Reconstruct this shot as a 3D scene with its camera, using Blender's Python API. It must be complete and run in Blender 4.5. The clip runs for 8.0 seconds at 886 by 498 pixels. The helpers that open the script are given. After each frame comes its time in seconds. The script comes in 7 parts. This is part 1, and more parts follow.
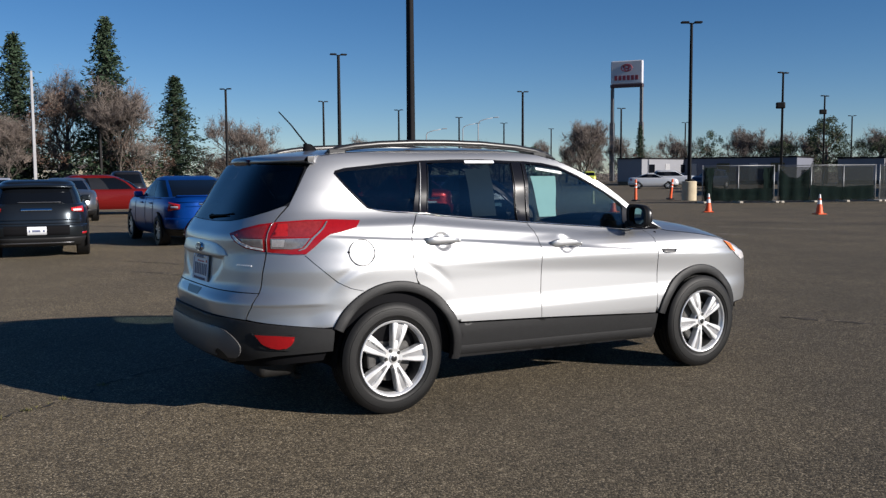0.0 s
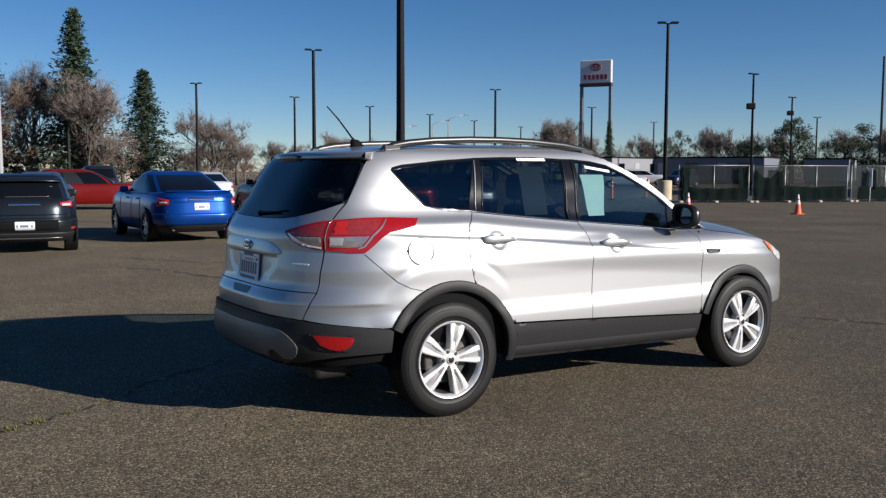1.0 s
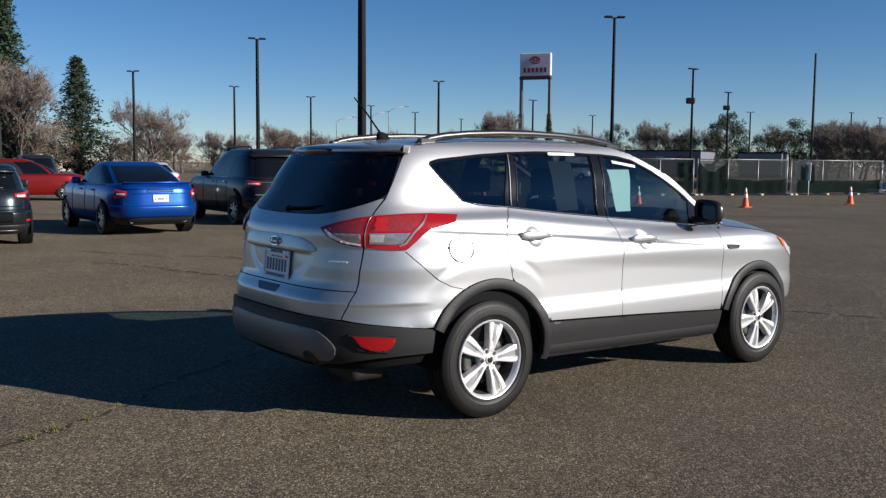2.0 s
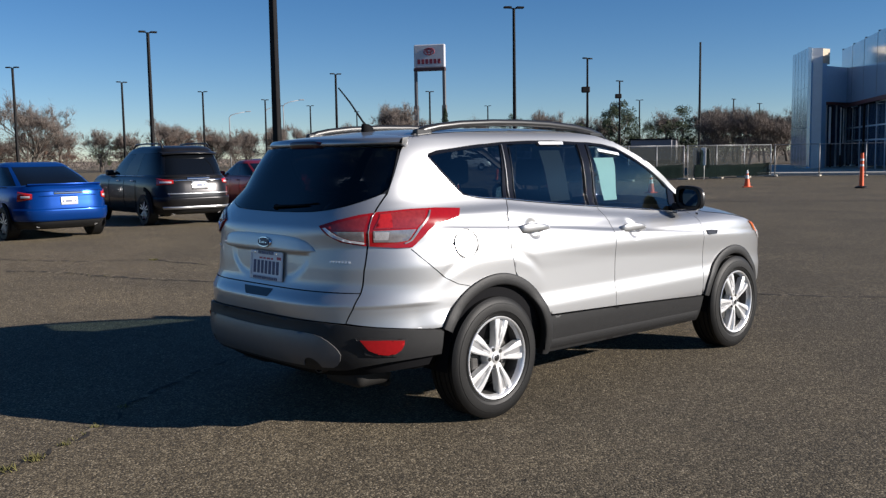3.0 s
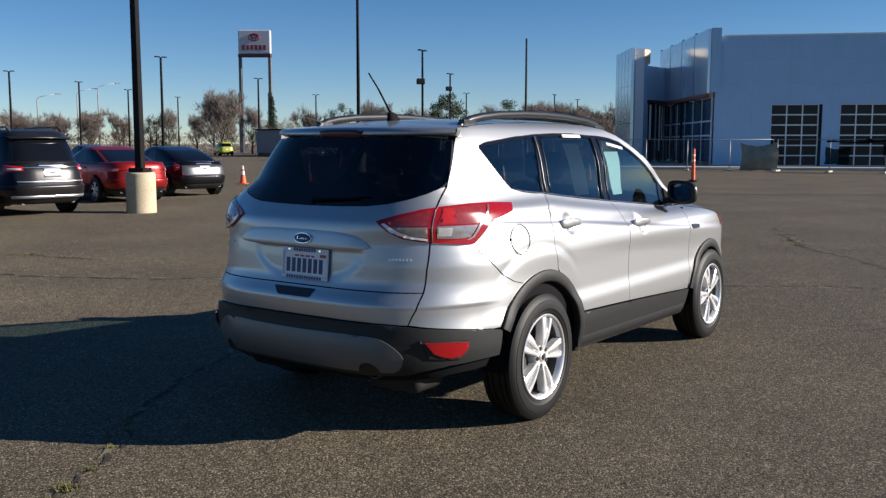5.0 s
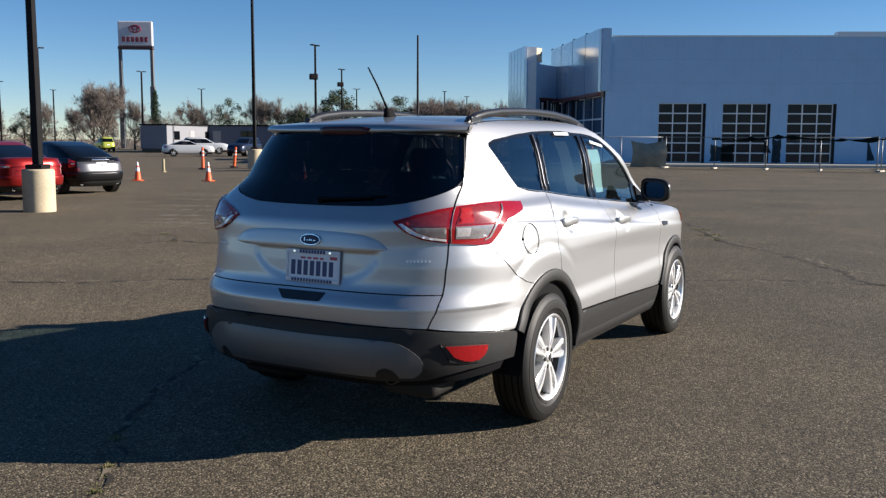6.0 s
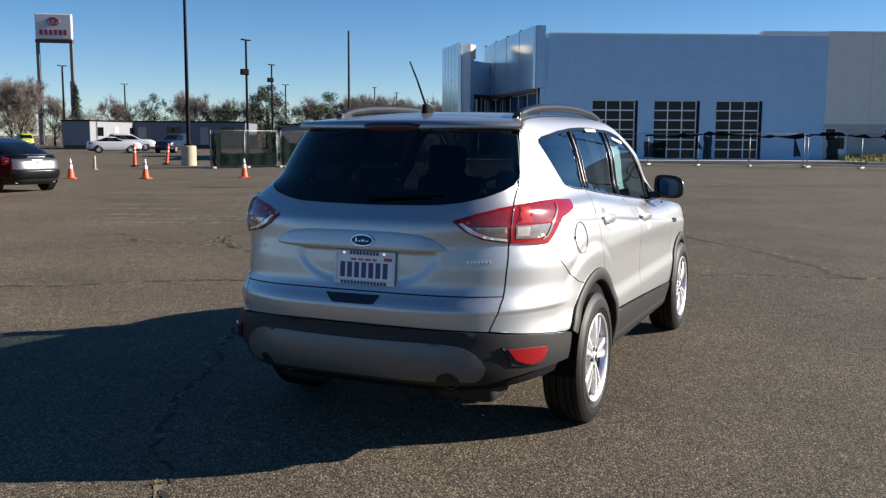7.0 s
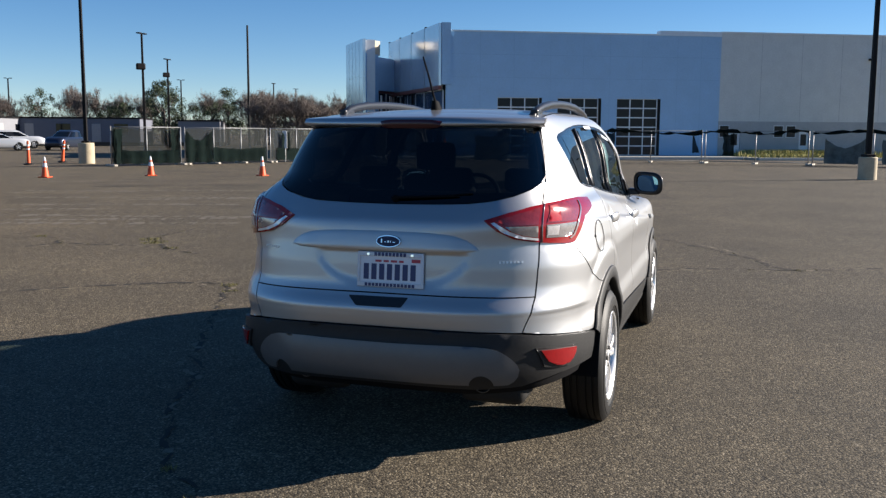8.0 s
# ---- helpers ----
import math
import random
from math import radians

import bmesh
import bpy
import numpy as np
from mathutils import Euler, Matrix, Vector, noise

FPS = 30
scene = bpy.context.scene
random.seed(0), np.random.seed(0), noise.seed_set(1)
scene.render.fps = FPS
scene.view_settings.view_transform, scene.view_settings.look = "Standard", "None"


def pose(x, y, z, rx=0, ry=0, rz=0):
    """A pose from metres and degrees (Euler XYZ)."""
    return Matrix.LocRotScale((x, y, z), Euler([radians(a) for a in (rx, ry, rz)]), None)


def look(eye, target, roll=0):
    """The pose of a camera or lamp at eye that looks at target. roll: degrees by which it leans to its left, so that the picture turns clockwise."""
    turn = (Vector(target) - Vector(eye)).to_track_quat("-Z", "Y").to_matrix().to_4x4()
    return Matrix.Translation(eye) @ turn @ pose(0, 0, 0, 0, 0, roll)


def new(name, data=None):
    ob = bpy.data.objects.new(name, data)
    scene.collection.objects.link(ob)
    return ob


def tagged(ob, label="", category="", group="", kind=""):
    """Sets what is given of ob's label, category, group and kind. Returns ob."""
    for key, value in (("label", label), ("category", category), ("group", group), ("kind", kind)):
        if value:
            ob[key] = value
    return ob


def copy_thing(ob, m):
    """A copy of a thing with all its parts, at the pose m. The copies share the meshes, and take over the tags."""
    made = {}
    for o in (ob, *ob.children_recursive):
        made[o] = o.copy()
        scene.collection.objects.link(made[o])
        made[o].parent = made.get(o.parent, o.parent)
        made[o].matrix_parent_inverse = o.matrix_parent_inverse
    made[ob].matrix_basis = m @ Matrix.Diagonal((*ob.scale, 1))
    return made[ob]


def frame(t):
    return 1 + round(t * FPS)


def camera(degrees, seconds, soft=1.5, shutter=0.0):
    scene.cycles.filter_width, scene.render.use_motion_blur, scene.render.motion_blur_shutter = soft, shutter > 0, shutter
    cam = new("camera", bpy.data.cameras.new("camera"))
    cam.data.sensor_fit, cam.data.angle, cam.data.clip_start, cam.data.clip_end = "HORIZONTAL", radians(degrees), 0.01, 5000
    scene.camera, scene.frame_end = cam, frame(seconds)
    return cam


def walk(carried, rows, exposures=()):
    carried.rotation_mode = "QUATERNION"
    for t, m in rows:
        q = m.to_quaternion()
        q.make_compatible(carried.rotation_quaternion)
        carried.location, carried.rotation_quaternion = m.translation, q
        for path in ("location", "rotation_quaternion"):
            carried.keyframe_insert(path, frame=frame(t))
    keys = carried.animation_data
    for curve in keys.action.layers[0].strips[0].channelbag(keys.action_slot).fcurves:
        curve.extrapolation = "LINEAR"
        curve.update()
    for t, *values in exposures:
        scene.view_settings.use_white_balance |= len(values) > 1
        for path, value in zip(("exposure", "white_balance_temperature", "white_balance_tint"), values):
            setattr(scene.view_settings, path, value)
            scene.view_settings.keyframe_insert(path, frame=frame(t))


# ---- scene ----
cam = camera(51.7, 8.0, soft=1.35)
PATH = [
    (0, (5.937, -2.61, 1.499), (4.221, -1.594, 1.336), -0.4),
    (0.5, (5.734, -2.8, 1.502), (4.034, -1.76, 1.335), 0.1),
    (1, (5.536, -3.034, 1.502), (3.861, -1.956, 1.333), 0.1),
    (1.5, (5.284, -3.217, 1.508), (3.651, -2.077, 1.327), 0.4),
    (1.7, (5.197, -3.313, 1.516), (3.571, -2.162, 1.332), 0.6),
    (2.8, (4.593, -3.693, 1.515), (3.123, -2.351, 1.316), -0.9),
    (3, (4.478, -3.755, 1.515), (3.028, -2.393, 1.311), -0.9),
    (3.5, (4.186, -3.96, 1.523), (2.815, -2.519, 1.311), -0.6),
    (4, (3.897, -4.078, 1.524), (2.565, -2.602, 1.31), -0.7),
    (4.5, (3.625, -4.228, 1.523), (2.374, -2.683, 1.302), -0.5),
    (4.7, (3.526, -4.302, 1.526), (2.319, -2.723, 1.301), -0.2),
    (5.8, (2.896, -4.588, 1.535), (1.885, -2.878, 1.303), 0.2),
    (6, (2.758, -4.63, 1.535), (1.81, -2.885, 1.3), 0.3),
    (6.5, (2.445, -4.693, 1.529), (1.578, -2.907, 1.291), 0.3),
    (7, (2.132, -4.786, 1.534), (1.326, -2.972, 1.292), 0.3),
    (7.5, (1.827, -4.867, 1.53), (1.142, -3.003, 1.289), 0.1),
    (8, (1.521, -4.897, 1.534), (0.921, -3.005, 1.286), 0.3),
]
# the camera brightens its picture as the bright flank leaves the view
EXPOSURES = [(0.0, 0.64, 5900, 14), (3.0, 0.84, 5950, 14), (4.5, 0.90, 6000, 14), (6.5, 1.24, 6150, 14), (8.0, 1.30, 6150, 14)]
walk(cam, [(t, look(eye, target, roll)) for t, eye, target, roll in PATH], EXPOSURES)

# ---- daylight: a low winter sun, front right of the car ----
SUN_DIR = Vector((2.3, 1.45, 1.0)).normalized()
world = bpy.data.worlds.new("sky")
scene.world = world
world.use_nodes = True
wn = world.node_tree
sky = wn.nodes.new("ShaderNodeTexSky")
sky.sky_type = "NISHITA"
sky.sun_disc = False
sky.sun_elevation = math.asin(SUN_DIR.z)
sky.sun_rotation = math.atan2(SUN_DIR.x, SUN_DIR.y)
sky.altitude = 50
sky.air_density, sky.dust_density, sky.ozone_density = 0.70, 0.0, 2.2
back = wn.nodes["Background"]
back.inputs["Strength"].default_value = 0.0495
deeper = wn.nodes.new("ShaderNodeHueSaturation")
deeper.inputs["Saturation"].default_value = 1.24
wn.links.new(sky.outputs[0], deeper.inputs["Color"])
wn.links.new(deeper.outputs[0], back.inputs["Color"])
sun = new("sun", bpy.data.lights.new("sun", "SUN"))
sun.data.energy, sun.data.angle, sun.data.color = 5.0, radians(0.5), (1.0, 0.90, 0.74)
sun.matrix_world = look(SUN_DIR * 60, (0, 0, 0))

# ---- materials ----
def mat(name, color, rough=0.5, metal=0.0, spread=0.0, scale=8.0, bump=0.0, bump_scale=40.0, coat=0.0, spec=0.5, per_object=0.0):
    """A plain surface with two scales of variation in colour and roughness, and a fine bump."""
    m = bpy.data.materials.new(name)
    m.use_nodes = True
    nt = m.node_tree
    b = nt.nodes["Principled BSDF"]
    b.inputs["Base Color"].default_value = (*color, 1)
    b.inputs["Roughness"].default_value = rough
    b.inputs["Metallic"].default_value = metal
    b.inputs["Coat Weight"].default_value = coat
    b.inputs["Coat Roughness"].default_value = 0.04
    b.inputs["Specular IOR Level"].default_value = spec
    if spread or bump or per_object:
        co = nt.nodes.new("ShaderNodeTexCoord")
    if spread or per_object:
        n1, n2 = nt.nodes.new("ShaderNodeTexNoise"), nt.nodes.new("ShaderNodeTexNoise")
        n1.inputs["Scale"].default_value, n2.inputs["Scale"].default_value = scale, scale * 9
        n1.inputs["Detail"].default_value, n2.inputs["Detail"].default_value = 4, 3
        mix = nt.nodes.new("ShaderNodeMath")
        mix.operation = "ADD"
        ramp = nt.nodes.new("ShaderNodeMapRange")
        ramp.inputs["From Min"].default_value, ramp.inputs["From Max"].default_value = 0.7, 1.3
        ramp.inputs["To Min"].default_value, ramp.inputs["To Max"].default_value = 1 - spread, 1 + spread
        hsv = nt.nodes.new("ShaderNodeHueSaturation")
        hsv.inputs["Color"].default_value = (*color, 1)
        for n in (n1, n2):
            nt.links.new(co.outputs["Object"], n.inputs["Vector"])
        nt.links.new(n1.outputs["Fac"], mix.inputs[0])
        nt.links.new(n2.outputs["Fac"], mix.inputs[1])
        nt.links.new(mix.outputs[0], ramp.inputs["Value"])
        value = ramp.outputs["Result"]
        if per_object:
            info = nt.nodes.new("ShaderNodeObjectInfo")
            vary = nt.nodes.new("ShaderNodeMapRange")
            vary.inputs["To Min"].default_value, vary.inputs["To Max"].default_value = 1 - per_object, 1 + per_object
            times = nt.nodes.new("ShaderNodeMath")
            times.operation = "MULTIPLY"
            nt.links.new(info.outputs["Random"], vary.inputs["Value"])
            nt.links.new(vary.outputs["Result"], times.inputs[0])
            nt.links.new(value, times.inputs[1])
            value = times.outputs[0]
        nt.links.new(value, hsv.inputs["Value"])
        nt.links.new(hsv.outputs["Color"], b.inputs["Base Color"])
    if bump:
        n3, bp = nt.nodes.new("ShaderNodeTexNoise"), nt.nodes.new("ShaderNodeBump")
        n3.inputs["Scale"].default_value, n3.inputs["Detail"].default_value = bump_scale, 4
        bp.inputs["Strength"].default_value, bp.inputs["Distance"].default_value = bump, 0.01
        nt.links.new(co.outputs["Object"], n3.inputs["Vector"])
        nt.links.new(n3.outputs["Fac"], bp.inputs["Height"])
        nt.links.new(bp.outputs[0], b.inputs["Normal"])
    return m


def glass(name, tint=(0.3, 0.35, 0.35), rough=0.0, base=0.06, edge=0.8):
    """Thin tinted glazing: a clear mirror-like coat over a see-through tint."""
    m = bpy.data.materials.new(name)
    m.use_nodes = True
    nt = m.node_tree
    nt.nodes.remove(nt.nodes["Principled BSDF"])
    out = nt.nodes["Material Output"]
    lw, pw, fr, gl, tr, mx = (nt.nodes.new("ShaderNode" + k) for k in ("LayerWeight", "Math", "Math", "BsdfGlossy", "BsdfTransparent", "MixShader"))
    lw.inputs["Blend"].default_value = 0.5
    pw.operation, fr.operation = "POWER", "MULTIPLY_ADD"
    pw.inputs[1].default_value = 4.0
    fr.inputs[1].default_value, fr.inputs[2].default_value = edge, base
    nt.links.new(lw.outputs["Facing"], pw.inputs[0])
    nt.links.new(pw.outputs[0], fr.inputs[0])
    gl.inputs["Roughness"].default_value = rough
    tr.inputs["Color"].default_value = (*tint, 1)
    nt.links.new(fr.outputs[0], mx.inputs[0])
    nt.links.new(tr.outputs[0], mx.inputs[1])
    nt.links.new(gl.outputs[0], mx.inputs[2])
    nt.links.new(mx.outputs[0], out.inputs["Surface"])
    return m


def asphalt_material():
    m = bpy.data.materials.new("asphalt")
    m.use_nodes = True
    nt = m.node_tree
    b = nt.nodes["Principled BSDF"]
    N, L = nt.nodes.new, nt.links.new
    geo = N("ShaderNodeNewGeometry")

    def noise_at(scale, detail=4, rough=0.6):
        n = N("ShaderNodeTexNoise")
        n.inputs["Scale"].default_value, n.inputs["Detail"].default_value, n.inputs["Roughness"].default_value = scale, detail, rough
        L(geo.outputs["Position"], n.inputs["Vector"])
        return n.outputs["Fac"]

    def ramp(fac, *stops):
        r = N("ShaderNodeValToRGB")
        while len(r.color_ramp.elements) < len(stops):
            r.color_ramp.elements.new(0.5)
        for e, (p, c) in zip(r.color_ramp.elements, stops):
            e.position, e.color = p, (*c, 1)
        L(fac, r.inputs["Fac"])
        return r.outputs["Color"]

    def mixed(a, c, fac, kind="MIX"):
        x = N("ShaderNodeMix")
        x.data_type, x.blend_type = "RGBA", kind
        L(a, x.inputs["A"])
        L(c, x.inputs["B"])
        if isinstance(fac, float):
            x.inputs["Factor"].default_value = fac
        else:
            L(fac, x.inputs["Factor"])
        return x.outputs["Result"]

    vor = N("ShaderNodeTexVoronoi")
    vor.inputs["Scale"].default_value = 100
    L(geo.outputs["Position"], vor.inputs["Vector"])
    stones = ramp(vor.outputs["Color"], (0.0, (0.052, 0.042, 0.028)), (0.45, (0.122, 0.100, 0.067)), (0.74, (0.250, 0.206, 0.138)), (0.90, (0.42, 0.355, 0.255)), (1.0, (0.52, 0.45, 0.34)))
    tar = ramp(vor.outputs["Distance"], (0.0, (1.05, 1.05, 1.05)), (0.50, (0.85, 0.85, 0.85)), (0.85, (0.28, 0.28, 0.28)))
    base = mixed(stones, tar, 1.0, "MULTIPLY")
    patch = ramp(noise_at(0.45, 5), (0.3, (0.60, 0.595, 0.59)), (0.7, (0.97, 0.94, 0.89)))
    blotch = ramp(noise_at(5.0, 4), (0.3, (0.86, 0.86, 0.86)), (0.75, (1.12, 1.12, 1.1)))
    base = mixed(mixed(base, patch, 1.0, "MULTIPLY"), blotch, 1.0, "MULTIPLY")
    L(base, b.inputs["Base Color"])
    b.inputs["Roughness"].default_value = 0.85
    b.inputs["Specular IOR Level"].default_value = 0.3
    b.inputs["Diffuse Roughness"].default_value = 0.28
    bp = N("ShaderNodeBump")
    bp.inputs["Strength"].default_value, bp.inputs["Distance"].default_value = 0.55, 0.006
    bp.invert = True
    L(vor.outputs["Distance"], bp.inputs["Height"])
    L(bp.outputs[0], b.inputs["Normal"])
    return m


ASPHALT = asphalt_material()
CONCRETE = mat("concrete", (0.46, 0.42, 0.35), 0.85, spread=0.14, scale=3, bump=0.25, bump_scale=60)
CREAM = mat("cream_painted_concrete", (0.44, 0.37, 0.255), 0.85, spread=0.14, scale=3, bump=0.25, bump_scale=60)
STEEL_DARK = mat("dark_bronze_paint", (0.010, 0.009, 0.009), 0.55, spread=0.2, scale=4, spec=0.15)

# ---- building helpers ----
def mesh_of(name, bm, material, smooth=False, angle=None):
    me = bpy.data.meshes.new(name)
    bm.normal_update()
    bm.to_mesh(me)
    bm.free()
    for m in material if isinstance(material, (list, tuple)) else [material]:
        me.materials.append(m)
    if smooth:
        me.shade_smooth()
        if angle is not None:
            me.set_sharp_from_angle(angle=radians(angle))
    return me


def part(name, bm, material, parent=None, label="", m=None, smooth=False, angle=None):
    """Links a bmesh as one mesh object, under a thing or a part."""
    ob = new(name, mesh_of(name, bm, material, smooth, angle))
    if parent is not None:
        ob.parent = parent
    if m is not None:
        ob.matrix_basis = m
    if label:
        ob["label"] = label
    return ob


def thing(name, m, label, category, group=""):
    ob = new(name)
    ob.empty_display_size = 0.1
    ob.matrix_basis = m
    return tagged(ob, label, category, group)


def box(bm, x0, x1, y0, y1, z0, z1, bevel=0.0, segs=2, mi=0):
    """Adds a box, with rounded edges where bevel is given."""
    r = bmesh.ops.create_cube(bm, size=1.0, matrix=Matrix.LocRotScale(((x0 + x1) / 2, (y0 + y1) / 2, (z0 + z1) / 2), None, (x1 - x0, y1 - y0, z1 - z0)))
    vs = r["verts"]
    faces = list({f for v in vs for f in v.link_faces})
    for f in faces:
        f.material_index = mi
    if bevel:
        es = list({e for v in vs for e in v.link_edges})
        bmesh.ops.bevel(bm, geom=es, offset=bevel, segments=segs, affect="EDGES", profile=0.5)
    return vs


def tube(bm, pts, radius, sides=8, cap=True, mi=0):
    """A round bar along points; radius a number or a list, one a point."""
    pts = [Vector(p) for p in pts]
    rad = radius if isinstance(radius, (list, tuple)) else [radius] * len(pts)
    rings, up = [], None
    for i, p in enumerate(pts):
        d = (pts[min(i + 1, len(pts) - 1)] - pts[max(i - 1, 0)]).normalized()
        if up is None:
            up = d.orthogonal().normalized()
        up = (up - d * up.dot(d)).normalized()
        side = d.cross(up)
        rings.append([bm.verts.new(p + (up * math.cos(a) + side * math.sin(a)) * rad[i]) for a in (2 * math.pi * k / sides for k in range(sides))])
    for a, b in zip(rings, rings[1:]):
        for k in range(sides):
            f = bm.faces.new((a[k], a[(k + 1) % sides], b[(k + 1) % sides], b[k]))
            f.material_index, f.smooth = mi, True
    if cap:
        bm.faces.new(rings[0][::-1]).material_index = mi
        bm.faces.new(rings[-1]).material_index = mi
    return rings


def turned(bm, profile, sides=32, mi=0, close=False, axis="Z"):
    """A body of revolution from (radius, height) pairs about z (or x)."""
    rings = []
    for r, h in profile:
        ring = []
        for k in range(sides):
            a = 2 * math.pi * k / sides
            p = (r * math.cos(a), r * math.sin(a), h) if axis == "Z" else (h, r * math.cos(a), r * math.sin(a))
            ring.append(bm.verts.new(p))
        rings.append(ring)
    pairs = list(zip(rings, rings[1:])) + ([(rings[-1], rings[0])] if close else [])
    for a, b in pairs:
        for k in range(sides):
            f = bm.faces.new((a[k], a[(k + 1) % sides], b[(k + 1) % sides], b[k]))
            f.material_index = mi
    return rings


# ---- ground ----
bm = bmesh.new()
bmesh.ops.create_grid(bm, x_segments=1, y_segments=1, size=2500)
ground = tagged(part("ground", bm, ASPHALT), "worn grey-brown asphalt lot with pale aggregate", "ground", kind="structure")

CRACK = mat("crack_dirt", (0.024, 0.019, 0.014), 0.95, spread=0.4, scale=25)
WEED = mat("dry_weed", (0.13, 0.12, 0.035), 0.9, spread=0.4, scale=30)
GRIT = mat("pale_grit", (0.17, 0.138, 0.095), 0.95, spread=0.4, scale=30)
WORN = mat("worn_line_paint", (0.125, 0.106, 0.080), 0.88, spread=0.3, scale=5)


def ribbon(bm, pts, width, rng, z=0.004, ragged=0.5, wander=0.02, gaps=0.0):
    """A ragged flat strip along ground points."""
    line = []
    for (x0, y0), (x1, y1) in zip(pts, pts[1:]):
        n = max(2, int(math.dist((x0, y0), (x1, y1)) / 0.07))
        line += [(x0 + (x1 - x0) * k / n, y0 + (y1 - y0) * k / n) for k in range(n)]
    line.append(pts[-1])
    prev = None
    drift = 0.0
    for k, (x, y) in enumerate(line):
        a, b = line[max(0, k - 1)], line[min(len(line) - 1, k + 1)]
        d = Vector((b[0] - a[0], b[1] - a[1])).normalized()
        drift = drift * 0.85 + rng.uniform(-1, 1) * wander
        w = width * (1 - ragged + 2 * ragged * rng.random()) / 2
        c = Vector((x - d.y * drift, y + d.x * drift))
        pair = (bm.verts.new((c.x - d.y * w, c.y + d.x * w, z)), bm.verts.new((c.x + d.y * w, c.y - d.x * w, z)))
        if prev is not None and rng.random() >= gaps:
            bm.faces.new((prev[0], prev[1], pair[1], pair[0]))
        prev = pair


CRACKS = [
    [(0.53, 8.97), (1.04, 8.41), (1.50, 7.72), (1.78, 7.12), (2.05, 6.53), (2.29, 6.28)],
    [(-0.34, 5.14), (0.03, 5.39), (0.70, 5.72), (1.28, 6.0), (2.29, 6.28), (2.77, 6.54), (3.6, 7.0), (6.0, 8.3)],
    [(-3.33, 3.22), (-2.73, 2.0), (-1.98, 0.51), (-1.39, -0.55), (-0.9, -1.41), (-0.59, -1.73), (-0.41, -1.99), (-0.21, -2.31), (-0.02, -2.65)],
    [(-9.0, 0.5), (-7.21, 1.22), (-6.25, 1.55), (-5.3, 2.15), (-4.64, 2.65), (-3.95, 3.08), (-3.37, 3.21)],
    [(-10.8, 0.8), (-9.19, 1.75), (-8.57, 2.49), (-7.42, 2.75)],
    [(-7.55, 4.92), (-7.34, 5.53), (-6.65, 5.72), (-6.02, 5.68), (-5.66, 5.61)],
    [(-6.75, 6.66), (-6.22, 6.09), (-5.66, 5.61), (-5.0, 5.2)],
    [(-6.61, 6.71), (-6.79, 7.97)],
    [(-1.44, 12.84), (-1.0, 11.84), (-0.26, 10.0), (0.2, 9.43), (0.53, 8.97)],
    [(-12.1, 9.4), (-7.83, 10.7)],
    [(-8.3, 6.2), (-7.8, 6.0), (-7.34, 5.53)],
]
rng = random.Random(5)
for k, pts in enumerate(CRACKS):
    bm = bmesh.new()
    ribbon(bm, pts, 0.026 if k == 2 else 0.055, rng, gaps=0.26, ragged=0.85, wander=0.04)
    part("crack", bm, CRACK, ground)
    # crumbled pale grit beside it
    bm = bmesh.new()
    ribbon(bm, [(x + 0.035, y + 0.02) for x, y in pts], 0.03, rng, z=0.003, gaps=0.55, ragged=0.95, wander=0.05)
    part("grit", bm, GRIT, ground)
# faint worn lines far down the lot
for a, b in (((-13.5, 10.9), (-8.7, 12.8)), ((-11.7, 8.8), (-6.9, 10.2)), ((-10.4, 7.6), (-6.6, 9.0)), ((-14.8, 12.8), (-9.3, 14.9)), ((-16.5, 15.0), (-9.6, 17.8)), ((-16.4, 14.1), (-13.3, 15.8)), ((-11.9, 13.1), (-9.0, 14.8)), ((-12.5, 9.9), (-10.5, 10.8)), ((-10.7, 8.1), (-7.1, 9.85)), ((-20.1, 18.1), (-16.2, 21.2))):
    bm = bmesh.new()
    ribbon(bm, [a, b], 0.24, rng, gaps=0.36, ragged=0.95, wander=0.03)
    part("worn_line", bm, WORN, ground)


def tuft(bm, x, y, rng, n=60, size=0.05, spread=0.07):
    for _ in range(n):
        a, r = rng.uniform(0, 6.28), spread * rng.random() ** 0.7
        px, py = x + r * math.cos(a), y + r * math.sin(a)
        lean = Vector((rng.uniform(-1, 1), rng.uniform(-1, 1), rng.uniform(0.3, 1.0))).normalized() * size * rng.uniform(0.4, 1.2)
        side = Vector((-lean.y, lean.x, 0.0)).normalized() * size * 0.10
        base = Vector((px, py, 0.002))
        bm.faces.new([bm.verts.new(p) for p in (base - side, base + side, base + lean)])


TUFTS = [(-0.40, -1.98, 20, 0.035, 0.035), (-0.27, -2.18, 40, 0.04, 0.05), (-0.60, -1.73, 16, 0.03, 0.03), (-0.20, -2.33, 30, 0.04, 0.05), (-0.9, -1.42, 16, 0.03, 0.04), (-8.57, 2.49, 30, 0.05, 0.08), (-6.22, 6.09, 60, 0.05, 0.2), (-6.5, 6.4, 50, 0.05, 0.18), (-5.66, 5.61, 26, 0.04, 0.12), (-0.88, 11.57, 60, 0.04, 0.2), (-0.55, 10.7, 60, 0.04, 0.2), (-0.26, 10.0, 40, 0.04, 0.14), (-8.3, 6.2, 26, 0.04, 0.1), (-3.33, 3.2, 40, 0.035, 0.10), (-3.15, 2.9, 30, 0.03, 0.10), (2.29, 6.28, 14, 0.03, 0.08)]
rng = random.Random(9)
bm = bmesh.new()
for x, y, n, size, spread in TUFTS:
    tuft(bm, x, y, rng, n * 2, size, spread)
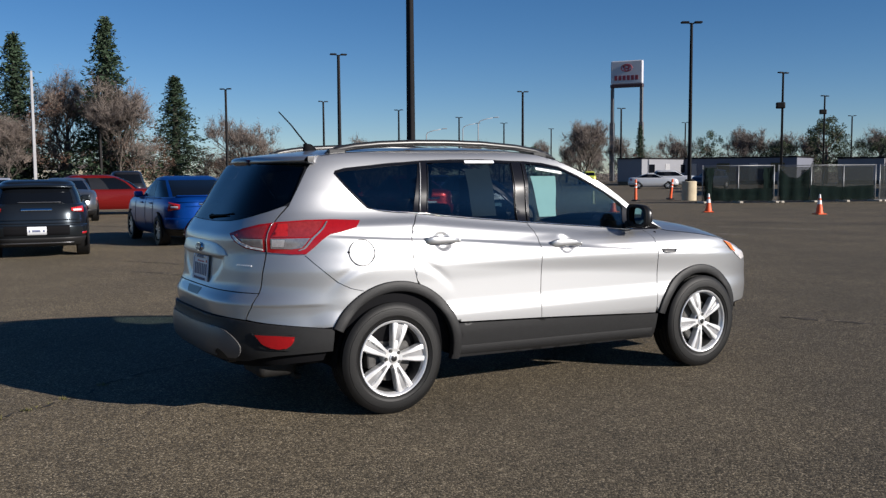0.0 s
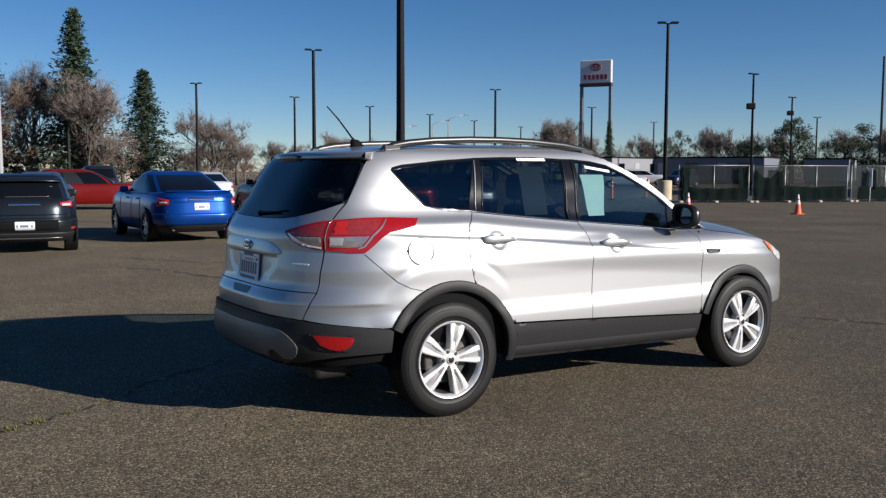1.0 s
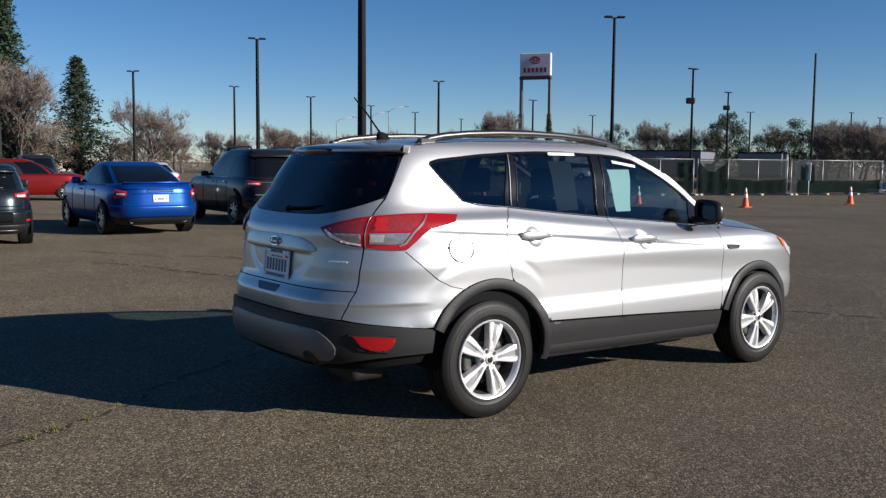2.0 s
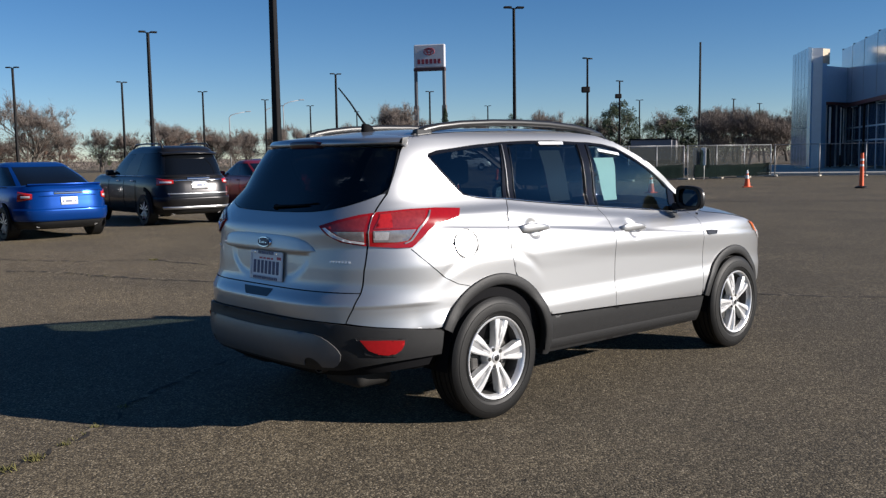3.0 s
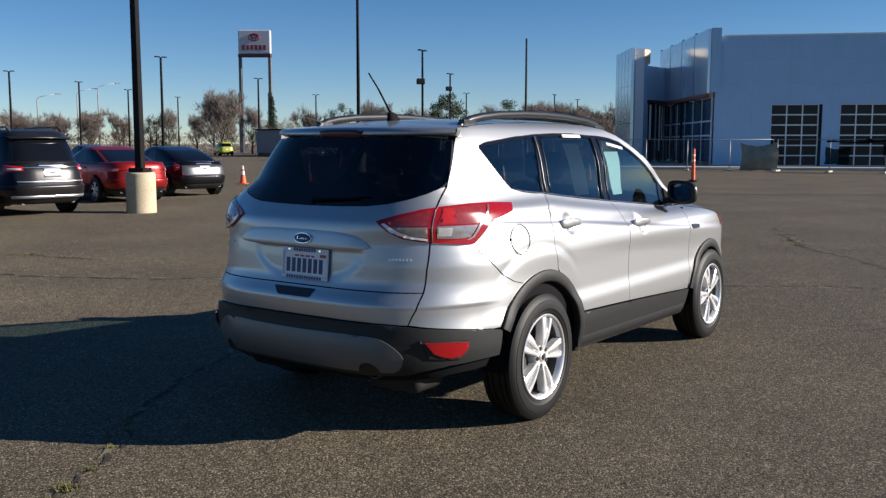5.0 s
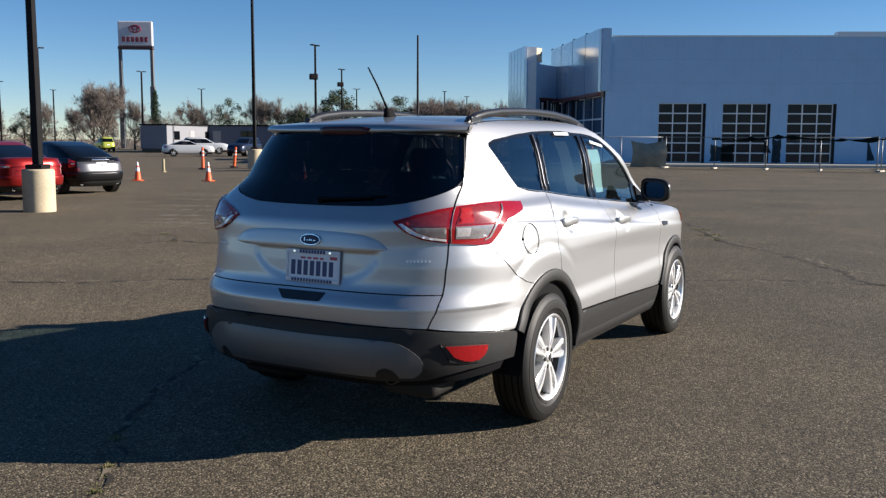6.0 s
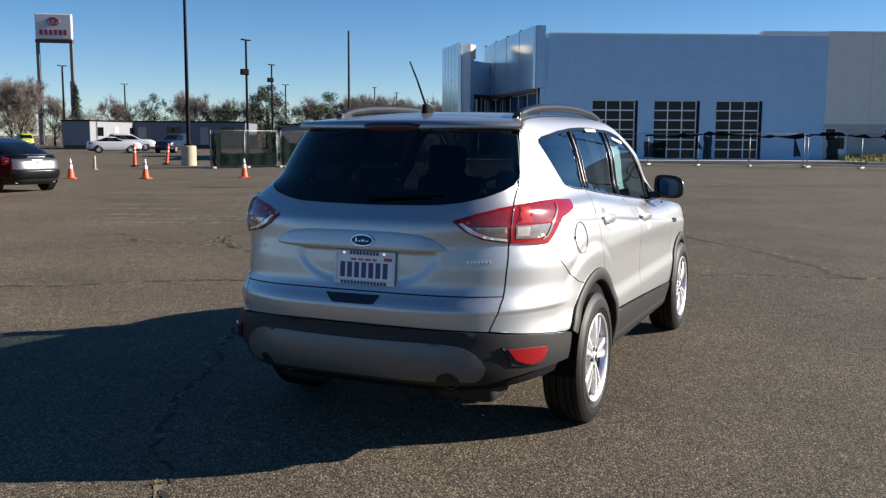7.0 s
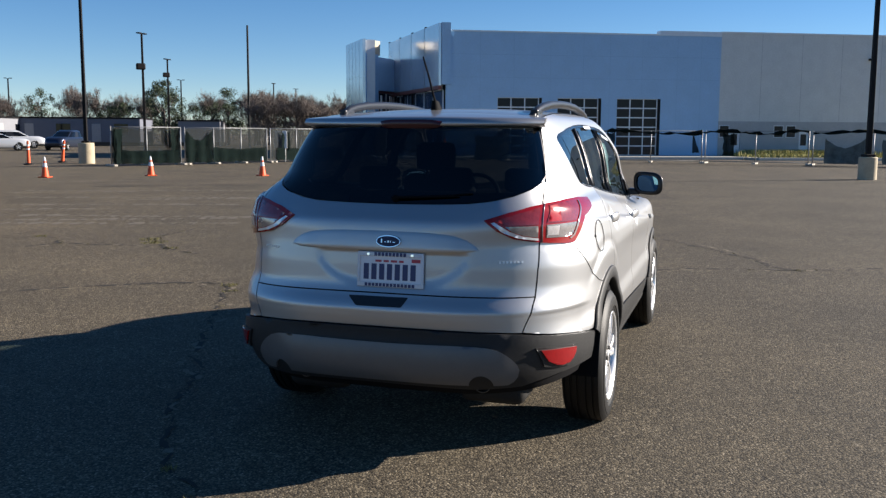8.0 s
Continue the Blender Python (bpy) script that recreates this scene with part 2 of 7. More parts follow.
for pts in CRACKS:
    for _ in range(5):
        k = rng.randrange(len(pts) - 1)
        t = rng.random()
        tuft(bm, pts[k][0] * (1 - t) + pts[k + 1][0] * t, pts[k][1] * (1 - t) + pts[k + 1][1] * t, rng, 12, 0.022, 0.04)
tagged(part("weeds", bm, WEED), "dry yellow-green weeds growing out of cracks", "weeds", kind="stuff")

# ---- the showroom and workshop building ----
BLD = pose(-24.63, 51.08, 0, 0, 0, 25.89) @ Matrix.Translation((0.25, 0, 0.17)) @ Matrix.Diagonal((0.7265, 0.7265, 0.727, 1))
PANEL_BLUE = mat("pale_blue_grey_render", (0.36, 0.55, 0.75), 0.6, spread=0.05, scale=0.6, bump=0.05, bump_scale=30)
PANEL_GREY = mat("warm_grey_block", (0.66, 0.66, 0.62), 0.8, spread=0.07, scale=0.8, bump=0.15, bump_scale=12)
PANEL_BAND = mat("darker_grey_block", (0.42, 0.42, 0.41), 0.8, spread=0.08, scale=1.0, bump=0.15, bump_scale=12)
METAL_WHITE = mat("white_aluminium", (0.72, 0.73, 0.75), 0.4, metal=0.2, spread=0.05, scale=3)
FASCIA = mat("mirror_fascia", (0.60, 0.66, 0.72), 0.16, metal=0.6, spread=0.04, scale=1)
DARK_GLASS = mat("dark_glazing", (0.006, 0.008, 0.014), 0.15, spec=0.25)
JOINT = mat("wall_joint", (0.30, 0.47, 0.66), 0.7, spread=0.1, scale=2)
SHOP_GLASS = mat("shop_glazing", (0.05, 0.075, 0.12), 0.06, spec=0.8)
SOFFIT = mat("red_brown_soffit", (0.16, 0.045, 0.035), 0.6, spread=0.15, scale=2)
TAN = mat("tan_plaster", (0.55, 0.46, 0.34), 0.85, spread=0.06, scale=1)
bld = thing("showroom_building", BLD, "large pale blue-grey dealership building with glazed workshop doors", "building")


def bpart(name, material, boxes, parent=bld, label="", bevel=0.0):
    bm = bmesh.new()
    for b in boxes:
        box(bm, *b, bevel=bevel, segs=1)
    return part(name, bm, material, parent, label)


DOORS = ((15.87, 20.15), (21.66, 25.95), (27.50, 31.85))
TOP = 5.38
walls = [(11.4, DOORS[0][0], 0, 0.5, 0, 11.35), (DOORS[0][1], DOORS[1][0], 0, 0.5, 0, 11.35), (DOORS[1][1], DOORS[2][0], 0, 0.5, 0, 11.35), (DOORS[2][1], 37.8, 0, 0.5, 0, 11.35)]
walls += [(a, b, 0, 0.5, TOP, 11.35) for a, b in DOORS]
for w in walls:
    bpart("wall_panel", PANEL_BLUE, [w])
for c in ((11.38, 31.6, -0.05, 0.6, 11.352, 11.48), (31.6, 37.8, -0.06, 0.9, 11.353, 11.80)):
    bpart("coping", METAL_WHITE, [c], label="pale metal coping along the parapet")
for u in (14.2, 17.4, 20.9, 24.1, 26.7, 29.9, 33.4, 35.8):
    bpart("panel_joint", JOINT, [(u, u + 0.025, -0.006, 0.05, TOP + 0.4 if any(a < u < b for a, b in DOORS) else 0.1, 11.3)])
# pale blinds hanging inside the entrance glazing
for k, (t0, t1) in enumerate(((0.10, 0.15), (0.24, 0.31), (0.62, 0.66), (0.72, 0.75))):
    x0, y0 = 5.4 + 3.0 * t0, 14.86 + 5.0 * t0
    bpart("blind", METAL_WHITE, [(x0, x0 + 3.0 * (t1 - t0), y0 - 0.10, y0 - 0.06, 2.4 if k % 2 else 1.2, 6.1)], label="pale hanging blind")
for z in (7.2, 9.3):
    bpart("panel_joint", JOINT, [(11.5, 37.7, -0.005, 0.05, z, z + 0.03)])
bpart("block_wall", PANEL_GREY, [(37.803, 75, 0.02, 0.6, 3.32, 11.74)], label="warm grey block wall")
bpart("block_base", PANEL_BAND, [(37.803, 38.95, -0.04, 0.6, 0, 3.32), (40.1, 46.25, -0.04, 0.6, 0, 3.32), (47.35, 75, -0.04, 0.6, 0, 3.32), (38.95, 40.1, -0.04, 0.6, 2.45, 3.32), (46.25, 47.35, -0.04, 0.6, 2.45, 3.32)], label="darker grey block base")
bpart("coping", METAL_WHITE, [(37.803, 75, -0.05, 0.7, 11.742, 11.85)])
for u in (42.0, 46.2, 50.4, 54.6, 58.8):
    bpart("panel_joint", PANEL_BAND, [(u, u + 0.03, 0.012, 0.1, 3.4, 11.7)])
for a, b in ((38.95, 40.1), (46.25, 47.35)):
    d = bpart("side_door", METAL_WHITE, [(a, b, 0.10, 0.18, 0.0, 2.45)], label="pale steel side door")
    bm = bmesh.new()
    box(bm, a + 0.25, b - 0.25, 0.085, 0.105, 1.0, 2.1)
    part("door_pane", bm, DARK_GLASS, d)
for a, b in ((37.95, 38.85), (43.6, 44.5), (44.9, 45.8)):
    w = bpart("small_window", METAL_WHITE, [(a - 0.06, b + 0.06, -0.075, -0.042, 1.75, 2.95)])
    bm = bmesh.new()
    box(bm, a, b, -0.085, -0.07, 1.82, 2.88)
    part("pane", bm, DARK_GLASS, w)
bpart("wall_lamp", STEEL_DARK, [(53.2, 53.9, -0.35, -0.02, 9.35, 9.55)], label="dark wall lamp")
# glazed sectional doors, three panes wide and six high
for a, b in DOORS:
    d = bpart("workshop_door", METAL_WHITE, [(a, b, 0.22, 0.24, 0, TOP)], label="glazed sectional workshop door with white bars")
    step_u, step_z = (b - 0.30 - a) / 3, TOP / 6
    bars = [(a, b - 0.30, 0.15, 0.219, k * step_z - (0.05 if k else 0.0), k * step_z + (0.06 if k < 6 else 0.0)) for k in range(7)]
    bars += [(a + k * step_u - (0.055 if k else 0), a + k * step_u + 0.055, 0.149, 0.218, 0, TOP) for k in range(4)]
    for bar in bars:
        bpart("door_bar", METAL_WHITE, [bar], d)
    for i in range(3):
        for j in range(6):
            bpart("door_pane", DARK_GLASS, [(a + i * step_u + 0.055, a + (i + 1) * step_u - 0.055, 0.16, 0.20, j * step_z + 0.06, (j + 1) * step_z - 0.05)], d)
    bpart("door_jamb", STEEL_DARK, [(b - 0.30 + 0.06, b, 0.02, 0.219, 0, TOP)], d)
# corner fin and the mirrored fascia that runs back from it
bpart("corner_fin", PANEL_BLUE, [(10.55, 11.39, -0.25, 0.5, 6.5, 12.1)], label="pale blue corner fin")
bpart("corner_pier", PANEL_BLUE, [(11.0, 11.395, 0.0, 0.5, 0, 6.5)])


def slab(name, material, p0, p1, z0, z1, thick=0.25, label="", parent=bld):
    """An upright slab along a line on the plan."""
    d = Vector((p1[0] - p0[0], p1[1] - p0[1]))
    n = Vector((-d.y, d.x)).normalized() * thick
    bm = bmesh.new()
    lo = [bm.verts.new((x, y, z0)) for x, y in (p0, p1, (p1[0] - n.x, p1[1] - n.y), (p0[0] - n.x, p0[1] - n.y))]
    hi = [bm.verts.new((v.co.x, v.co.y, z1)) for v in lo]
    bm.faces.new(lo[::-1])
    bm.faces.new(hi)
    for k in range(4):
        bm.faces.new((lo[k], lo[(k + 1) % 4], hi[(k + 1) % 4], hi[k]))
    bmesh.ops.recalc_face_normals(bm, faces=bm.faces)
    return part(name, bm, material, parent, label)


def along(p0, p1, t):
    return (p0[0] + (p1[0] - p0[0]) * t, p0[1] + (p1[1] - p0[1]) * t)


A0, A1 = (10.54, -0.2), (7.6, 20.0)
for k in range(4):
    slab("fascia_panel", FASCIA, along(A0, A1, k / 4 + 0.004), along(A0, A1, (k + 1) / 4 - 0.004), 6.4, 12.05 - 0.0, -0.25, "mirrored fascia panel")
    slab("fascia_post", STEEL_DARK, along(A0, A1, (k + 1) / 4 - 0.006), along(A0, A1, (k + 1) / 4 + 0.006), 0.0 if k % 2 else 6.0, 12.2, -0.2)
slab("soffit", SOFFIT, A0, A1, 6.05, 6.39, -0.35, "red-brown soffit under the fascia")
for k in range(6):
    slab("shop_window", SHOP_GLASS, along((10.9, 0.6), (8.0, 20), k / 6 + 0.005), along((10.9, 0.6), (8.0, 20), (k + 1) / 6 - 0.005), 0.3, 6.0, -0.1, "tall dark shop window")
    slab("window_bar", METAL_WHITE, along((10.86, 0.6), (7.96, 20), k / 6 - 0.003), along((10.86, 0.6), (7.96, 20), k / 6 + 0.003), 0, 6.0, -0.1)
slab("window_bar", METAL_WHITE, (10.87, 0.6), (7.97, 20), 3.9, 4.05, -0.08)
slab("window_bar", METAL_WHITE, (10.87, 0.6), (7.97, 20), 2.6, 2.75, -0.08)
# recessed entrance block and the glazed tower beside it
slab("link_wall", PANEL_BLUE, (5.75, 14.0), (8.9, 19.0), 6.55, 10.05, -0.4)
slab("link_soffit", SOFFIT, (5.8, 14.2), (8.9, 19.2), 6.3, 6.54, -0.5)
for k in range(6):
    slab("shop_window", SHOP_GLASS, along((5.4, 15), (8.4, 20), k / 6 + 0.02), along((5.4, 15), (8.4, 20), (k + 1) / 6 - 0.02), 0.2, 6.3, -0.1)
    slab("window_bar", METAL_WHITE if k % 2 else STEEL_DARK, along((5.4, 14.9), (8.4, 19.9), k / 6 - 0.02), along((5.4, 14.9), (8.4, 19.9), k / 6 + 0.02), 0, 6.3, -0.1)
slab("tower_wall", PANEL_BLUE, (4.32, 12.0), (5.75, 13.6), 0, 10.25, -0.4)
slab("tower_top", TAN, (4.5, 13.5), (5.7, 15.0), 10.25, 11.75, 0.4, "tan rooftop box")
T0, T1 = (4.30, 11.9), (2.85, 19.6)
for k in range(5):
    for j in range(3):
        slab("tower_panel", FASCIA, along(T0, T1, k / 5 + 0.006), along(T0, T1, (k + 1) / 5 - 0.006), 0.2 + 3.85 * j, 0.17 + 3.85 * (j + 1), -0.3, "mirrored tower panel")
slab("tower_core", METAL_WHITE, (4.33, 12.1), (2.95, 19.4), 0, 11.65, 1.0)
slab("tower_sign", STEEL_DARK, along(T0, T1, 0.93), along(T0, T1, 1.0), 6.6, 10.0, 0.3, "dark sign panel on the tower's edge")
slab("tower_sign", METAL_WHITE, along(T0, T1, 0.55), along(T0, T1, 0.95), 5.6, 6.3, 0.12, "white sign strip")
slab("tower_sign", STEEL_DARK, along(T0, T1, 0.5), along(T0, T1, 0.9), 6.5, 7.3, 0.12)
# body of the building behind its faces, with its roof
for b in ((11.5, 75, 39.5, 40, 0, 11.3), (74.5, 75, 0.7, 39.4, 0, 11.3), (8.6, 9.0, 20.2, 40, 0, 11.3)):
    bpart("back_wall", PANEL_GREY, [b])
bpart("roof", CONCRETE, [(11.6, 74.4, 0.7, 39.4, 10.9, 11.1)])
bpart("inner_wall", STEEL_DARK, [(11.6, 74.4, 6.0, 6.2, 0, 10.85), (5.2, 11.0, 24, 24.2, 0, 10)])
# roadside kerbs and grass in front
KERB = mat("pale_kerb", (0.55, 0.53, 0.48), 0.85, spread=0.1, scale=3)
bm = bmesh.new()
box(bm, 0, 37.5, -6.2, -5.95, -0.234, 0.01, 0.02, 1)
tagged(part("kerb", bm, KERB, m=BLD), "pale concrete kerb", "kerb", kind="structure")
bm = bmesh.new()
box(bm, 37.6, 75, -9.0, -8.75, -0.234, 0.01, 0.02, 1)
tagged(part("kerb", bm, KERB, m=BLD), "pale concrete kerb before the grass", "kerb", kind="structure")
bm = bmesh.new()
box(bm, 0, 37.5, -5.95, -0.02, -0.234, 0.0)
box(bm, 37.6, 75, -8.75, -0.05, -0.234, -0.02)
box(bm, 0, 75, 0.0, 40, -0.234, -0.01)
tagged(part("pavement", bm, CONCRETE, m=BLD), "pale concrete apron before the workshop", "pavement", kind="structure")
GRASS = mat("dry_grass", (0.34, 0.31, 0.10), 0.95, spread=0.3, scale=2.0)
rng = random.Random(3)
bm = bmesh.new()
for _ in range(14000):
    x, y = rng.uniform(39.8, 47.5) if rng.random() < 0.75 else rng.uniform(38, 70), rng.uniform(-8.6, -0.3)
    h = 0.42 * rng.uniform(0.4, 1.2) * (1.4 if y > -4 else 0.7)
    a = rng.uniform(0, 3.14)
    dx, dy = 0.09 * math.cos(a), 0.09 * math.sin(a)
    bm.faces.new([bm.verts.new(p) for p in ((x - dx, y - dy, 0), (x + dx, y + dy, 0), (x + rng.uniform(-0.1, 0.1), y + rng.uniform(-0.1, 0.1), h))])
tagged(part("grass", bm, GRASS, m=BLD), "dry yellow grass strip by the wall", "grass", kind="stuff")

# ---- the silver crossover: its outer surface ----
# The origin lies on the ground under the rear axle; y points ahead, x to the car's right.
def smooth_table(table):
    """A smooth, monotone curve through (t, value) pairs."""
    t, v = [a for a, _ in table], [b for _, b in table]
    n = len(t)
    d = [(v[i + 1] - v[i]) / (t[i + 1] - t[i]) for i in range(n - 1)]
    m = [d[0]] + [0.0 if d[i - 1] * d[i] <= 0 else 2 * d[i - 1] * d[i] / (d[i - 1] + d[i]) for i in range(1, n - 1)] + [d[-1]]

    def at(x):
        if x <= t[0]:
            return v[0]
        if x >= t[-1]:
            return v[-1]
        i = max(k for k in range(n - 1) if t[k] <= x)
        h = t[i + 1] - t[i]
        s = (x - t[i]) / h
        return (1 + 2 * s) * (1 - s) ** 2 * v[i] + s * (1 - s) ** 2 * h * m[i] + s * s * (3 - 2 * s) * v[i + 1] + s * s * (s - 1) * h * m[i + 1]

    return at


Y_REAR, Y_FRONT = 0.2, 2.35
half_width = smooth_table([(0.20, 0.77), (0.29, 0.835), (0.40, 0.868), (0.50, 0.884), (0.58, 0.886), (0.68, 0.872), (0.80, 0.871), (0.90, 0.873), (0.97, 0.862), (1.03, 0.846), (1.10, 0.828), (1.17, 0.800), (1.22, 0.756), (1.27, 0.728), (1.40, 0.685), (1.51, 0.642), (1.58, 0.605), (1.62, 0.575), (1.645, 0.535), (1.66, 0.49)])
rear_end = smooth_table([(0.25, -0.86), (0.36, -0.965), (0.45, -0.997), (0.60, -1.000), (0.69, -0.999), (0.725, -0.991), (0.79, -0.958), (0.83, -0.945), (0.92, -0.938), (1.00, -0.931), (1.08, -0.926), (1.115, -0.919), (1.165, -0.890), (1.205, -0.865), (1.32, -0.803), (1.45, -0.725), (1.55, -0.655), (1.62, -0.60)])
front_end = smooth_table([(0.20, 3.40), (0.45, 3.56), (0.70, 3.58), (0.90, 3.50), (1.02, 3.30), (1.10, 3.0)])
left_full = smooth_table([(0.3, 0.01), (0.42, 0.016), (0.48, 0.048), (0.54, 0.058), (0.62, 0.054), (0.69, 0.074), (0.76, 0.072), (0.84, 0.045), (0.94, 0.036), (1.02, 0.08), (1.07, 0.10), (1.14, 0.112), (1.21, 0.14), (1.32, 0.08), (1.6, 0.06)])
left_power = smooth_table([(0.3, 1.2), (1.1, 1.2), (1.22, 0.7), (1.32, 0.0)])
corner_power = smooth_table([(0.30, 3.2), (0.55, 3.2), (0.80, 3.0), (1.00, 3.0), (1.12, 3.3), (1.25, 4.0), (1.55, 4.2)])


def corner_tables(n=3.1, steps=400):
    """Arc length along the tail's round corner, against the angle that draws it."""
    angles, lengths, last = [], [], None
    for k in range(steps + 1):
        t = k / steps
        a = math.pi / 2 * (0.5 - 0.5 * math.cos(math.pi * t)) if 0 < k < steps else math.pi / 2 * t
        p = (0.85 * math.sin(a) ** (2 / n), 1.15 * (1 - max(0.0, math.cos(a)) ** (2 / n)))
        lengths.append(0.0 if last is None else lengths[-1] + math.dist(p, last))
        angles.append(a)
        last = p
    return angles, lengths


ARC_ANGLE, ARC_LENGTH = corner_tables()
REAR_SPAN = ARC_LENGTH[-1]


def angle_at(s):
    return float(np.interp(s, ARC_LENGTH, ARC_ANGLE))


def length_at(a):
    return float(np.interp(a, ARC_ANGLE, ARC_LENGTH))


def s_of_y(y, z):
    """The girth coordinate of a point on the side, from its y and z."""
    if y >= Y_REAR:
        return REAR_SPAN + y - Y_REAR
    k = min(1.0, (Y_REAR - y) / (Y_REAR - rear_end(z)))
    return length_at(math.acos(k ** (corner_power(z) / 2)))


def s_of_x(x, z):
    """The girth coordinate of a point on the tail, from its x and z."""
    k = min(1.0, abs(x) / half_width(z))
    return math.copysign(length_at(math.asin(k ** (corner_power(z) / 2))), x)


belt_drop = smooth_table([(0.25, 0.0), (0.45, 0.022), (0.72, 0.049), (1.13, 0.087), (1.66, 0.131), (2.10, 0.165), (2.60, 0.168)])


def smooth01(t):
    t = min(1.0, max(0.0, t))
    return t * t * (3 - 2 * t)


def side_width(y, z):
    """Half the width at a place along the side: the shoulder sinks with the belt line."""
    if y <= 0.25:
        return half_width(z)
    return half_width(z + belt_drop(y) * smooth01((z - 0.96) / 0.11) * (1 - smooth01((z - 1.19) / 0.26)))


def fuller(p, w):
    """The far side stands a little fuller at its corner."""
    t = min(1.0, max(0.0, (-p.x / w - 0.62) / 0.33))
    if t > 0:
        p.x *= 1 + left_full(p.z) * t * t * (3 - 2 * t)
    return p


def skin(s, z):
    """The body's outer surface: girth coordinate (0: tail's middle, growing to the front) and height."""
    side = -1.0 if s < 0 else 1.0
    s = abs(s)
    w = half_width(z)
    if s <= REAR_SPAN:
        a, n = angle_at(s), corner_power(z) + (left_power(z) if side < 0 else 0.0)
        return fuller(Vector((side * w * math.sin(a) ** (2 / n), Y_REAR - (Y_REAR - rear_end(z)) * max(0.0, math.cos(a)) ** (2 / n), z)), w)
    y = Y_REAR + s - REAR_SPAN
    w = side_width(y, z)
    if y <= Y_FRONT:
        return fuller(Vector((side * w, y, z)), w)
    f = front_end(z)
    k = min(1.0, (y - Y_FRONT) / (f - Y_FRONT))
    return Vector((side * w * max(0.0, 1 - k ** 3.4) ** (1 / 3.4), Y_FRONT + k * (f - Y_FRONT), z))


def skin_normal(s, z):
    e = 0.006
    z = min(max(z, 0.21), 1.655)
    n = (skin(s + e, z) - skin(s - e, z)).cross(skin(s, z + e) - skin(s, z - e))
    return n.normalized() if n.length > 1e-12 else Vector((0, -1, 0))

from mathutils.geometry import delaunay_2d_cdt

PAINT = mat("silver_metallic_paint", (0.415, 0.418, 0.424), 0.40, metal=0.82, spread=0.03, scale=900, coat=0.65)
CLAD = mat("grey_textured_plastic", (0.013, 0.013, 0.0135), 0.55, spread=0.15, scale=30, bump=0.12, bump_scale=900, spec=0.35)
BLACK_TRIM = mat("black_trim", (0.012, 0.012, 0.013), 0.3, spread=0.1, scale=20)
SEAM_BLACK = mat("seam_black", (0.005, 0.005, 0.006), 0.85, spec=0.12)
SKID = mat("grey_painted_plastic", (0.125, 0.123, 0.123), 0.40, metal=0.4, spread=0.05, scale=20)
CHROME = mat("chrome", (0.78, 0.78, 0.80), 0.08, metal=1.0)
ALLOY = mat("alloy", (0.74, 0.74, 0.74), 0.36, metal=0.6, spread=0.06, scale=30, coat=0.3)
# grey of the divider strip, and painted shade for the spoke grooves
ALLOY_MID = mat("alloy_groove", (0.26, 0.26, 0.265), 0.42, metal=0.6, spread=0.08, scale=30)
ALLOY_DARK = mat("brake_steel", (0.065, 0.063, 0.06), 0.5, metal=0.6, spread=0.2, scale=40)
RUBBER = mat("tyre_rubber", (0.0055, 0.0053, 0.0052), 0.55, spread=0.3, scale=14, bump=0.12, bump_scale=200, spec=0.3)
TINT_DARK = glass("privacy_glass", (0.15, 0.165, 0.18), base=0.10)
TINT_CLEAR = glass("door_glass", (0.60, 0.73, 0.75), base=0.10)
TINT_TAIL = glass("tail_glass", (0.06, 0.064, 0.074), base=0.045, edge=0.75)
LENS_RED = mat("red_lens", (0.25, 0.006, 0.008), 0.16, spread=0.12, scale=60, coat=0.5, spec=0.3)
LENS_DEEP = mat("dark_red_lens", (0.21, 0.020, 0.019), 0.16, spread=0.25, scale=45, coat=1.0, spec=0.4)
LENS_DARK = mat("unlit_dark_red_lens", (0.045, 0.006, 0.009), 0.25, spread=0.15, scale=45, coat=0.3, spec=0.3)
LENS_SUNLIT = mat("bright_red_reflector", (0.36, 0.014, 0.014), 0.2, spread=0.15, scale=90, coat=0.5, spec=0.3)
LENS_CLEAR = mat("clear_lens", (0.80, 0.77, 0.77), 0.2, metal=0.3, spread=0.12, scale=60, coat=0.8)
LENS_SPARKLE = mat("silver_bulb_cup", (0.50, 0.47, 0.47), 0.3, metal=0.5, spread=0.25, scale=40, coat=0.8)
LENS_GREY = mat("grey_lens", (0.30, 0.275, 0.28), 0.2, metal=0.6, spread=0.3, scale=28, coat=0.8)
LENS_AMBER = mat("amber_lens", (0.70, 0.16, 0.02), 0.15, coat=1.0)
PLATE_WHITE = mat("plate_white", (0.72, 0.73, 0.76), 0.4, spread=0.04, scale=30)
PLATE_BLUE = mat("plate_blue", (0.022, 0.036, 0.12), 0.45)
BADGE_BLUE = mat("badge_blue", (0.005, 0.012, 0.06), 0.3, spec=0.3)
GLOSS_TRIM = mat("gloss_black_trim", (0.006, 0.006, 0.008), 0.16, spread=0.1, scale=20, spec=0.3)
TRIM_MATT = mat("matt_black_trim", (0.005, 0.005, 0.006), 0.7, spread=0.1, scale=20, spec=0.06)
FABRIC = mat("black_seat_cloth", (0.020, 0.020, 0.022), 0.9, spread=0.2, scale=30)
PAPER = mat("pale_green_paper", (0.40, 0.50, 0.46), 0.7, spread=0.06, scale=12)


def in_loop(p, loop):
    x, y = p
    hit = False
    for (x0, y0), (x1, y1) in zip(loop, loop[1:] + loop[:1]):
        if (y0 > y) != (y1 > y) and x < (x1 - x0) * (y - y0) / (y1 - y0) + x0:
            hit = not hit
    return hit


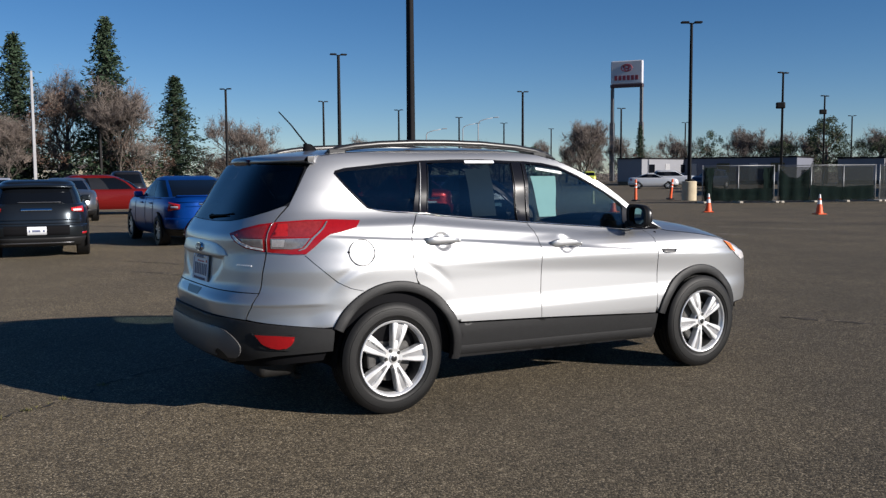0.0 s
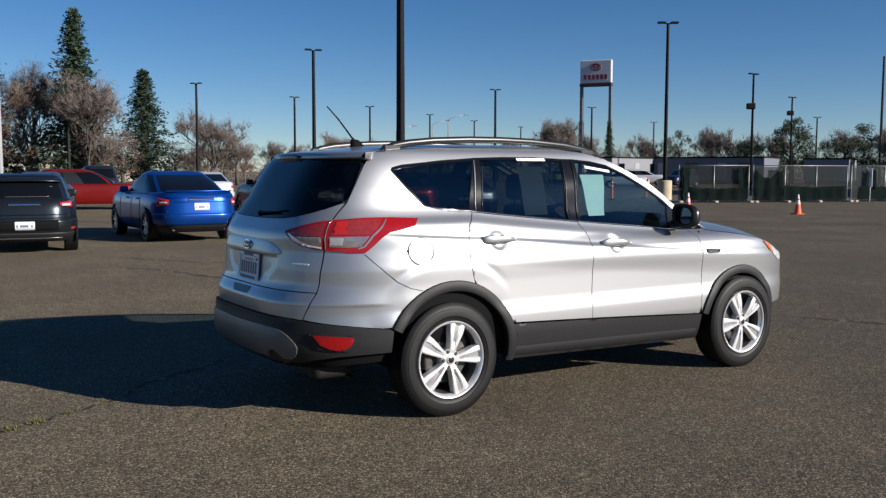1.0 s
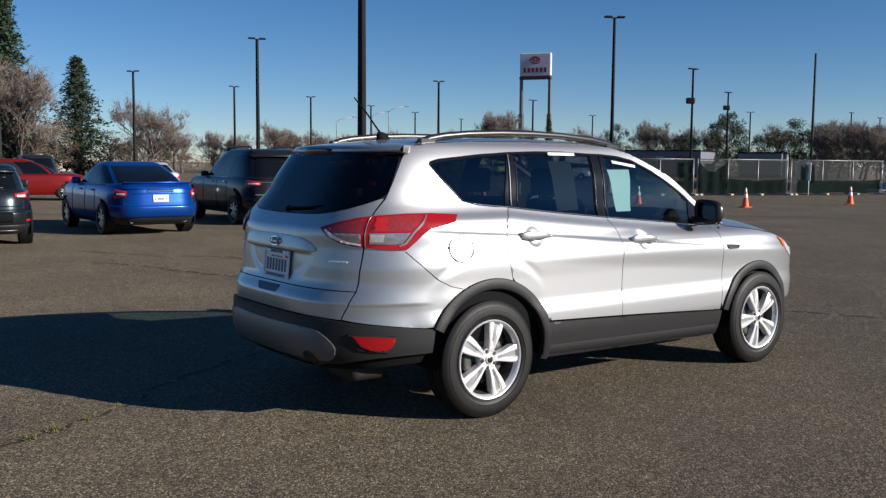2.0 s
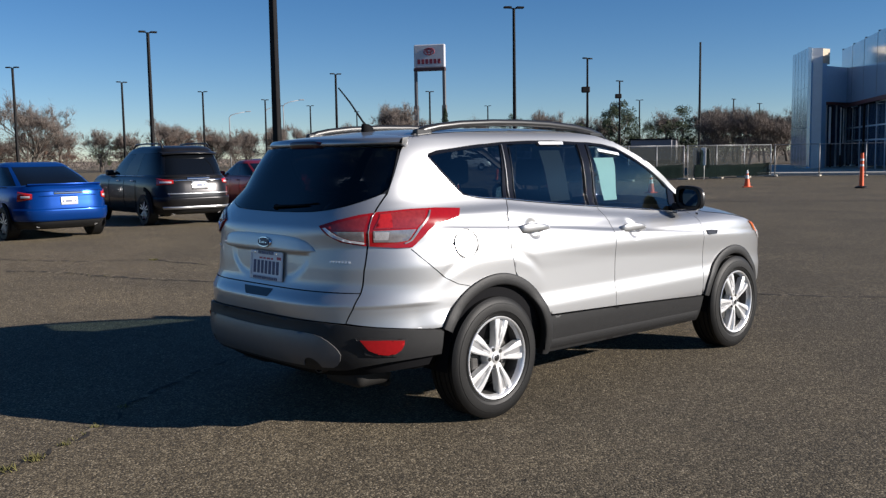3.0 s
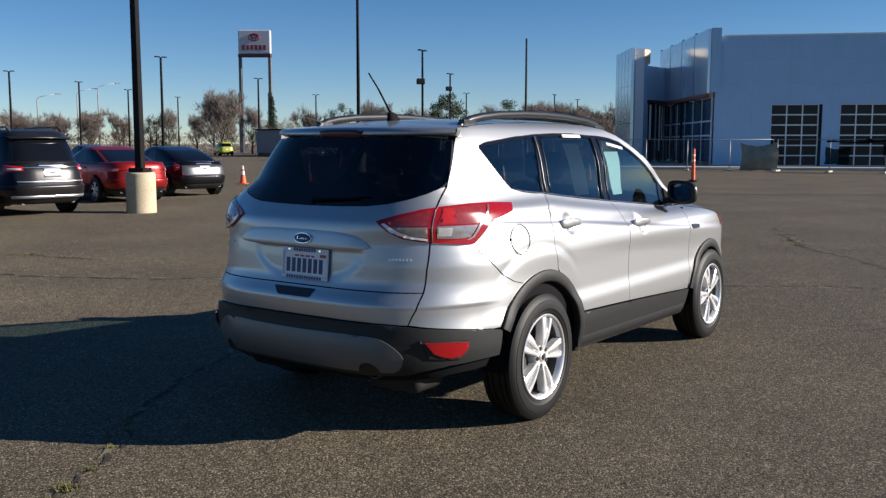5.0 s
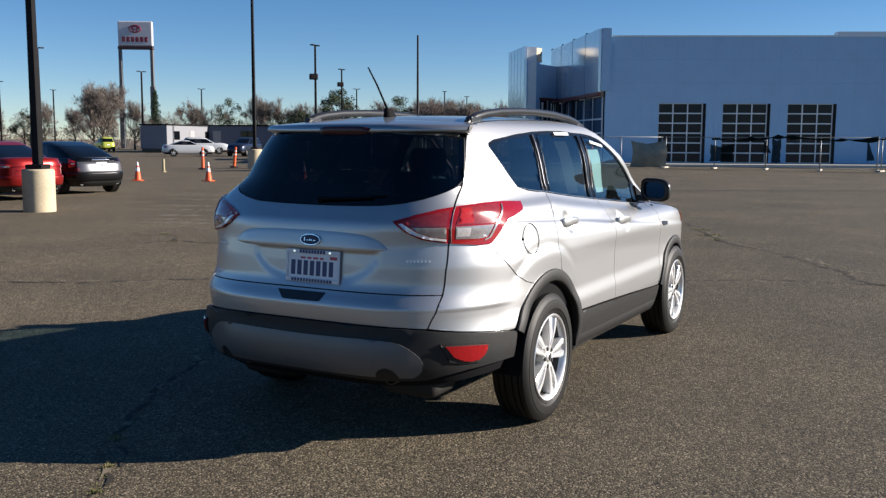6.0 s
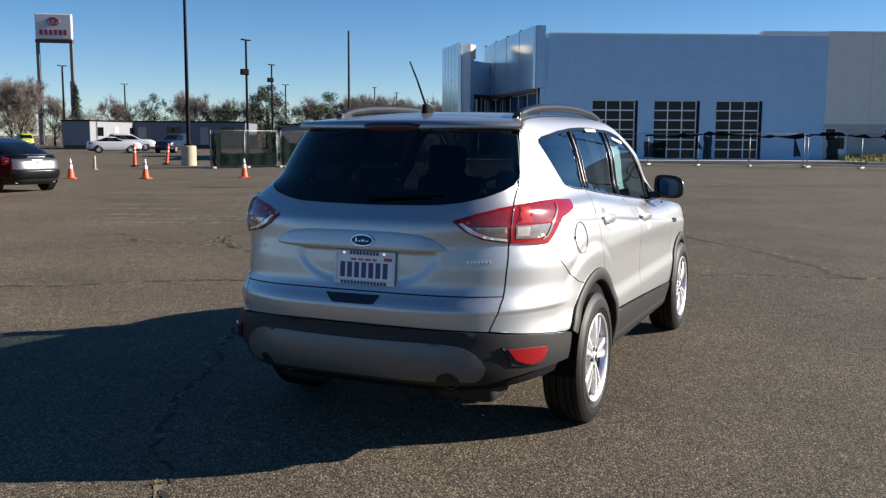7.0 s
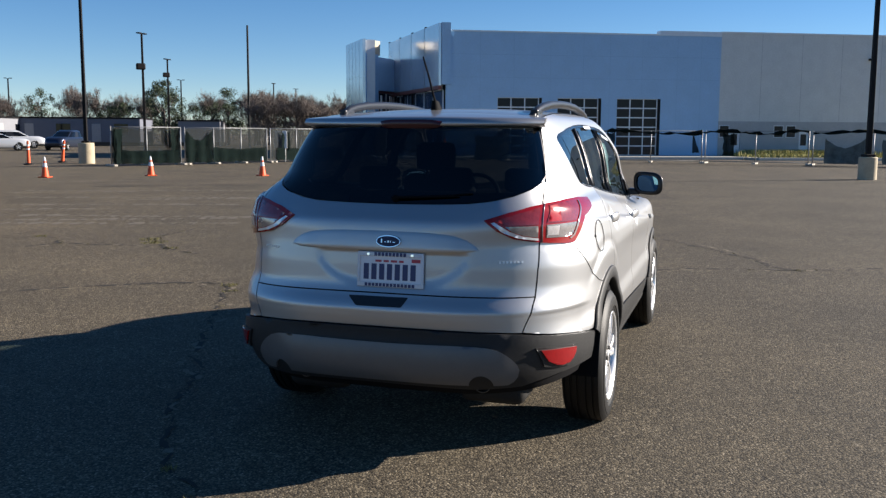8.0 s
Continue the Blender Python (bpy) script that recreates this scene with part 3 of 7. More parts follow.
def dense(loop, step, closed=True):
    out = []
    pairs = list(zip(loop, loop[1:] + loop[:1])) if closed else list(zip(loop, loop[1:]))
    for a, b in pairs:
        n = max(1, math.ceil(math.dist(a, b) / step))
        out += [(a[0] + (b[0] - a[0]) * k / n, a[1] + (b[1] - a[1]) * k / n) for k in range(n)]
    return out if closed else out + [loop[-1]]


def rounded(loop, rounds=2):
    """Softens a loop's corners by cutting them."""
    for _ in range(rounds):
        nxt = []
        for a, b in zip(loop, loop[1:] + loop[:1]):
            nxt += [(a[0] * 0.75 + b[0] * 0.25, a[1] * 0.75 + b[1] * 0.25), (a[0] * 0.25 + b[0] * 0.75, a[1] * 0.25 + b[1] * 0.75)]
        loop = nxt
    return loop


shoulder_z = smooth_table([(-0.6, 1.13), (0.06, 1.085), (0.46, 1.062), (1.12, 1.006), (1.87, 0.945), (2.2, 0.918), (3.2, 0.86)])


pocket_low = smooth_table([(0.0, 0.812), (0.12, 0.815), (0.22, 0.830), (0.30, 0.868), (0.345, 0.91), (0.375, 0.97)])


def relief(p, z, fold=True):
    """The pressed lines of the body: shoulder line, wheel haunches, plate pocket."""
    y, x, off = p.y, abs(p.x), 0.0
    if y > -0.55:
        d = shoulder_z(y) - z
        if d > -0.03:
            off += 0.009 * smooth01((d + 0.012) / 0.024) * (1 - smooth01((d - 0.02) / 0.16)) * smooth01((y + 0.55) / 0.3)
        for hub in (0.0, 2.69):
            r = math.hypot(y - hub, z - 0.36)
            off += (0.006 * (1 - smooth01((r - 0.565) / 0.07)) - 0.0055 * math.exp(-(((r - 0.606) / 0.027) ** 2))) * smooth01((z - 0.60) / 0.14) * smooth01((y + 0.44) / 0.16) * (1 - smooth01((y - 0.24) / 0.24) if hub == 0 else 0.0)
        for hy, hz in ((0.39, 1.056), (1.385, 0.990)):
            q = math.hypot((y - hy) / 0.076, (z - hz - 0.004) / 0.074)
            if q < 1:
                off -= 0.015 * (1 - smooth01((q - 0.5) / 0.5))
    if fold and y < -0.35 and 0.56 < z < 0.72:
        off -= (0.006 * smooth01((0.714 - z) / 0.014) + 0.011 * smooth01((0.71 - z) / 0.11)) * smooth01((-0.35 - y) / 0.2)
    if y < -0.72 and 0.385 < z < 0.585:
        off += 0.016 * math.sin(math.pi * (z - 0.385) / 0.2) ** 0.7 * (1 - smooth01((x - 0.45) / 0.14))
    if y < -0.6 and x < 0.42 and 0.79 < z < 1.0:
        low = pocket_low(x)
        off -= 0.008 * smooth01((z - low + 0.01) / 0.05) * smooth01((0.372 - x) / 0.04) * smooth01((0.992 - z) / 0.012)
    return off


def outer(s, z, off=0.0, pressed=True):
    p = skin(s, z)
    n = skin_normal(s, z)
    return p + n * (off + (relief(p, z, pressed != "lower") if pressed else 0.0)), n


def flush(s, z, off):
    """A point just over the pressed surface, bridging its grooves."""
    p, n = skin(s, z), skin_normal(s, z)
    return p + n * (off + max(0.0, relief(p, z)))


def panel(name, loop, material, parent, off=0.0, holes=(), flange=0.014, step=0.04, label="", side=1, grid=True, pressed=True):
    """A pressed panel on the body's surface, bounded by a loop of (girth, height), with turned-in edges."""
    loop = dense(list(loop), step)
    holes = [dense(list(h), step) for h in holes]
    pts, edges = [], []
    for ring in (loop, *holes):
        b = len(pts)
        pts += [Vector(p) for p in ring]
        edges += [(b + k, b + (k + 1) % len(ring)) for k in range(len(ring))]
    if grid:
        x0, x1 = min(p[0] for p in loop), max(p[0] for p in loop)
        y0, y1 = min(p[1] for p in loop), max(p[1] for p in loop)
        sx, sy = step * 1.1, step * 0.55
        bound = [p for ring in (loop, *holes) for p in ring]
        i = math.floor(x0 / sx)
        while i * sx < x1:
            j = math.floor(y0 / sy)
            while j * sy < y1:
                p = (i * sx, j * sy)
                if in_loop(p, loop) and not any(in_loop(p, h) for h in holes) and min((p[0] - q[0]) ** 2 + (p[1] - q[1]) ** 2 for q in bound) > (step * 0.3) ** 2:
                    pts.append(Vector(p))
                j += 1
            i += 1
    vs, _, tris, *_ = delaunay_2d_cdt(pts, edges, [], 0, 1e-5)
    bm = bmesh.new()
    made = []
    for v in vs:
        q, n = outer(v.x * side, v.y, off, pressed)
        made.append(bm.verts.new(q))
    for t in tris:
        c = (sum(vs[k].x for k in t) / 3, sum(vs[k].y for k in t) / 3)
        if in_loop(c, loop) and not any(in_loop(c, h) for h in holes):
            ks = [k for k in t]
            a, b, d = (made[k].co for k in ks)
            if (b - a).cross(d - a).length < 1e-10:
                continue
            want = skin_normal(c[0] * side, c[1])
            if (b - a).cross(d - a).dot(want) < 0:
                ks.reverse()
            f = bm.faces.new([made[k] for k in ks])
            f.smooth = True
    loose = [v for v in bm.verts if not v.link_faces]
    bmesh.ops.delete(bm, geom=loose, context="VERTS")
    if flange:
        rim = [e for e in bm.edges if len(e.link_faces) == 1]
        bm.normal_update()
        inward = {v: v.normal.copy() for e in rim for v in e.verts}
        made1 = {v: bm.verts.new(v.co) for v in inward}
        made2 = {v: bm.verts.new(v.co - inward[v] * flange) for v in inward}
        for e in rim:
            a, b = e.verts
            l = e.link_faces[0].loops
            for lp in l:
                if lp.edge == e:
                    a, b = lp.vert, lp.link_loop_next.vert
            bm.faces.new((made1[b], made1[a], made2[a], made2[b]))
    return part(name, bm, material, parent, label)


def ruled(bm, rows, flip=False, smooth=True, mi=0, closed=False):
    """A skin through rows of points."""
    grid = [[bm.verts.new(p) for p in row] for row in rows]
    for a, b in zip(grid, grid[1:]):
        n = len(a)
        for k in range(n if closed else n - 1):
            q = (a[k], a[(k + 1) % n], b[(k + 1) % n], b[k])
            f = bm.faces.new(q[::-1] if flip else q)
            f.smooth, f.material_index = smooth, mi
    return grid


def Y(y, z):
    return (s_of_y(y, z), z)


def X(x, z):
    return (s_of_x(x, z), z)


car = thing("car", Matrix.LocRotScale((0.004, 0, 0), None, (1.03, 1.0, 1.0095)), "silver metallic crossover with grey lower cladding, parked on asphalt", "car")

# lines of the body side, in (y, z)
BELT = [(-0.09, 1.279), (0.02, 1.256), (0.14, 1.244), (0.25, 1.236), (0.45, 1.214), (0.72, 1.187), (1.13, 1.149), (1.66, 1.105), (2.10, 1.068), (2.36, 1.068)]
DAY_TOP = [(2.15, 1.182), (2.01, 1.276), (1.82, 1.380), (1.64, 1.470), (1.485, 1.533), (1.35, 1.558), (1.20, 1.570), (1.08, 1.572), (0.84, 1.582), (0.60, 1.581), (0.36, 1.573), (0.18, 1.561), (-0.03, 1.542), (-0.20, 1.526), (-0.265, 1.510)]
QUARTER_LOW = [(-0.275, 1.495), (-0.235, 1.44), (-0.186, 1.378), (-0.13, 1.318), (-0.09, 1.279)]
ROOF_EDGE = [(-0.337, 1.607), (-0.20, 1.622), (0.0, 1.634), (0.4, 1.645), (0.86, 1.649), (1.1, 1.642), (1.33, 1.618), (1.49, 1.580), (1.65, 1.512), (1.83, 1.428), (2.015, 1.322), (2.19, 1.203), (2.40, 1.066)]
SEAM_BC = [(0.252, 1.236), (0.191, 1.16), (0.158, 1.057), (0.154, 0.918), (0.178, 0.825)]
SEAM_B = [(1.128, 1.149), (1.164, 1.053), (1.157, 0.863), (1.148, 0.632), (1.150, 0.507)]
SEAM_A = [(2.190, 1.066), (2.225, 1.0), (2.233, 0.929), (2.230, 0.678), (2.222, 0.50)]
TAIL_SEAM = [(0.612, 0.628), (0.633, 0.70), (0.643, 0.78), (0.648, 0.90), (0.648, 1.01), (0.652, 1.197), (0.645, 1.30), (0.622, 1.42), (0.590, 1.525), (0.572, 1.575)]
clad_z = smooth_table([(-0.95, 0.632), (-0.66, 0.596), (-0.41, 0.568), (0.42, 0.536), (0.87, 0.518), (1.35, 0.497), (1.87, 0.470), (2.25, 0.452), (3.2, 0.45)])
ARCHES = ((0.03, 0.352, 0.475), (2.665, 0.345, 0.440))


def arch(k, a0, a1, n=18, grow=0.0):
    cy, cz, r = ARCHES[k]
    return [(cy + (r + grow) * math.cos(radians(a0 + (a1 - a0) * i / n)), cz + (r + grow) * math.sin(radians(a0 + (a1 - a0) * i / n))) for i in range(n + 1)]


def pinch(loop, d):
    """A loop drawn in by half a seam's width."""
    n = len(loop)
    area = sum(a[0] * b[1] - b[0] * a[1] for a, b in zip(loop, loop[1:] + loop[:1]))
    out = []
    for k in range(n):
        a, p, b = loop[k - 1], loop[k], loop[(k + 1) % n]
        n1, n2 = Vector((a[1] - p[1], p[0] - a[0])), Vector((p[1] - b[1], b[0] - p[0]))
        m = (n1.normalized() + n2.normalized())
        m = m.normalized() * d if m.length > 1e-6 else Vector((0, 0))
        out.append((p[0] + math.copysign(1, area) * m.x, p[1] + math.copysign(1, area) * m.y))
    return out


GAP = 0.0028
for side in (1, -1):
    # rear quarter with the pillar and the rail over the windows
    quarter = [X(x, z) for x, z in TAIL_SEAM] + [Y(y, z) for y, z in ROOF_EDGE] + [Y(y, z) for y, z in DAY_TOP] + [Y(y, z) for y, z in QUARTER_LOW[:-1]] + [Y(y, z) for y, z in BELT[:4]]
    quarter += [Y(y, z) for y, z in SEAM_BC[1:]] + [Y(y, z) for y, z in arch(0, 71, 152, 14)] + [Y(y, clad_z(y)) for y in (-0.45, -0.55, -0.66, -0.74)] + [X(0.70, 0.611), X(0.655, 0.619)]
    panel("side_panel", pinch(quarter, GAP), PAINT, car, side=side, step=0.016 if side > 0 else 0.022)
    a0 = [p for p in arch(0, 24, 69, 9)]
    rear_door_loop = SEAM_BC[:] + a0[::-1] + [(y, clad_z(y)) for y in (0.5, 0.7, 0.9, 1.1)] + SEAM_B[::-1] + BELT[3:7][::-1][1:-1]
    panel("rear_door", pinch([Y(*p) for p in rear_door_loop], GAP), PAINT, car, side=side, step=0.018 if side > 0 else 0.026)
    front_loop = SEAM_B[:] + [(y, clad_z(y)) for y in (1.3, 1.5, 1.7, 1.9, 2.1, 2.213)] + SEAM_A[::-1] + BELT[6:9][::-1][:-1]
    panel("front_door", pinch([Y(*p) for p in front_loop], GAP), PAINT, car, side=side, step=0.018 if side > 0 else 0.026)
    a1 = arch(1, 14, 163.5, 22)
    wing = SEAM_A[:] + [(2.24, 0.452)] + a1[::-1] + [(3.16, 0.46), (3.3, 0.46), (3.42, 0.47), (3.5, 0.6), (3.5, 0.74), (3.42, 0.80), (3.32, 0.845), (3.2, 0.895), (3.05, 0.945), (2.9, 0.985), (2.75, 1.01), (2.6, 1.03), (2.42, 1.05), (2.36, 1.066)]
    panel("front_wing", pinch([Y(*p) for p in wing], GAP), PAINT, car, side=side, step=0.026)
    # black frame of the side windows, and the panes
    frame_loop = [Y(y, z) for y, z in BELT] + [Y(2.26, 1.10)] + [Y(y, z) for y, z in DAY_TOP] + [Y(y, z) for y, z in QUARTER_LOW[:-1]]

    def pane(lo_y0, lo_y1, hi_y0, hi_y1, inset=0.013):
        belt = smooth_table(BELT)
        top = smooth_table(sorted(DAY_TOP))
        low = [(y, belt(y) + inset) for y in np.linspace(lo_y0, lo_y1, 8)]
        high = [(y, top(y) - inset) for y in np.linspace(hi_y1, hi_y0, 10)]
        return [Y(float(y), float(z)) for y, z in low + high]

    quarter_pane = [Y(y + 0.014, z + 0.004) for y, z in QUARTER_LOW] + [Y(-0.02, 1.272), Y(0.10, 1.258), Y(0.236, 1.25), Y(0.29, 1.41), Y(0.338, 1.56), Y(0.18, 1.548), Y(-0.03, 1.529), Y(-0.2, 1.511), Y(-0.255, 1.499)]
    rear_pane = pane(0.335, 1.045, 0.40, 1.075)
    front_pane = pane(1.165, 2.02, 1.205, 2.05)
    panel("window_frame", frame_loop, GLOSS_TRIM, car, off=-0.004, holes=[quarter_pane, rear_pane, front_pane], side=side, label="gloss black window surround")
    panel("quarter_window", quarter_pane, TINT_DARK, car, off=-0.008, flange=0, side=side, label="dark tinted rear quarter glass")
    panel("rear_door_window", rear_pane, TINT_DARK, car, off=-0.008, flange=0, side=side, label="dark tinted rear door glass")
    panel("front_door_window", front_pane, TINT_CLEAR, car, off=-0.008, flange=0, side=side, label="lightly tinted front door glass")
    sail = [Y(2.11, 1.080), Y(2.36, 1.074), Y(2.27, 1.125), Y(2.19, 1.165), Y(2.125, 1.195)]
    panel("mirror_sail", sail, TRIM_MATT, car, off=0.006, flange=0.012, side=side, label="black triangle behind the door mirror")
    # bright line along the belt
    bm = bmesh.new()
    belt = smooth_table(BELT)
    line = [outer(s_of_y(y, belt(y)) * side, belt(y) + 0.004, 0.001)[0] for y in np.linspace(-0.05, 2.1, 44)]
    tube(bm, line, 0.0028, 6)
    part("belt_moulding", bm, BLACK_TRIM if side < 0 else CHROME, car)
    # door divider strips
    for ya, za, yb, zb, tone in ((0.282, 1.245, 0.350, 1.560, ALLOY_MID), (0.338, 1.240, 0.405, 1.545, BLACK_TRIM), (1.052, 1.166, 1.085, 1.560, BLACK_TRIM), (1.140, 1.160, 1.172, 1.558, BLACK_TRIM)):
        bm = bmesh.new()
        pts = []
        for k in range(7):
            y, z = ya + (yb - ya) * k / 6, za + (zb - za) * k / 6
            pts.append(outer(s_of_y(y, z) * side, z, 0.0)[0])
        tube(bm, pts, 0.005 if tone is ALLOY_MID else 0.0035, 6)
        part("pillar_strip", bm, tone, car)
    # sill, wheel arch mouldings
    sill = [(0.475, clad_z(0.475) - 0.008)] + [(y, clad_z(y) - 0.008) for y in (0.7, 1.0, 1.3, 1.6, 1.9, 2.235)] + [(2.235, 0.262), (1.9, 0.266), (1.4, 0.276), (0.9, 0.287), (0.49, 0.297)]
    panel("sill_cladding", [Y(*p) for p in sill], CLAD, car, off=0.004, side=side, label="dark grey plastic sill cladding")
    bm = bmesh.new()
    rows = []
    for i in range(25):
        y = 0.50 + 1.70 * i / 24
        top = 0.375 - 0.035 * (y - 0.5) / 1.7
        rows.append([Vector((skin(s_of_y(y, top) * side, top).x + side * off, y, top - dz)) for dz, off in ((0.0, 0.0045), (0.020, 0.004), (0.045, -0.004), (0.068, -0.018), (0.080, -0.045))])
    ruled(bm, rows, flip=side > 0)
    part("sill_step", bm, CLAD, car, "ledge along the sill cladding")
    for k, (lo, hi) in enumerate(((-8, 153), (-2, 166))):
        bm = bmesh.new()
        rows = []
        cy, cz, r = ARCHES[k]
        for i in range(33):
            a = radians(lo + (hi - lo) * i / 32)
            row = []
            for dr, off in ((0.004, -0.004), (0.002, 0.005), (-0.004, 0.008), (-0.030, 0.010), (-0.054, 0.009), (-0.062, 0.004), (-0.064, -0.006), (-0.064, -0.03)):
                y, z = cy + (r + dr) * math.cos(a), cz + (r + dr) * math.sin(a)
                s = s_of_y(y, max(z, 0.27)) * side
                base = skin(s, max(z, 0.27))
                row.append(Vector((base.x + side * (off + 0.009), y, z)))
            rows.append(row)
        ruled(bm, rows, flip=side < 0)
        part("wheel_arch_moulding", bm, CLAD, car, "dark grey plastic wheel arch moulding")
        bm = bmesh.new()
        rows = []
        for i in range(25):
            a = radians(-4 + 188 * i / 24)
            rows.append([Vector((side * xx, cy + (r - 0.062) * math.cos(a), cz + (r - 0.062) * math.sin(a))) for xx in (0.875, 0.62)])
        ruled(bm, rows, flip=side > 0)
        part("wheel_arch_liner", bm, SEAM_BLACK, car)

# ---- tail of the car ----
def both(points):
    """A loop over the whole tail from its right half, given from the lower middle to the upper middle."""
    return points + [(-s, z) for s, z in points[::-1] if s != 0]


GLASS_EDGE = [(0.0, 1.200), (0.20, 1.203), (0.34, 1.208), (0.44, 1.220), (0.53, 1.242), (0.595, 1.272), (0.628, 1.300), (0.637, 1.330), (0.614, 1.43), (0.590, 1.505), (0.577, 1.54), (0.46, 1.548), (0.2, 1.556), (0.0, 1.558)]
gate = [X(0, 0.640), X(0.2, 0.640), X(0.35, 0.638), X(0.5, 0.634)] + [X(x - 0.004, z) for x, z in TAIL_SEAM[:7]] + [X(x + 0.004, z - 0.003) for x, z in GLASS_EDGE[6::-1]]
tailgate = panel("tailgate", both(gate), PAINT, car, step=0.02)
panel("rear_window", both([X(x, z) for x, z in GLASS_EDGE]), TINT_TAIL, tailgate, off=0.001, flange=0.006, label="dark tinted rear window")
# black frame that shows at the glass's sides
for side in (1, -1):
    edge = GLASS_EDGE[6:11]
    strip = [X(x + 0.003, z) for x, z in edge] + [X(x + d, z) for (x, z), d in zip(edge[::-1], (0.004, 0.006, 0.012, 0.012, 0.010))]
    panel("window_edge", strip, BLACK_TRIM, tailgate, off=-0.003, side=side, grid=False)

# rear wiper, parked along the foot of the glass
bm = bmesh.new()
hub_p, hub_n = outer(s_of_x(0.0, 1.222), 1.222, 0.0, False)
turned(bm, [(0.0, 0.016), (0.012, 0.015), (0.017, 0.010), (0.019, 0.0)], 20)
bmesh.ops.transform(bm, matrix=Matrix.Translation(hub_p) @ hub_n.to_track_quat("Z", "Y").to_matrix().to_4x4(), verts=bm.verts)
tube(bm, [outer(s_of_x(x, z), z, o)[0] for x, z, o in ((0.0, 1.222, 0.014), (0.10, 1.226, 0.013), (0.22, 1.232, 0.011), (0.30, 1.236, 0.009))], [0.008, 0.006, 0.0045, 0.0035], 8)
tube(bm, [outer(s_of_x(x, z), z, 0.006)[0] for x, z in ((0.02, 1.230), (0.12, 1.233), (0.24, 1.239), (0.36, 1.250))], 0.004, 6)
part("rear_wiper", bm, TRIM_MATT, tailgate, "black rear wiper", smooth=True)

# spoiler and roof
def roof_at(y, u):
    ze = smooth_table(ROOF_EDGE)(max(y, -0.337))
    if y < -0.337:
        k = (-0.337 - y) / 0.32
        ze -= 0.035 * k ** 1.3
    xe = half_width(ze) * (1 if y > 0.2 else skin(s_of_y(max(y, -0.337), ze), ze).x / half_width(ze))
    if y < -0.337:
        xe = skin(s_of_y(-0.337, 1.607), 1.607).x + 0.05 * smooth01((-0.337 - y) / 0.06)
    crown = 0.017 * smooth01((1.75 - y) / 0.5) * (1 - abs(u) ** 2.4) + 0.010 * (1 - u * u)
    return fuller(Vector((u * xe, y, ze + crown)), xe)


bm = bmesh.new()
ys = [-0.335 + (1.56 + 0.335) * k / 30 for k in range(31)]
rows = []
for y in ys:
    row = []
    for k in range(33):
        u = -1 + k / 16
        p = roof_at(y, u)
        groove = 0.008 * math.exp(-((abs(u) - 0.80) / 0.045) ** 2) * smooth01((y + 0.25) / 0.2)
        p.z -= groove
        row.append(p)
    rows.append(row)
ruled(bm, rows)
part("roof", bm, PAINT, car)
bm = bmesh.new()
rows = []
for j in range(9):
    row = []
    for k in range(33):
        u = -1 + k / 16
        lip = -0.622 + 0.19 * abs(u) ** 3.0
        y = -0.341 + (lip + 0.341) * j / 8
        row.append(roof_at(y, u * 0.995))
    rows.append(row)
last = rows[-1]
for dy, dz in ((-0.010, -0.006), (-0.020, -0.018), (-0.030, -0.040)):
    rows.append([p + Vector((0, dy, dz * (1 - 0.25 * abs(p.x / 0.57) ** 2))) for p in last])
rows.append([Vector((p.x * 0.99, p.y + 0.05, p.z - 0.044)) for p in last])
ruled(bm, rows, flip=True)
part("spoiler", bm, PAINT, tailgate)
for side in (1, -1):
    bm = bmesh.new()
    edge = [roof_at(-0.335 - 0.097 * j / 8, 0.995 * side) for j in range(9)]
    ruled(bm, [edge, [Vector((p.x * 0.995, p.y, p.z - 0.02)) for p in edge], [Vector((p.x * 0.975, p.y + 0.006, p.z - 0.042)) for p in edge]], flip=side < 0)
    part("spoiler_side", bm, PAINT, tailgate)
bm = bmesh.new()
rows = []
for dz, dy in ((0.0, -0.012), (-0.008, -0.017), (-0.030, -0.016), (-0.042, -0.010)):
    rows.append([])
    for k in range(17):
        u = (-1 + k / 8)
        x = 0.155 * u
        trim = 0.012 * abs(u) ** 6
        rows[-1].append(Vector((x, -0.648 + 0.225 * abs(x / 0.57) ** 2.6 + dy + (0.016 if abs(u) == 1 else 0), 1.590 + dz * 1.0 - (trim if dz == 0 else 0) + 0.002)))
ruled(bm, rows, flip=True)
part("high_brake_light", bm, LENS_DARK, tailgate, "dark red high-level brake light")

# trim bar over the plate, with the badge
bar_top = smooth_table([(0.0, 1.077), (0.15, 1.075), (0.27, 1.066), (0.34, 1.048), (0.385, 1.022), (0.405, 1.0)])
bar_low = smooth_table([(0.0, 0.984), (0.2, 0.984), (0.34, 0.988), (0.405, 0.998)])
bm = bmesh.new()
rows = []
for v, off in ((0.0, -0.010), (0.0, 0.003), (0.06, 0.005), (0.25, 0.008), (0.5, 0.012), (0.75, 0.0145), (0.93, 0.015), (1.0, 0.012), (1.0, -0.022)):
    row = []
    for k in range(61):
        x = -0.405 + 0.81 * k / 60
        z = bar_top(abs(x)) + (bar_low(abs(x)) - bar_top(abs(x))) * v
        fade = 1 - 0.75 * smooth01((abs(x) - 0.30) / 0.105)
        row.append(outer(s_of_x(x, z), z, off * (fade if off > 0 else 1), False)[0])
    rows.append(row)
grid = ruled(bm, rows, flip=True)
for r in (1, 7):
    for a, b in zip(grid[r], grid[r][1:]):
        bm.edges.get((a, b)).smooth = False
part("tailgate_trim", bm, PAINT, tailgate)
bm = bmesh.new()
bmesh.ops.create_cone(bm, cap_ends=True, segments=40, radius1=0.062, radius2=0.058, depth=0.012)
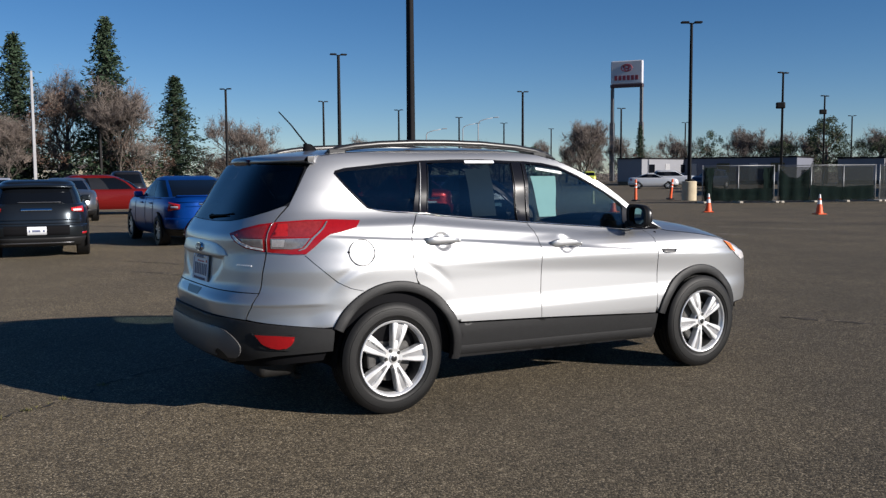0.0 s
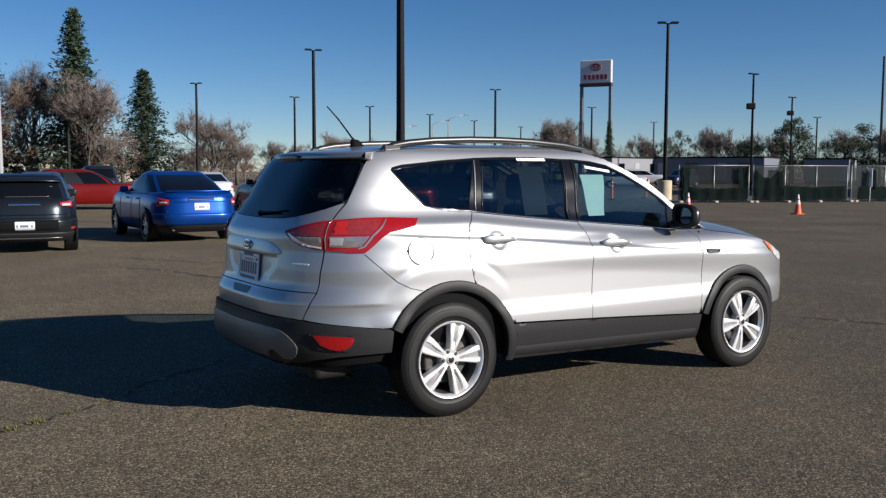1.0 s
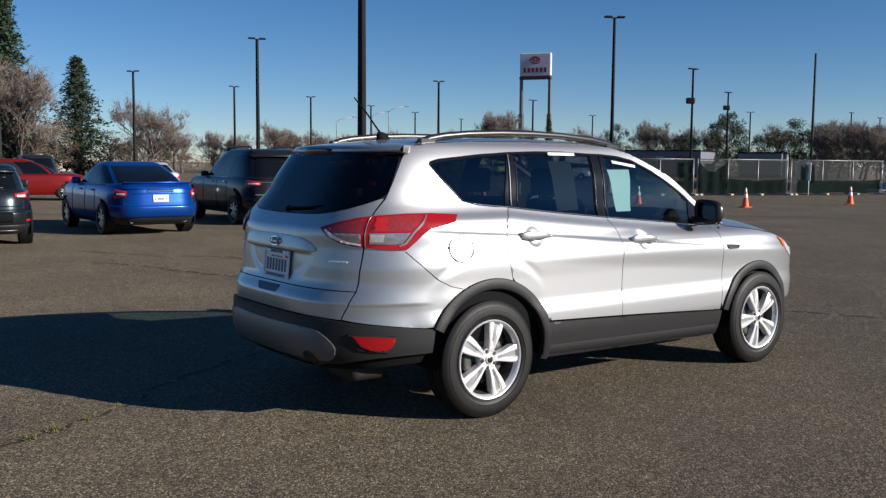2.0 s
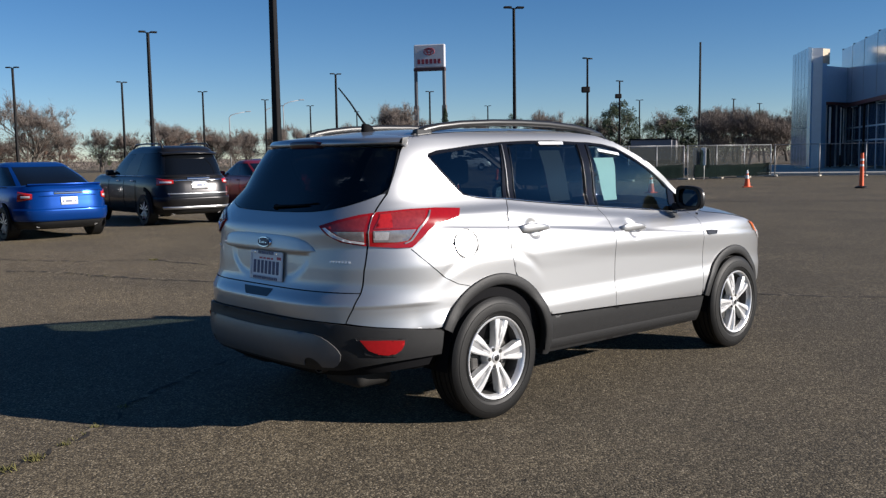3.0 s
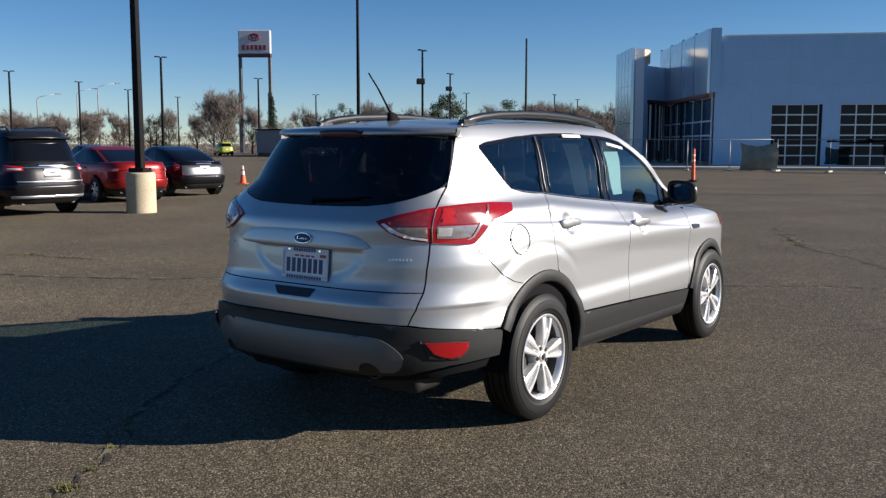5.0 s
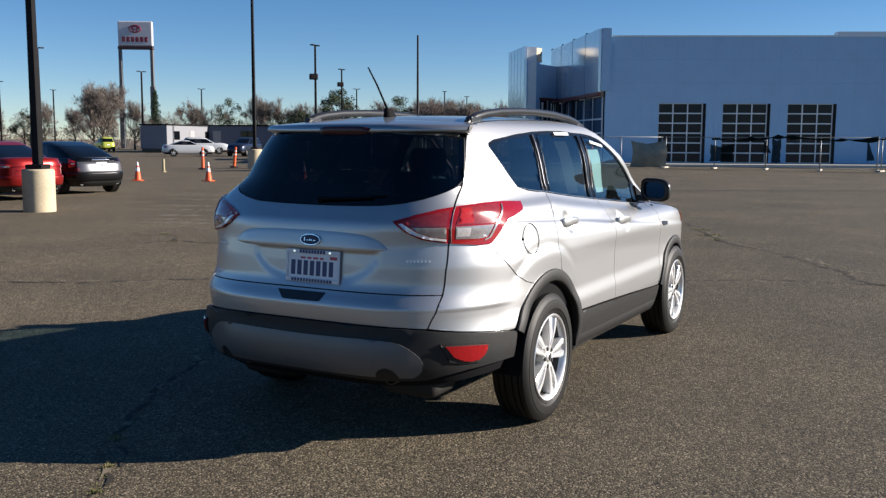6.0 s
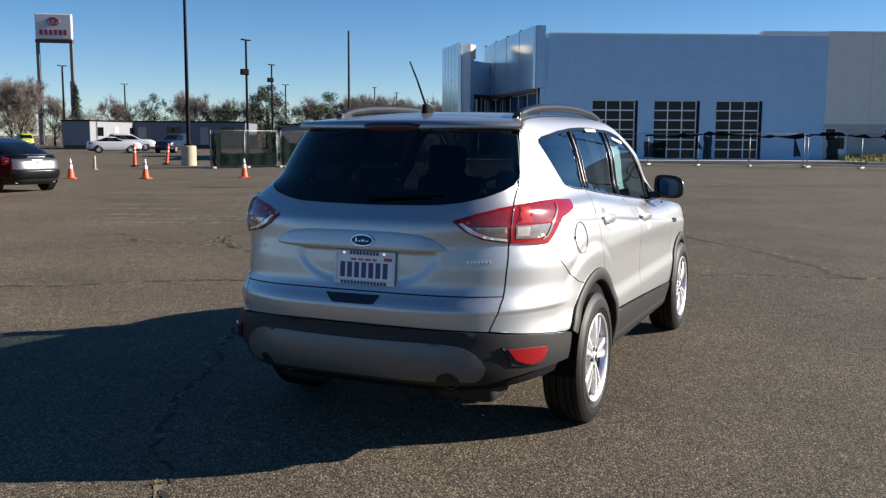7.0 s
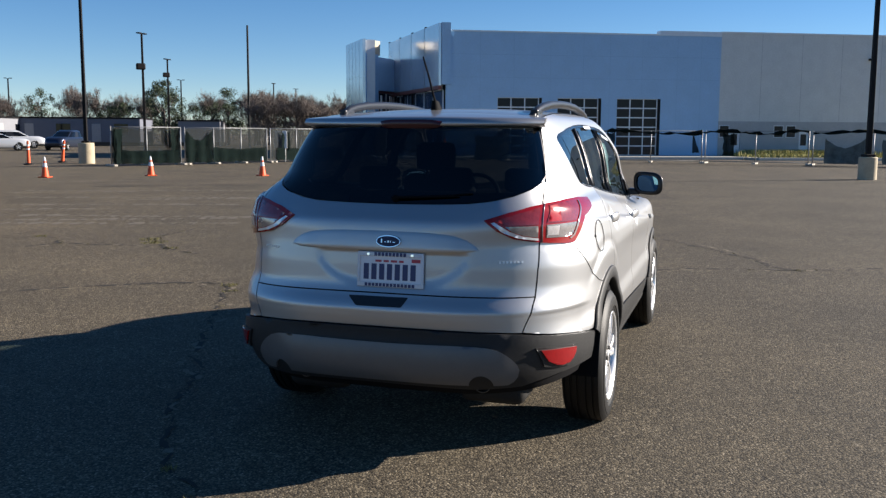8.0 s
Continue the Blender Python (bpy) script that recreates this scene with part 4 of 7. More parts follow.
bmesh.ops.scale(bm, vec=(1, 0.48, 1), verts=bm.verts)
badge_m = pose(-0.002, -0.9455, 1.031, 90 - 8, 0, 0)
badge = part("badge", bm, CHROME, car, "chrome-edged oval badge", badge_m)
bm = bmesh.new()
bmesh.ops.create_cone(bm, cap_ends=True, segments=40, radius1=0.0555, radius2=0.054, depth=0.012)
bmesh.ops.scale(bm, vec=(1, 0.44, 1), verts=bm.verts)
face = part("badge_face", bm, BADGE_BLUE, badge, "dark blue oval", pose(0, 0, 0.003))
bm = bmesh.new()
for x0, x1, y0, y1 in ((-0.034, -0.028, -0.009, 0.011), (-0.018, -0.008, -0.006, -0.001), (-0.002, 0.004, -0.007, 0.004), (0.010, 0.014, -0.007, 0.003), (0.022, 0.034, -0.006, -0.001)):
    box(bm, x0, x1, y0, y1, 0.006, 0.0105, 0.001, 1)
part("badge_mark", bm, CHROME, badge, "plain silver bars on the badge")

# number plate with its frame: plain bars instead of characters
PLATE_FRAME = mat("plate_frame_white", (0.62, 0.64, 0.68), 0.35, spread=0.05, scale=20)
plate_m = pose(0.006, -0.938, 0.898, 90 - 5, 0, 0)
bm = bmesh.new()
box(bm, -0.152, 0.152, -0.073, 0.073, -0.003, 0.003, 0.002, 1)
plate = part("number_plate", bm, PLATE_WHITE, car, "white plate with dark blue bars", plate_m)
bm = bmesh.new()
for x0, x1, y0, y1 in ((-0.160, 0.160, 0.060, 0.081), (-0.160, 0.160, -0.081, -0.060), (-0.160, -0.148, -0.06, 0.06), (0.148, 0.160, -0.06, 0.06)):
    box(bm, x0, x1, y0, y1, 0.001, 0.010, 0.002, 1)
part("plate_frame", bm, PLATE_FRAME, plate, "white plate frame with dark blue bars")
bars = [(-0.131 + k * 0.0378, -0.106 + k * 0.0378, -0.048, 0.026, 0.003) for k in range(7)]
bars += [(-0.078 + k * 0.0175, -0.065 + k * 0.0175, 0.062, 0.079, 0.0097) for k in range(9)]
bars += [(-0.122 + k * 0.0175, -0.109 + k * 0.0175, -0.079, -0.064, 0.0097) for k in range(14)]
for x0, x1, y0, y1, z0 in bars:
    bm = bmesh.new()
    box(bm, x0, x1, y0, y1, z0, z0 + 0.0014)
    part("plate_bar", bm, PLATE_BLUE, plate)
for x in (-0.108, 0.104):
    bm = bmesh.new()
    box(bm, x - 0.008, x + 0.008, 0.062, 0.078, 0.0095, 0.0125, 0.003, 2)
    part("plate_screw", bm, CHROME, plate)
bm = bmesh.new()
for x0, x1 in ((-0.075, -0.045), (-0.035, -0.01), (0.0, 0.03), (0.04, 0.062)):
    box(bm, x0, x1, 0.034, 0.044, 0.003, 0.004)
box(bm, 0.10, 0.142, 0.036, 0.052, 0.003, 0.0042)
part("plate_sticker", bm, mat("plate_red", (0.42, 0.05, 0.07), 0.5), plate, "red bars and sticker")

# latch recess, crease line, model badges
bm = bmesh.new()
out = [(-0.105, 0.774), (0.100, 0.776), (0.072, 0.732), (-0.072, 0.730)]
ring1 = [outer(s_of_x(x, z), z, 0.0015)[0] for x, z in rounded(dense(out, 0.02), 1)]
ring2 = [p + Vector((0, 0.03, 0)) for p in ring1]
ring2 = [Vector((p.x * 0.9, p.y, 0.754 + (p.z - 0.754) * 0.8)) for p in ring2]
ruled(bm, [ring1, ring2], closed=True)
bm.faces.new(list(bm.verts)[: len(ring1)])
part("latch_recess", bm, BLACK_TRIM, tailgate, "black latch recess")
bm = bmesh.new()
tube(bm, [outer(s_of_x(x, z), z, -0.0022)[0] for x, z in [(-0.64 + 1.28 * k / 40, 0.790 - 0.008 * (abs(-0.64 + 1.28 * k / 40) / 0.64) ** 2) for k in range(41)]], 0.0042, 6)
part("gate_seam", bm, SEAM_BLACK, tailgate)
for x0, x1, z in ((0.488, 0.592, 0.945), (-0.60, -0.50, 0.972)):
    bm = bmesh.new()
    n = 7 if x0 > 0 else 6
    for k in range(n):
        x = x0 + (x1 - x0) * (k + 0.5) / n
        p, nr = outer(s_of_x(x, z), z, 0.002)
        m4 = Matrix.Translation(p) @ nr.to_track_quat("Y", "Z").to_matrix().to_4x4()
        vs = box(bm, -0.0046, 0.0046, -0.003, 0.003, -0.005, 0.005)
        bmesh.ops.transform(bm, matrix=m4, verts=vs)
    part("model_badge", bm, ALLOY, tailgate, "small plain chrome bars")

# lamps
LAMP = [(0.423, 1.133, "x"), (0.52, 1.167, "x"), (0.60, 1.190, "x"), (0.66, 1.203, "x"), (-0.50, 1.213, "y"), (-0.34, 1.213, "y"), (-0.165, 1.203, "y"), (-0.205, 1.163, "y"), (-0.30, 1.142, "y"), (-0.375, 1.128, "y"), (-0.43, 1.095, "y"), (-0.475, 1.055, "y"), (-0.525, 1.014, "y"), (-0.60, 1.014, "y"), (0.69, 1.022, "x"), (0.61, 1.035, "x"), (0.545, 1.050, "x"), (0.475, 1.088, "x")]
lamp_loop = [X(a, z) if k == "x" else Y(a, z) for a, z, k in LAMP]


def toward(loop, centre, f):
    return [(centre[0] + (s - centre[0]) * f, centre[1] + (z - centre[1]) * f) for s, z in loop]


for side in (1, -1):
    lamp = panel("tail_light", lamp_loop, LENS_RED, car, off=0.009, flange=0.03, step=0.025, side=side, label="wrap-round red and clear tail light")
    inner_top = [X(0.468, 1.130), X(0.56, 1.163), X(0.637, 1.186), X(0.637, 1.112), X(0.515, 1.112)]
    panel("inner_red_lens", inner_top, LENS_DEEP, lamp, off=0.0115, flange=0.003, step=0.02, side=side, label="dark red inner lens")
    inner_low = [X(0.508, 1.106), X(0.56, 1.106), X(0.637, 1.106), X(0.637, 1.054), X(0.585, 1.064), X(0.54, 1.082)]
    panel("inner_clear_lens", inner_low, LENS_GREY, lamp, off=0.0115, flange=0.003, step=0.02, side=side, label="clear reversing lens")
    out_top = [X(0.668, 1.194), Y(-0.50, 1.203), Y(-0.405, 1.203), Y(-0.44, 1.160), Y(-0.495, 1.117), X(0.668, 1.117)]
    panel("outer_red_lens", out_top, LENS_DEEP, lamp, off=0.0115, flange=0.003, step=0.02, side=side, label="dark red outer lens")
    # brighter red than its lens: sunlight on the block, put into colour
    panel("bright_reflector", [X(0.672, 1.189), Y(-0.610, 1.193), Y(-0.618, 1.122), X(0.672, 1.122)], LENS_SUNLIT, lamp, off=0.0122, flange=0.002, step=0.02, side=side, label="red reflector block, sunlit brightness put into its colour")
    out_low = [X(0.668, 1.109), Y(-0.497, 1.109), Y(-0.545, 1.052), Y(-0.60, 1.046), X(0.668, 1.050)]
    panel("outer_clear_lens", out_low, LENS_GREY, lamp, off=0.0115, flange=0.003, step=0.02, side=side, label="clear indicator lens")
    # paler square: sparkle inside the clear lens, done as colour
    panel("bright_bulb_cup", [X(0.672, 1.103), Y(-0.635, 1.101), Y(-0.642, 1.060), X(0.672, 1.062)], LENS_SPARKLE, lamp, off=0.0122, flange=0.002, step=0.02, side=side, label="paler square, sparkle of the clear lens put into colour")
    swoosh = [X(0.452, 1.121), X(0.500, 1.081), X(0.562, 1.054), X(0.637, 1.039), X(0.637, 1.050), X(0.580, 1.062), X(0.528, 1.085), X(0.466, 1.124)]
    panel("lens_swoosh", swoosh, LENS_CLEAR, lamp, off=0.0135, flange=0.003, step=0.015, side=side, label="clear edge of the lamp")
    out_end = [Y(-0.565, 1.040), Y(-0.535, 1.052), Y(-0.485, 1.112), Y(-0.43, 1.157), Y(-0.385, 1.200), Y(-0.376, 1.200), Y(-0.420, 1.153), Y(-0.475, 1.106), Y(-0.525, 1.048), Y(-0.56, 1.034)]
    panel("lens_edge", out_end, LENS_GREY, lamp, off=0.0130, flange=0.003, step=0.012, side=side, label="clear edge of the lamp")
    bm = bmesh.new()
    tube(bm, [outer(s_of_x(0.6525, z) * side, z, 0.0105)[0] for z in (1.03, 1.06, 1.1, 1.14, 1.18, 1.200)], 0.0028, 6)
    part("lamp_joint", bm, LENS_GREY, lamp)
    # seam between bumper and quarter
    bm = bmesh.new()
    tube(bm, [flush(s_of_y(y, z) * side, z, 0.0012) for y, z in dense([(-0.53, 1.006), (-0.49, 0.965), (-0.42, 0.90), (-0.345, 0.838), (-0.27, 0.800), (-0.19, 0.781)], 0.02, False)], 0.0016, 6)
    part("bumper_seam", bm, SEAM_BLACK, car)

# lower bumper, skid plate, reflectors, tail pipes
clad_tail = [X(0, 0.634), X(0.2, 0.634), X(0.35, 0.632), X(0.5, 0.628), X(0.60, 0.620), X(0.65, 0.613), X(0.70, 0.605), Y(-0.74, clad_z(-0.74) - 0.005), Y(-0.66, 0.592), Y(-0.55, 0.580), Y(-0.385, 0.563), Y(-0.395, 0.43), Y(-0.55, 0.425), X(0.74, 0.415), X(0.66, 0.395), X(0.60, 0.375), X(0.4, 0.365), X(0.2, 0.37), X(0, 0.37)]
bumper = panel("rear_bumper", both([clad_tail[-1 - k] for k in range(len(clad_tail))]), CLAD, car, off=0.004, flange=0.03, pressed="lower", label="dark grey textured lower rear bumper")
skid = [X(0, 0.395), X(0.25, 0.395), X(0.375, 0.396)] + [X(0.435 - 0.052 * math.cos(math.pi * k / 10), 0.394 + 0.050 * math.sin(math.pi * k / 10)) for k in range(11)] + [X(0.545, 0.394), X(0.568, 0.408), X(0.585, 0.43), X(0.592, 0.462), X(0.582, 0.487), X(0.562, 0.512), X(0.538, 0.534), X(0.505, 0.555), X(0.465, 0.567), X(0.41, 0.573), X(0.30, 0.575), X(0, 0.570)]
panel("skid_plate", both(skid), SKID, bumper, pressed="lower", off=0.013, flange=0.02, step=0.03, label="lighter grey skid plate")
valance = [X(0, 0.30), X(0.4, 0.30), X(0.62, 0.315), Y(-0.6, 0.345), Y(-0.44, 0.36), Y(-0.41, 0.44), Y(-0.6, 0.44), X(0.66, 0.41), X(0.4, 0.40), X(0, 0.40)]
panel("valance", both(valance), SEAM_BLACK, bumper, off=-0.03, flange=0.02, label="black lower valance", pressed=False)
for side in (1, -1):
    refl = [X(0.672, 0.543), Y(-0.70, 0.538), Y(-0.618, 0.531), Y(-0.622, 0.505), Y(-0.636, 0.482), Y(-0.66, 0.464), Y(-0.70, 0.460), Y(-0.74, 0.466), X(0.698, 0.490)]
    panel("reflector", refl, LENS_RED, bumper, off=0.020, flange=0.014, step=0.012, pressed=False, side=side, label="red rear reflector")
    panel("reflector_frame", toward([X(0.660, 0.552), Y(-0.70, 0.544), Y(-0.605, 0.537), Y(-0.645, 0.449), Y(-0.73, 0.453), X(0.690, 0.464)], (s_of_y(-0.68, 0.495), 0.495), 1.04), CLAD, bumper, off=0.012, flange=0.012, step=0.012, pressed=False, side=side)
    bm = bmesh.new()
    turned(bm, [(0.036, 0.0), (0.040, 0.0), (0.040, 0.16), (0.034, 0.16), (0.033, 0.005)], 24, axis="Z", close=True)
    bmesh.ops.rotate(bm, matrix=Matrix.Rotation(radians(-90), 3, "X"), verts=bm.verts)
    bmesh.ops.translate(bm, vec=(side * 0.435, -0.915, 0.385), verts=bm.verts)
    part("tail_pipe", bm, mat("tail_pipe_steel", (0.07, 0.065, 0.06), 0.4, metal=0.8), car, "round steel tail pipe", smooth=True, angle=40)

# silencers and axle under the tail
GRIME = mat("grimy_steel", (0.014, 0.013, 0.012), 0.7, metal=0.4, spread=0.4, scale=12)
for x0, x1 in ((0.28, 0.60), (-0.60, -0.28)):
    bm = bmesh.new()
    box(bm, x0, x1, -0.78, -0.52, 0.25, 0.385, 0.05, 4)
    tube(bm, [((x0 + x1) / 2, -0.55, 0.30), ((x0 + x1) / 2 * 0.6, -0.1, 0.27), (0.1 if x0 > 0 else -0.1, 0.6, 0.25)], 0.03, 10)
    part("silencer", bm, GRIME, car, "grimy steel silencer", smooth=True, angle=50)
bm = bmesh.new()
tube(bm, [(-0.76, 0.0, 0.34), (-0.5, -0.05, 0.27), (0.5, -0.05, 0.27), (0.74, 0.0, 0.34)], 0.035, 8)
part("axle_beam", bm, GRIME, car)
bm = bmesh.new()
box(bm, 0.36, 0.50, -0.50, -0.46, 0.20, 0.235, 0.01, 2)
part("tow_eye", bm, GRIME, car)

# inner body: dark tub, floor, seats, so that openings show a cabin
bm = bmesh.new()
n_s = 60
s_top = s_of_y(2.36, 1.0)
rows = []
for z, inset in ((0.30, 0.10), (0.33, 0.045), (0.60, 0.03), (0.90, 0.03), (1.03, 0.03)):
    rows.append([skin(-s_top + 2 * s_top * k / n_s, z) - skin_normal(-s_top + 2 * s_top * k / n_s, z) * inset for k in range(n_s + 1)])
ruled(bm, rows)
floor = [bm.verts.new(p + Vector((0, 0, 0.002))) for p in rows[0]]
bm.faces.new(floor)
nose = [Vector((x, y, 0.27)) for x, y in ((-0.6, 2.3), (0.6, 2.3), (0.6, 3.35), (-0.6, 3.35))]
for pts in (nose, [Vector((-0.8, 2.28, 0.3)), Vector((0.8, 2.28, 0.3)), Vector((0.8, 2.28, 1.05)), Vector((-0.8, 2.28, 1.05))]):
    bm.faces.new([bm.verts.new(p) for p in pts])
part("underbody", bm, SEAM_BLACK, car, "black underbody and cabin tub")
for side in (1, -1):
    panel("inner_pillar", [X(0.648, 1.21), X(0.632, 1.32), X(0.605, 1.43), X(0.575, 1.53), X(0.56, 1.575)] + [Y(-0.30, 1.585), Y(-0.29, 1.50), Y(-0.2, 1.36), Y(-0.10, 1.268), Y(-0.10, 1.20)], SEAM_BLACK, car, off=-0.022, flange=0, side=side)
    panel("inner_front", [Y(2.24, 1.05), Y(2.40, 1.055), Y(2.6, 1.0), Y(3.0, 0.92), Y(3.3, 0.82), Y(3.44, 0.6), Y(3.44, 0.45), Y(3.16, 0.44)] + [Y(*p) for p in arch(1, 12, 160, 16, 0.004)] + [Y(2.24, 0.44)], SEAM_BLACK, car, off=-0.02, flange=0, side=side)

bm = bmesh.new()
for cx in (-0.37, 0.37):
    box(bm, cx - 0.25, cx + 0.25, 1.05, 1.55, 0.55, 0.75, 0.05, 3)
part("front_seat", bm, FABRIC, car, smooth=True)
for cx in (-0.37, 0.37):
    bm = bmesh.new()
    vs = box(bm, cx - 0.24, cx + 0.24, 0.94, 1.08, 0.70, 1.26, 0.05, 3)
    box(bm, cx - 0.13, cx + 0.13, 0.88, 0.97, 1.29, 1.47, 0.04, 3)
    tube(bm, [(cx - 0.06, 0.93, 1.2), (cx - 0.06, 0.925, 1.32)], 0.007, 6)
    tube(bm, [(cx + 0.06, 0.93, 1.2), (cx + 0.06, 0.925, 1.32)], 0.007, 6)
    part("seat_back", bm, FABRIC, car, smooth=True)
bm = bmesh.new()
box(bm, -0.62, 0.62, 0.02, 0.16, 0.60, 1.20, 0.05, 3)
for cx in (-0.42, 0.0, 0.42):
    box(bm, cx - 0.12, cx + 0.12, 0.0, 0.08, 1.21, 1.34, 0.035, 3)
part("rear_seat", bm, FABRIC, car, smooth=True)
bm = bmesh.new()
box(bm, -0.72, 0.72, 1.95, 2.30, 0.75, 1.06, 0.06, 3)
part("dashboard", bm, FABRIC, car, smooth=True)
bm = bmesh.new()
turned(bm, [(0.185 + 0.016 * math.cos(a), 0.016 * math.sin(a)) for a in (2 * math.pi * k / 10 for k in range(10))], 32, close=True)
part("steering_wheel", bm, FABRIC, car, "", pose(-0.37, 1.88, 1.05, 65, 0, 0), smooth=True)

# paper sheets inside the windows
for y0, y1, z0, z1, tone in ((1.235, 1.455, 1.19, 1.475, PAPER), (0.70, 0.90, 1.21, 1.53, PAPER)):
    bm = bmesh.new()
    rows = []
    for j in range(7):
        z = z0 + (z1 - z0) * j / 6
        rows.append([outer(s_of_y(y, z), z, -0.02)[0] for y in (y0 + 0.035 * (1 - j / 6) * (1 if y0 > 1 else 0), y1 - (0.035 if y0 > 1 else 0) * (1 - j / 6))])
    ruled(bm, rows)
    part("window_sheet", bm, tone, car, "pale green paper behind the glass")
for y0, y1, z in ((0.70, 0.94, 1.575), (1.28, 1.50, 1.528)):
    bm = bmesh.new()
    ruled(bm, [[outer(s_of_y(y, z + d - (0.03 * (y - 1.28) / 0.22 if y > 1.2 else 0)), z + d - (0.03 * (y - 1.28) / 0.22 if y > 1.2 else 0), 0.0035)[0] for y in np.linspace(y0, y1, 5)] for d in (-0.018, 0.0)])
    part("window_label", bm, PLATE_WHITE, car, "white strip at the window's top")

# windscreen and bonnet
bm = bmesh.new()
pillar = [(1.49, 1.580), (1.65, 1.512), (1.83, 1.428), (2.015, 1.322), (2.19, 1.203), (2.40, 1.066)]
rows = []
for y, z in pillar:
    x = side_width(y, z) - 0.012
    rows.append([Vector((x * u, y + 0.16 * (1 - u * u) * (0.5 + 0.5 * (y - 1.49) / 0.91), z + 0.022 * (1 - u * u))) for u in (-1 + k / 8 for k in range(17))])
ruled(bm, rows)
part("windscreen", bm, TINT_CLEAR, car, "clear windscreen")
bm = bmesh.new()
edge = [(2.36, 1.068), (2.42, 1.052), (2.6, 1.032), (2.75, 1.012), (2.9, 0.987), (3.05, 0.947), (3.2, 0.897), (3.32, 0.847), (3.42, 0.802), (3.5, 0.742)]
rows = []
for y, z in edge:
    x = skin(s_of_y(y, z), z).x
    rows.append([Vector((x * u, y + 0.14 * (1 - u * u) * (1 if y < 2.5 else 0.6), z + 0.088 * (1 - abs(u) ** 2.6) * smooth01((3.65 - y) / 0.7))) for u in (-1 + k / 10 for k in range(21))])
ruled(bm, rows)
part("bonnet", bm, PAINT, car)
bm = bmesh.new()
rows = []
for z in (0.74, 0.65, 0.55, 0.45, 0.35):
    rows.append([Vector((x, 3.50 + 0.10 * (1 - (x / 0.5) ** 2) * (1 if z < 0.7 else 0.7), z)) for x in (-0.5 + k / 10 for k in range(11))])
ruled(bm, rows, flip=False)
part("front_bumper", bm, CLAD, car)
for side in (1, -1):
    head = [Y(3.00, 0.945), Y(3.12, 0.90), Y(3.27, 0.845), Y(3.32, 0.80), Y(3.22, 0.79), Y(3.12, 0.84)]
    panel("headlight", head, LENS_CLEAR, car, off=0.006, flange=0.02, step=0.03, side=side, label="clear headlight")
    panel("side_marker", [Y(2.97, 0.952), Y(3.06, 0.925), Y(3.12, 0.86), Y(3.07, 0.875)], LENS_AMBER, car, off=0.010, flange=0.006, step=0.03, side=side, label="amber side marker")
    vent = [Y(2.275, 0.926), Y(2.33, 0.925), Y(2.43, 0.916), Y(2.405, 0.893), Y(2.30, 0.893), Y(2.275, 0.903)]
    panel("wing_vent", vent, BLACK_TRIM, car, off=0.006, flange=0.006, step=0.02, side=side, label="dark wing vent")

# roof rails
for side in (1, -1):
    bm = bmesh.new()
    rows = []
    path = [(-0.285, 1.618), (-0.25, 1.638), (-0.18, 1.660), (-0.08, 1.677), (0.1, 1.694), (0.37, 1.705), (0.63, 1.707), (0.9, 1.701), (1.19, 1.681), (1.36, 1.657), (1.48, 1.628), (1.55, 1.600)]
    for k, (y, z) in enumerate(path):
        x = 0.505 + 0.02 * math.sin(math.pi * k / (len(path) - 1))
        h = 0.032 if 0 < k < len(path) - 1 else 0.012
        ring = []
        for i in range(10):
            a = 2 * math.pi * i / 10
            ring.append(Vector((side * (x + 0.019 * math.cos(a)), y, z - 0.012 + h * 0.72 * math.sin(a))))
        rows.append(ring)
    ruled(bm, rows, closed=True, flip=side < 0)
    for y, z in ((-0.2, 1.63), (1.40, 1.62)):
        box(bm, side * 0.515 - 0.02, side * 0.515 + 0.02, y - 0.06, y + 0.06, z - 0.03, z + 0.02, 0.008, 2)
    part("roof_rail", bm, mat("roof_rail_grey", (0.014, 0.014, 0.015), 0.34), car, "dark grey roof rail")

# antenna
bm = bmesh.new()
rows = []
for k in range(7):
    t = k / 6
    hw = 0.028 * (1 - 0.55 * t)
    rows.append([Vector((hw * math.cos(a), -0.03 * t + (0.055 - 0.035 * t) * math.sin(a), 0.05 * math.sin(t * math.pi / 2))) for a in (2 * math.pi * i / 16 for i in range(16))])
ruled(bm, rows, closed=True)
bm.faces.new(list(bm.verts)[-16:])
antenna = part("antenna_base", bm, TRIM_MATT, car, "", pose(-0.03, -0.145, 1.650))
bm = bmesh.new()
tube(bm, [(0, -0.02, 0.04), (0, -0.045, 0.065), (0, -0.14, 0.178), (0, -0.225, 0.262)], [0.008, 0.006, 0.005, 0.004], 8)
part("antenna_rod", bm, TRIM_MATT, antenna)

# door handles and fuel flap
for side in (1, -1):
    for name, y, z in (("rear_door", 0.39, 1.058), ("front_door", 1.385, 0.992)):
        owner = [o for o in car.children if o.name.startswith(name) and "window" not in o.name][0 if side > 0 else 1]
        bm = bmesh.new()
        rows = []
        for i in range(13):
            t = -1 + i / 6
            yy = y + 0.135 * t
            zz = z - 0.004 * t
            p, n = outer(s_of_y(yy, zz) * side, zz, 0.0, False)
            lift = 0.027 * (1 - abs(t) ** 3.5) + 0.004
            hh = (0.025 - 0.009 * t) * (1 - 0.35 * abs(t) ** 3)
            rows.append([p + n * (lift + 0.008 * math.cos(a)) + Vector((0, 0, hh * math.sin(a))) for a in (2 * math.pi * j / 10 for j in range(10))])
        ruled(bm, rows, closed=True, flip=side > 0)
        bm.faces.new(list(bm.verts)[:10])
        bm.faces.new(list(bm.verts)[-10:])
        part("door_handle", bm, PAINT, owner, "silver pull handle")
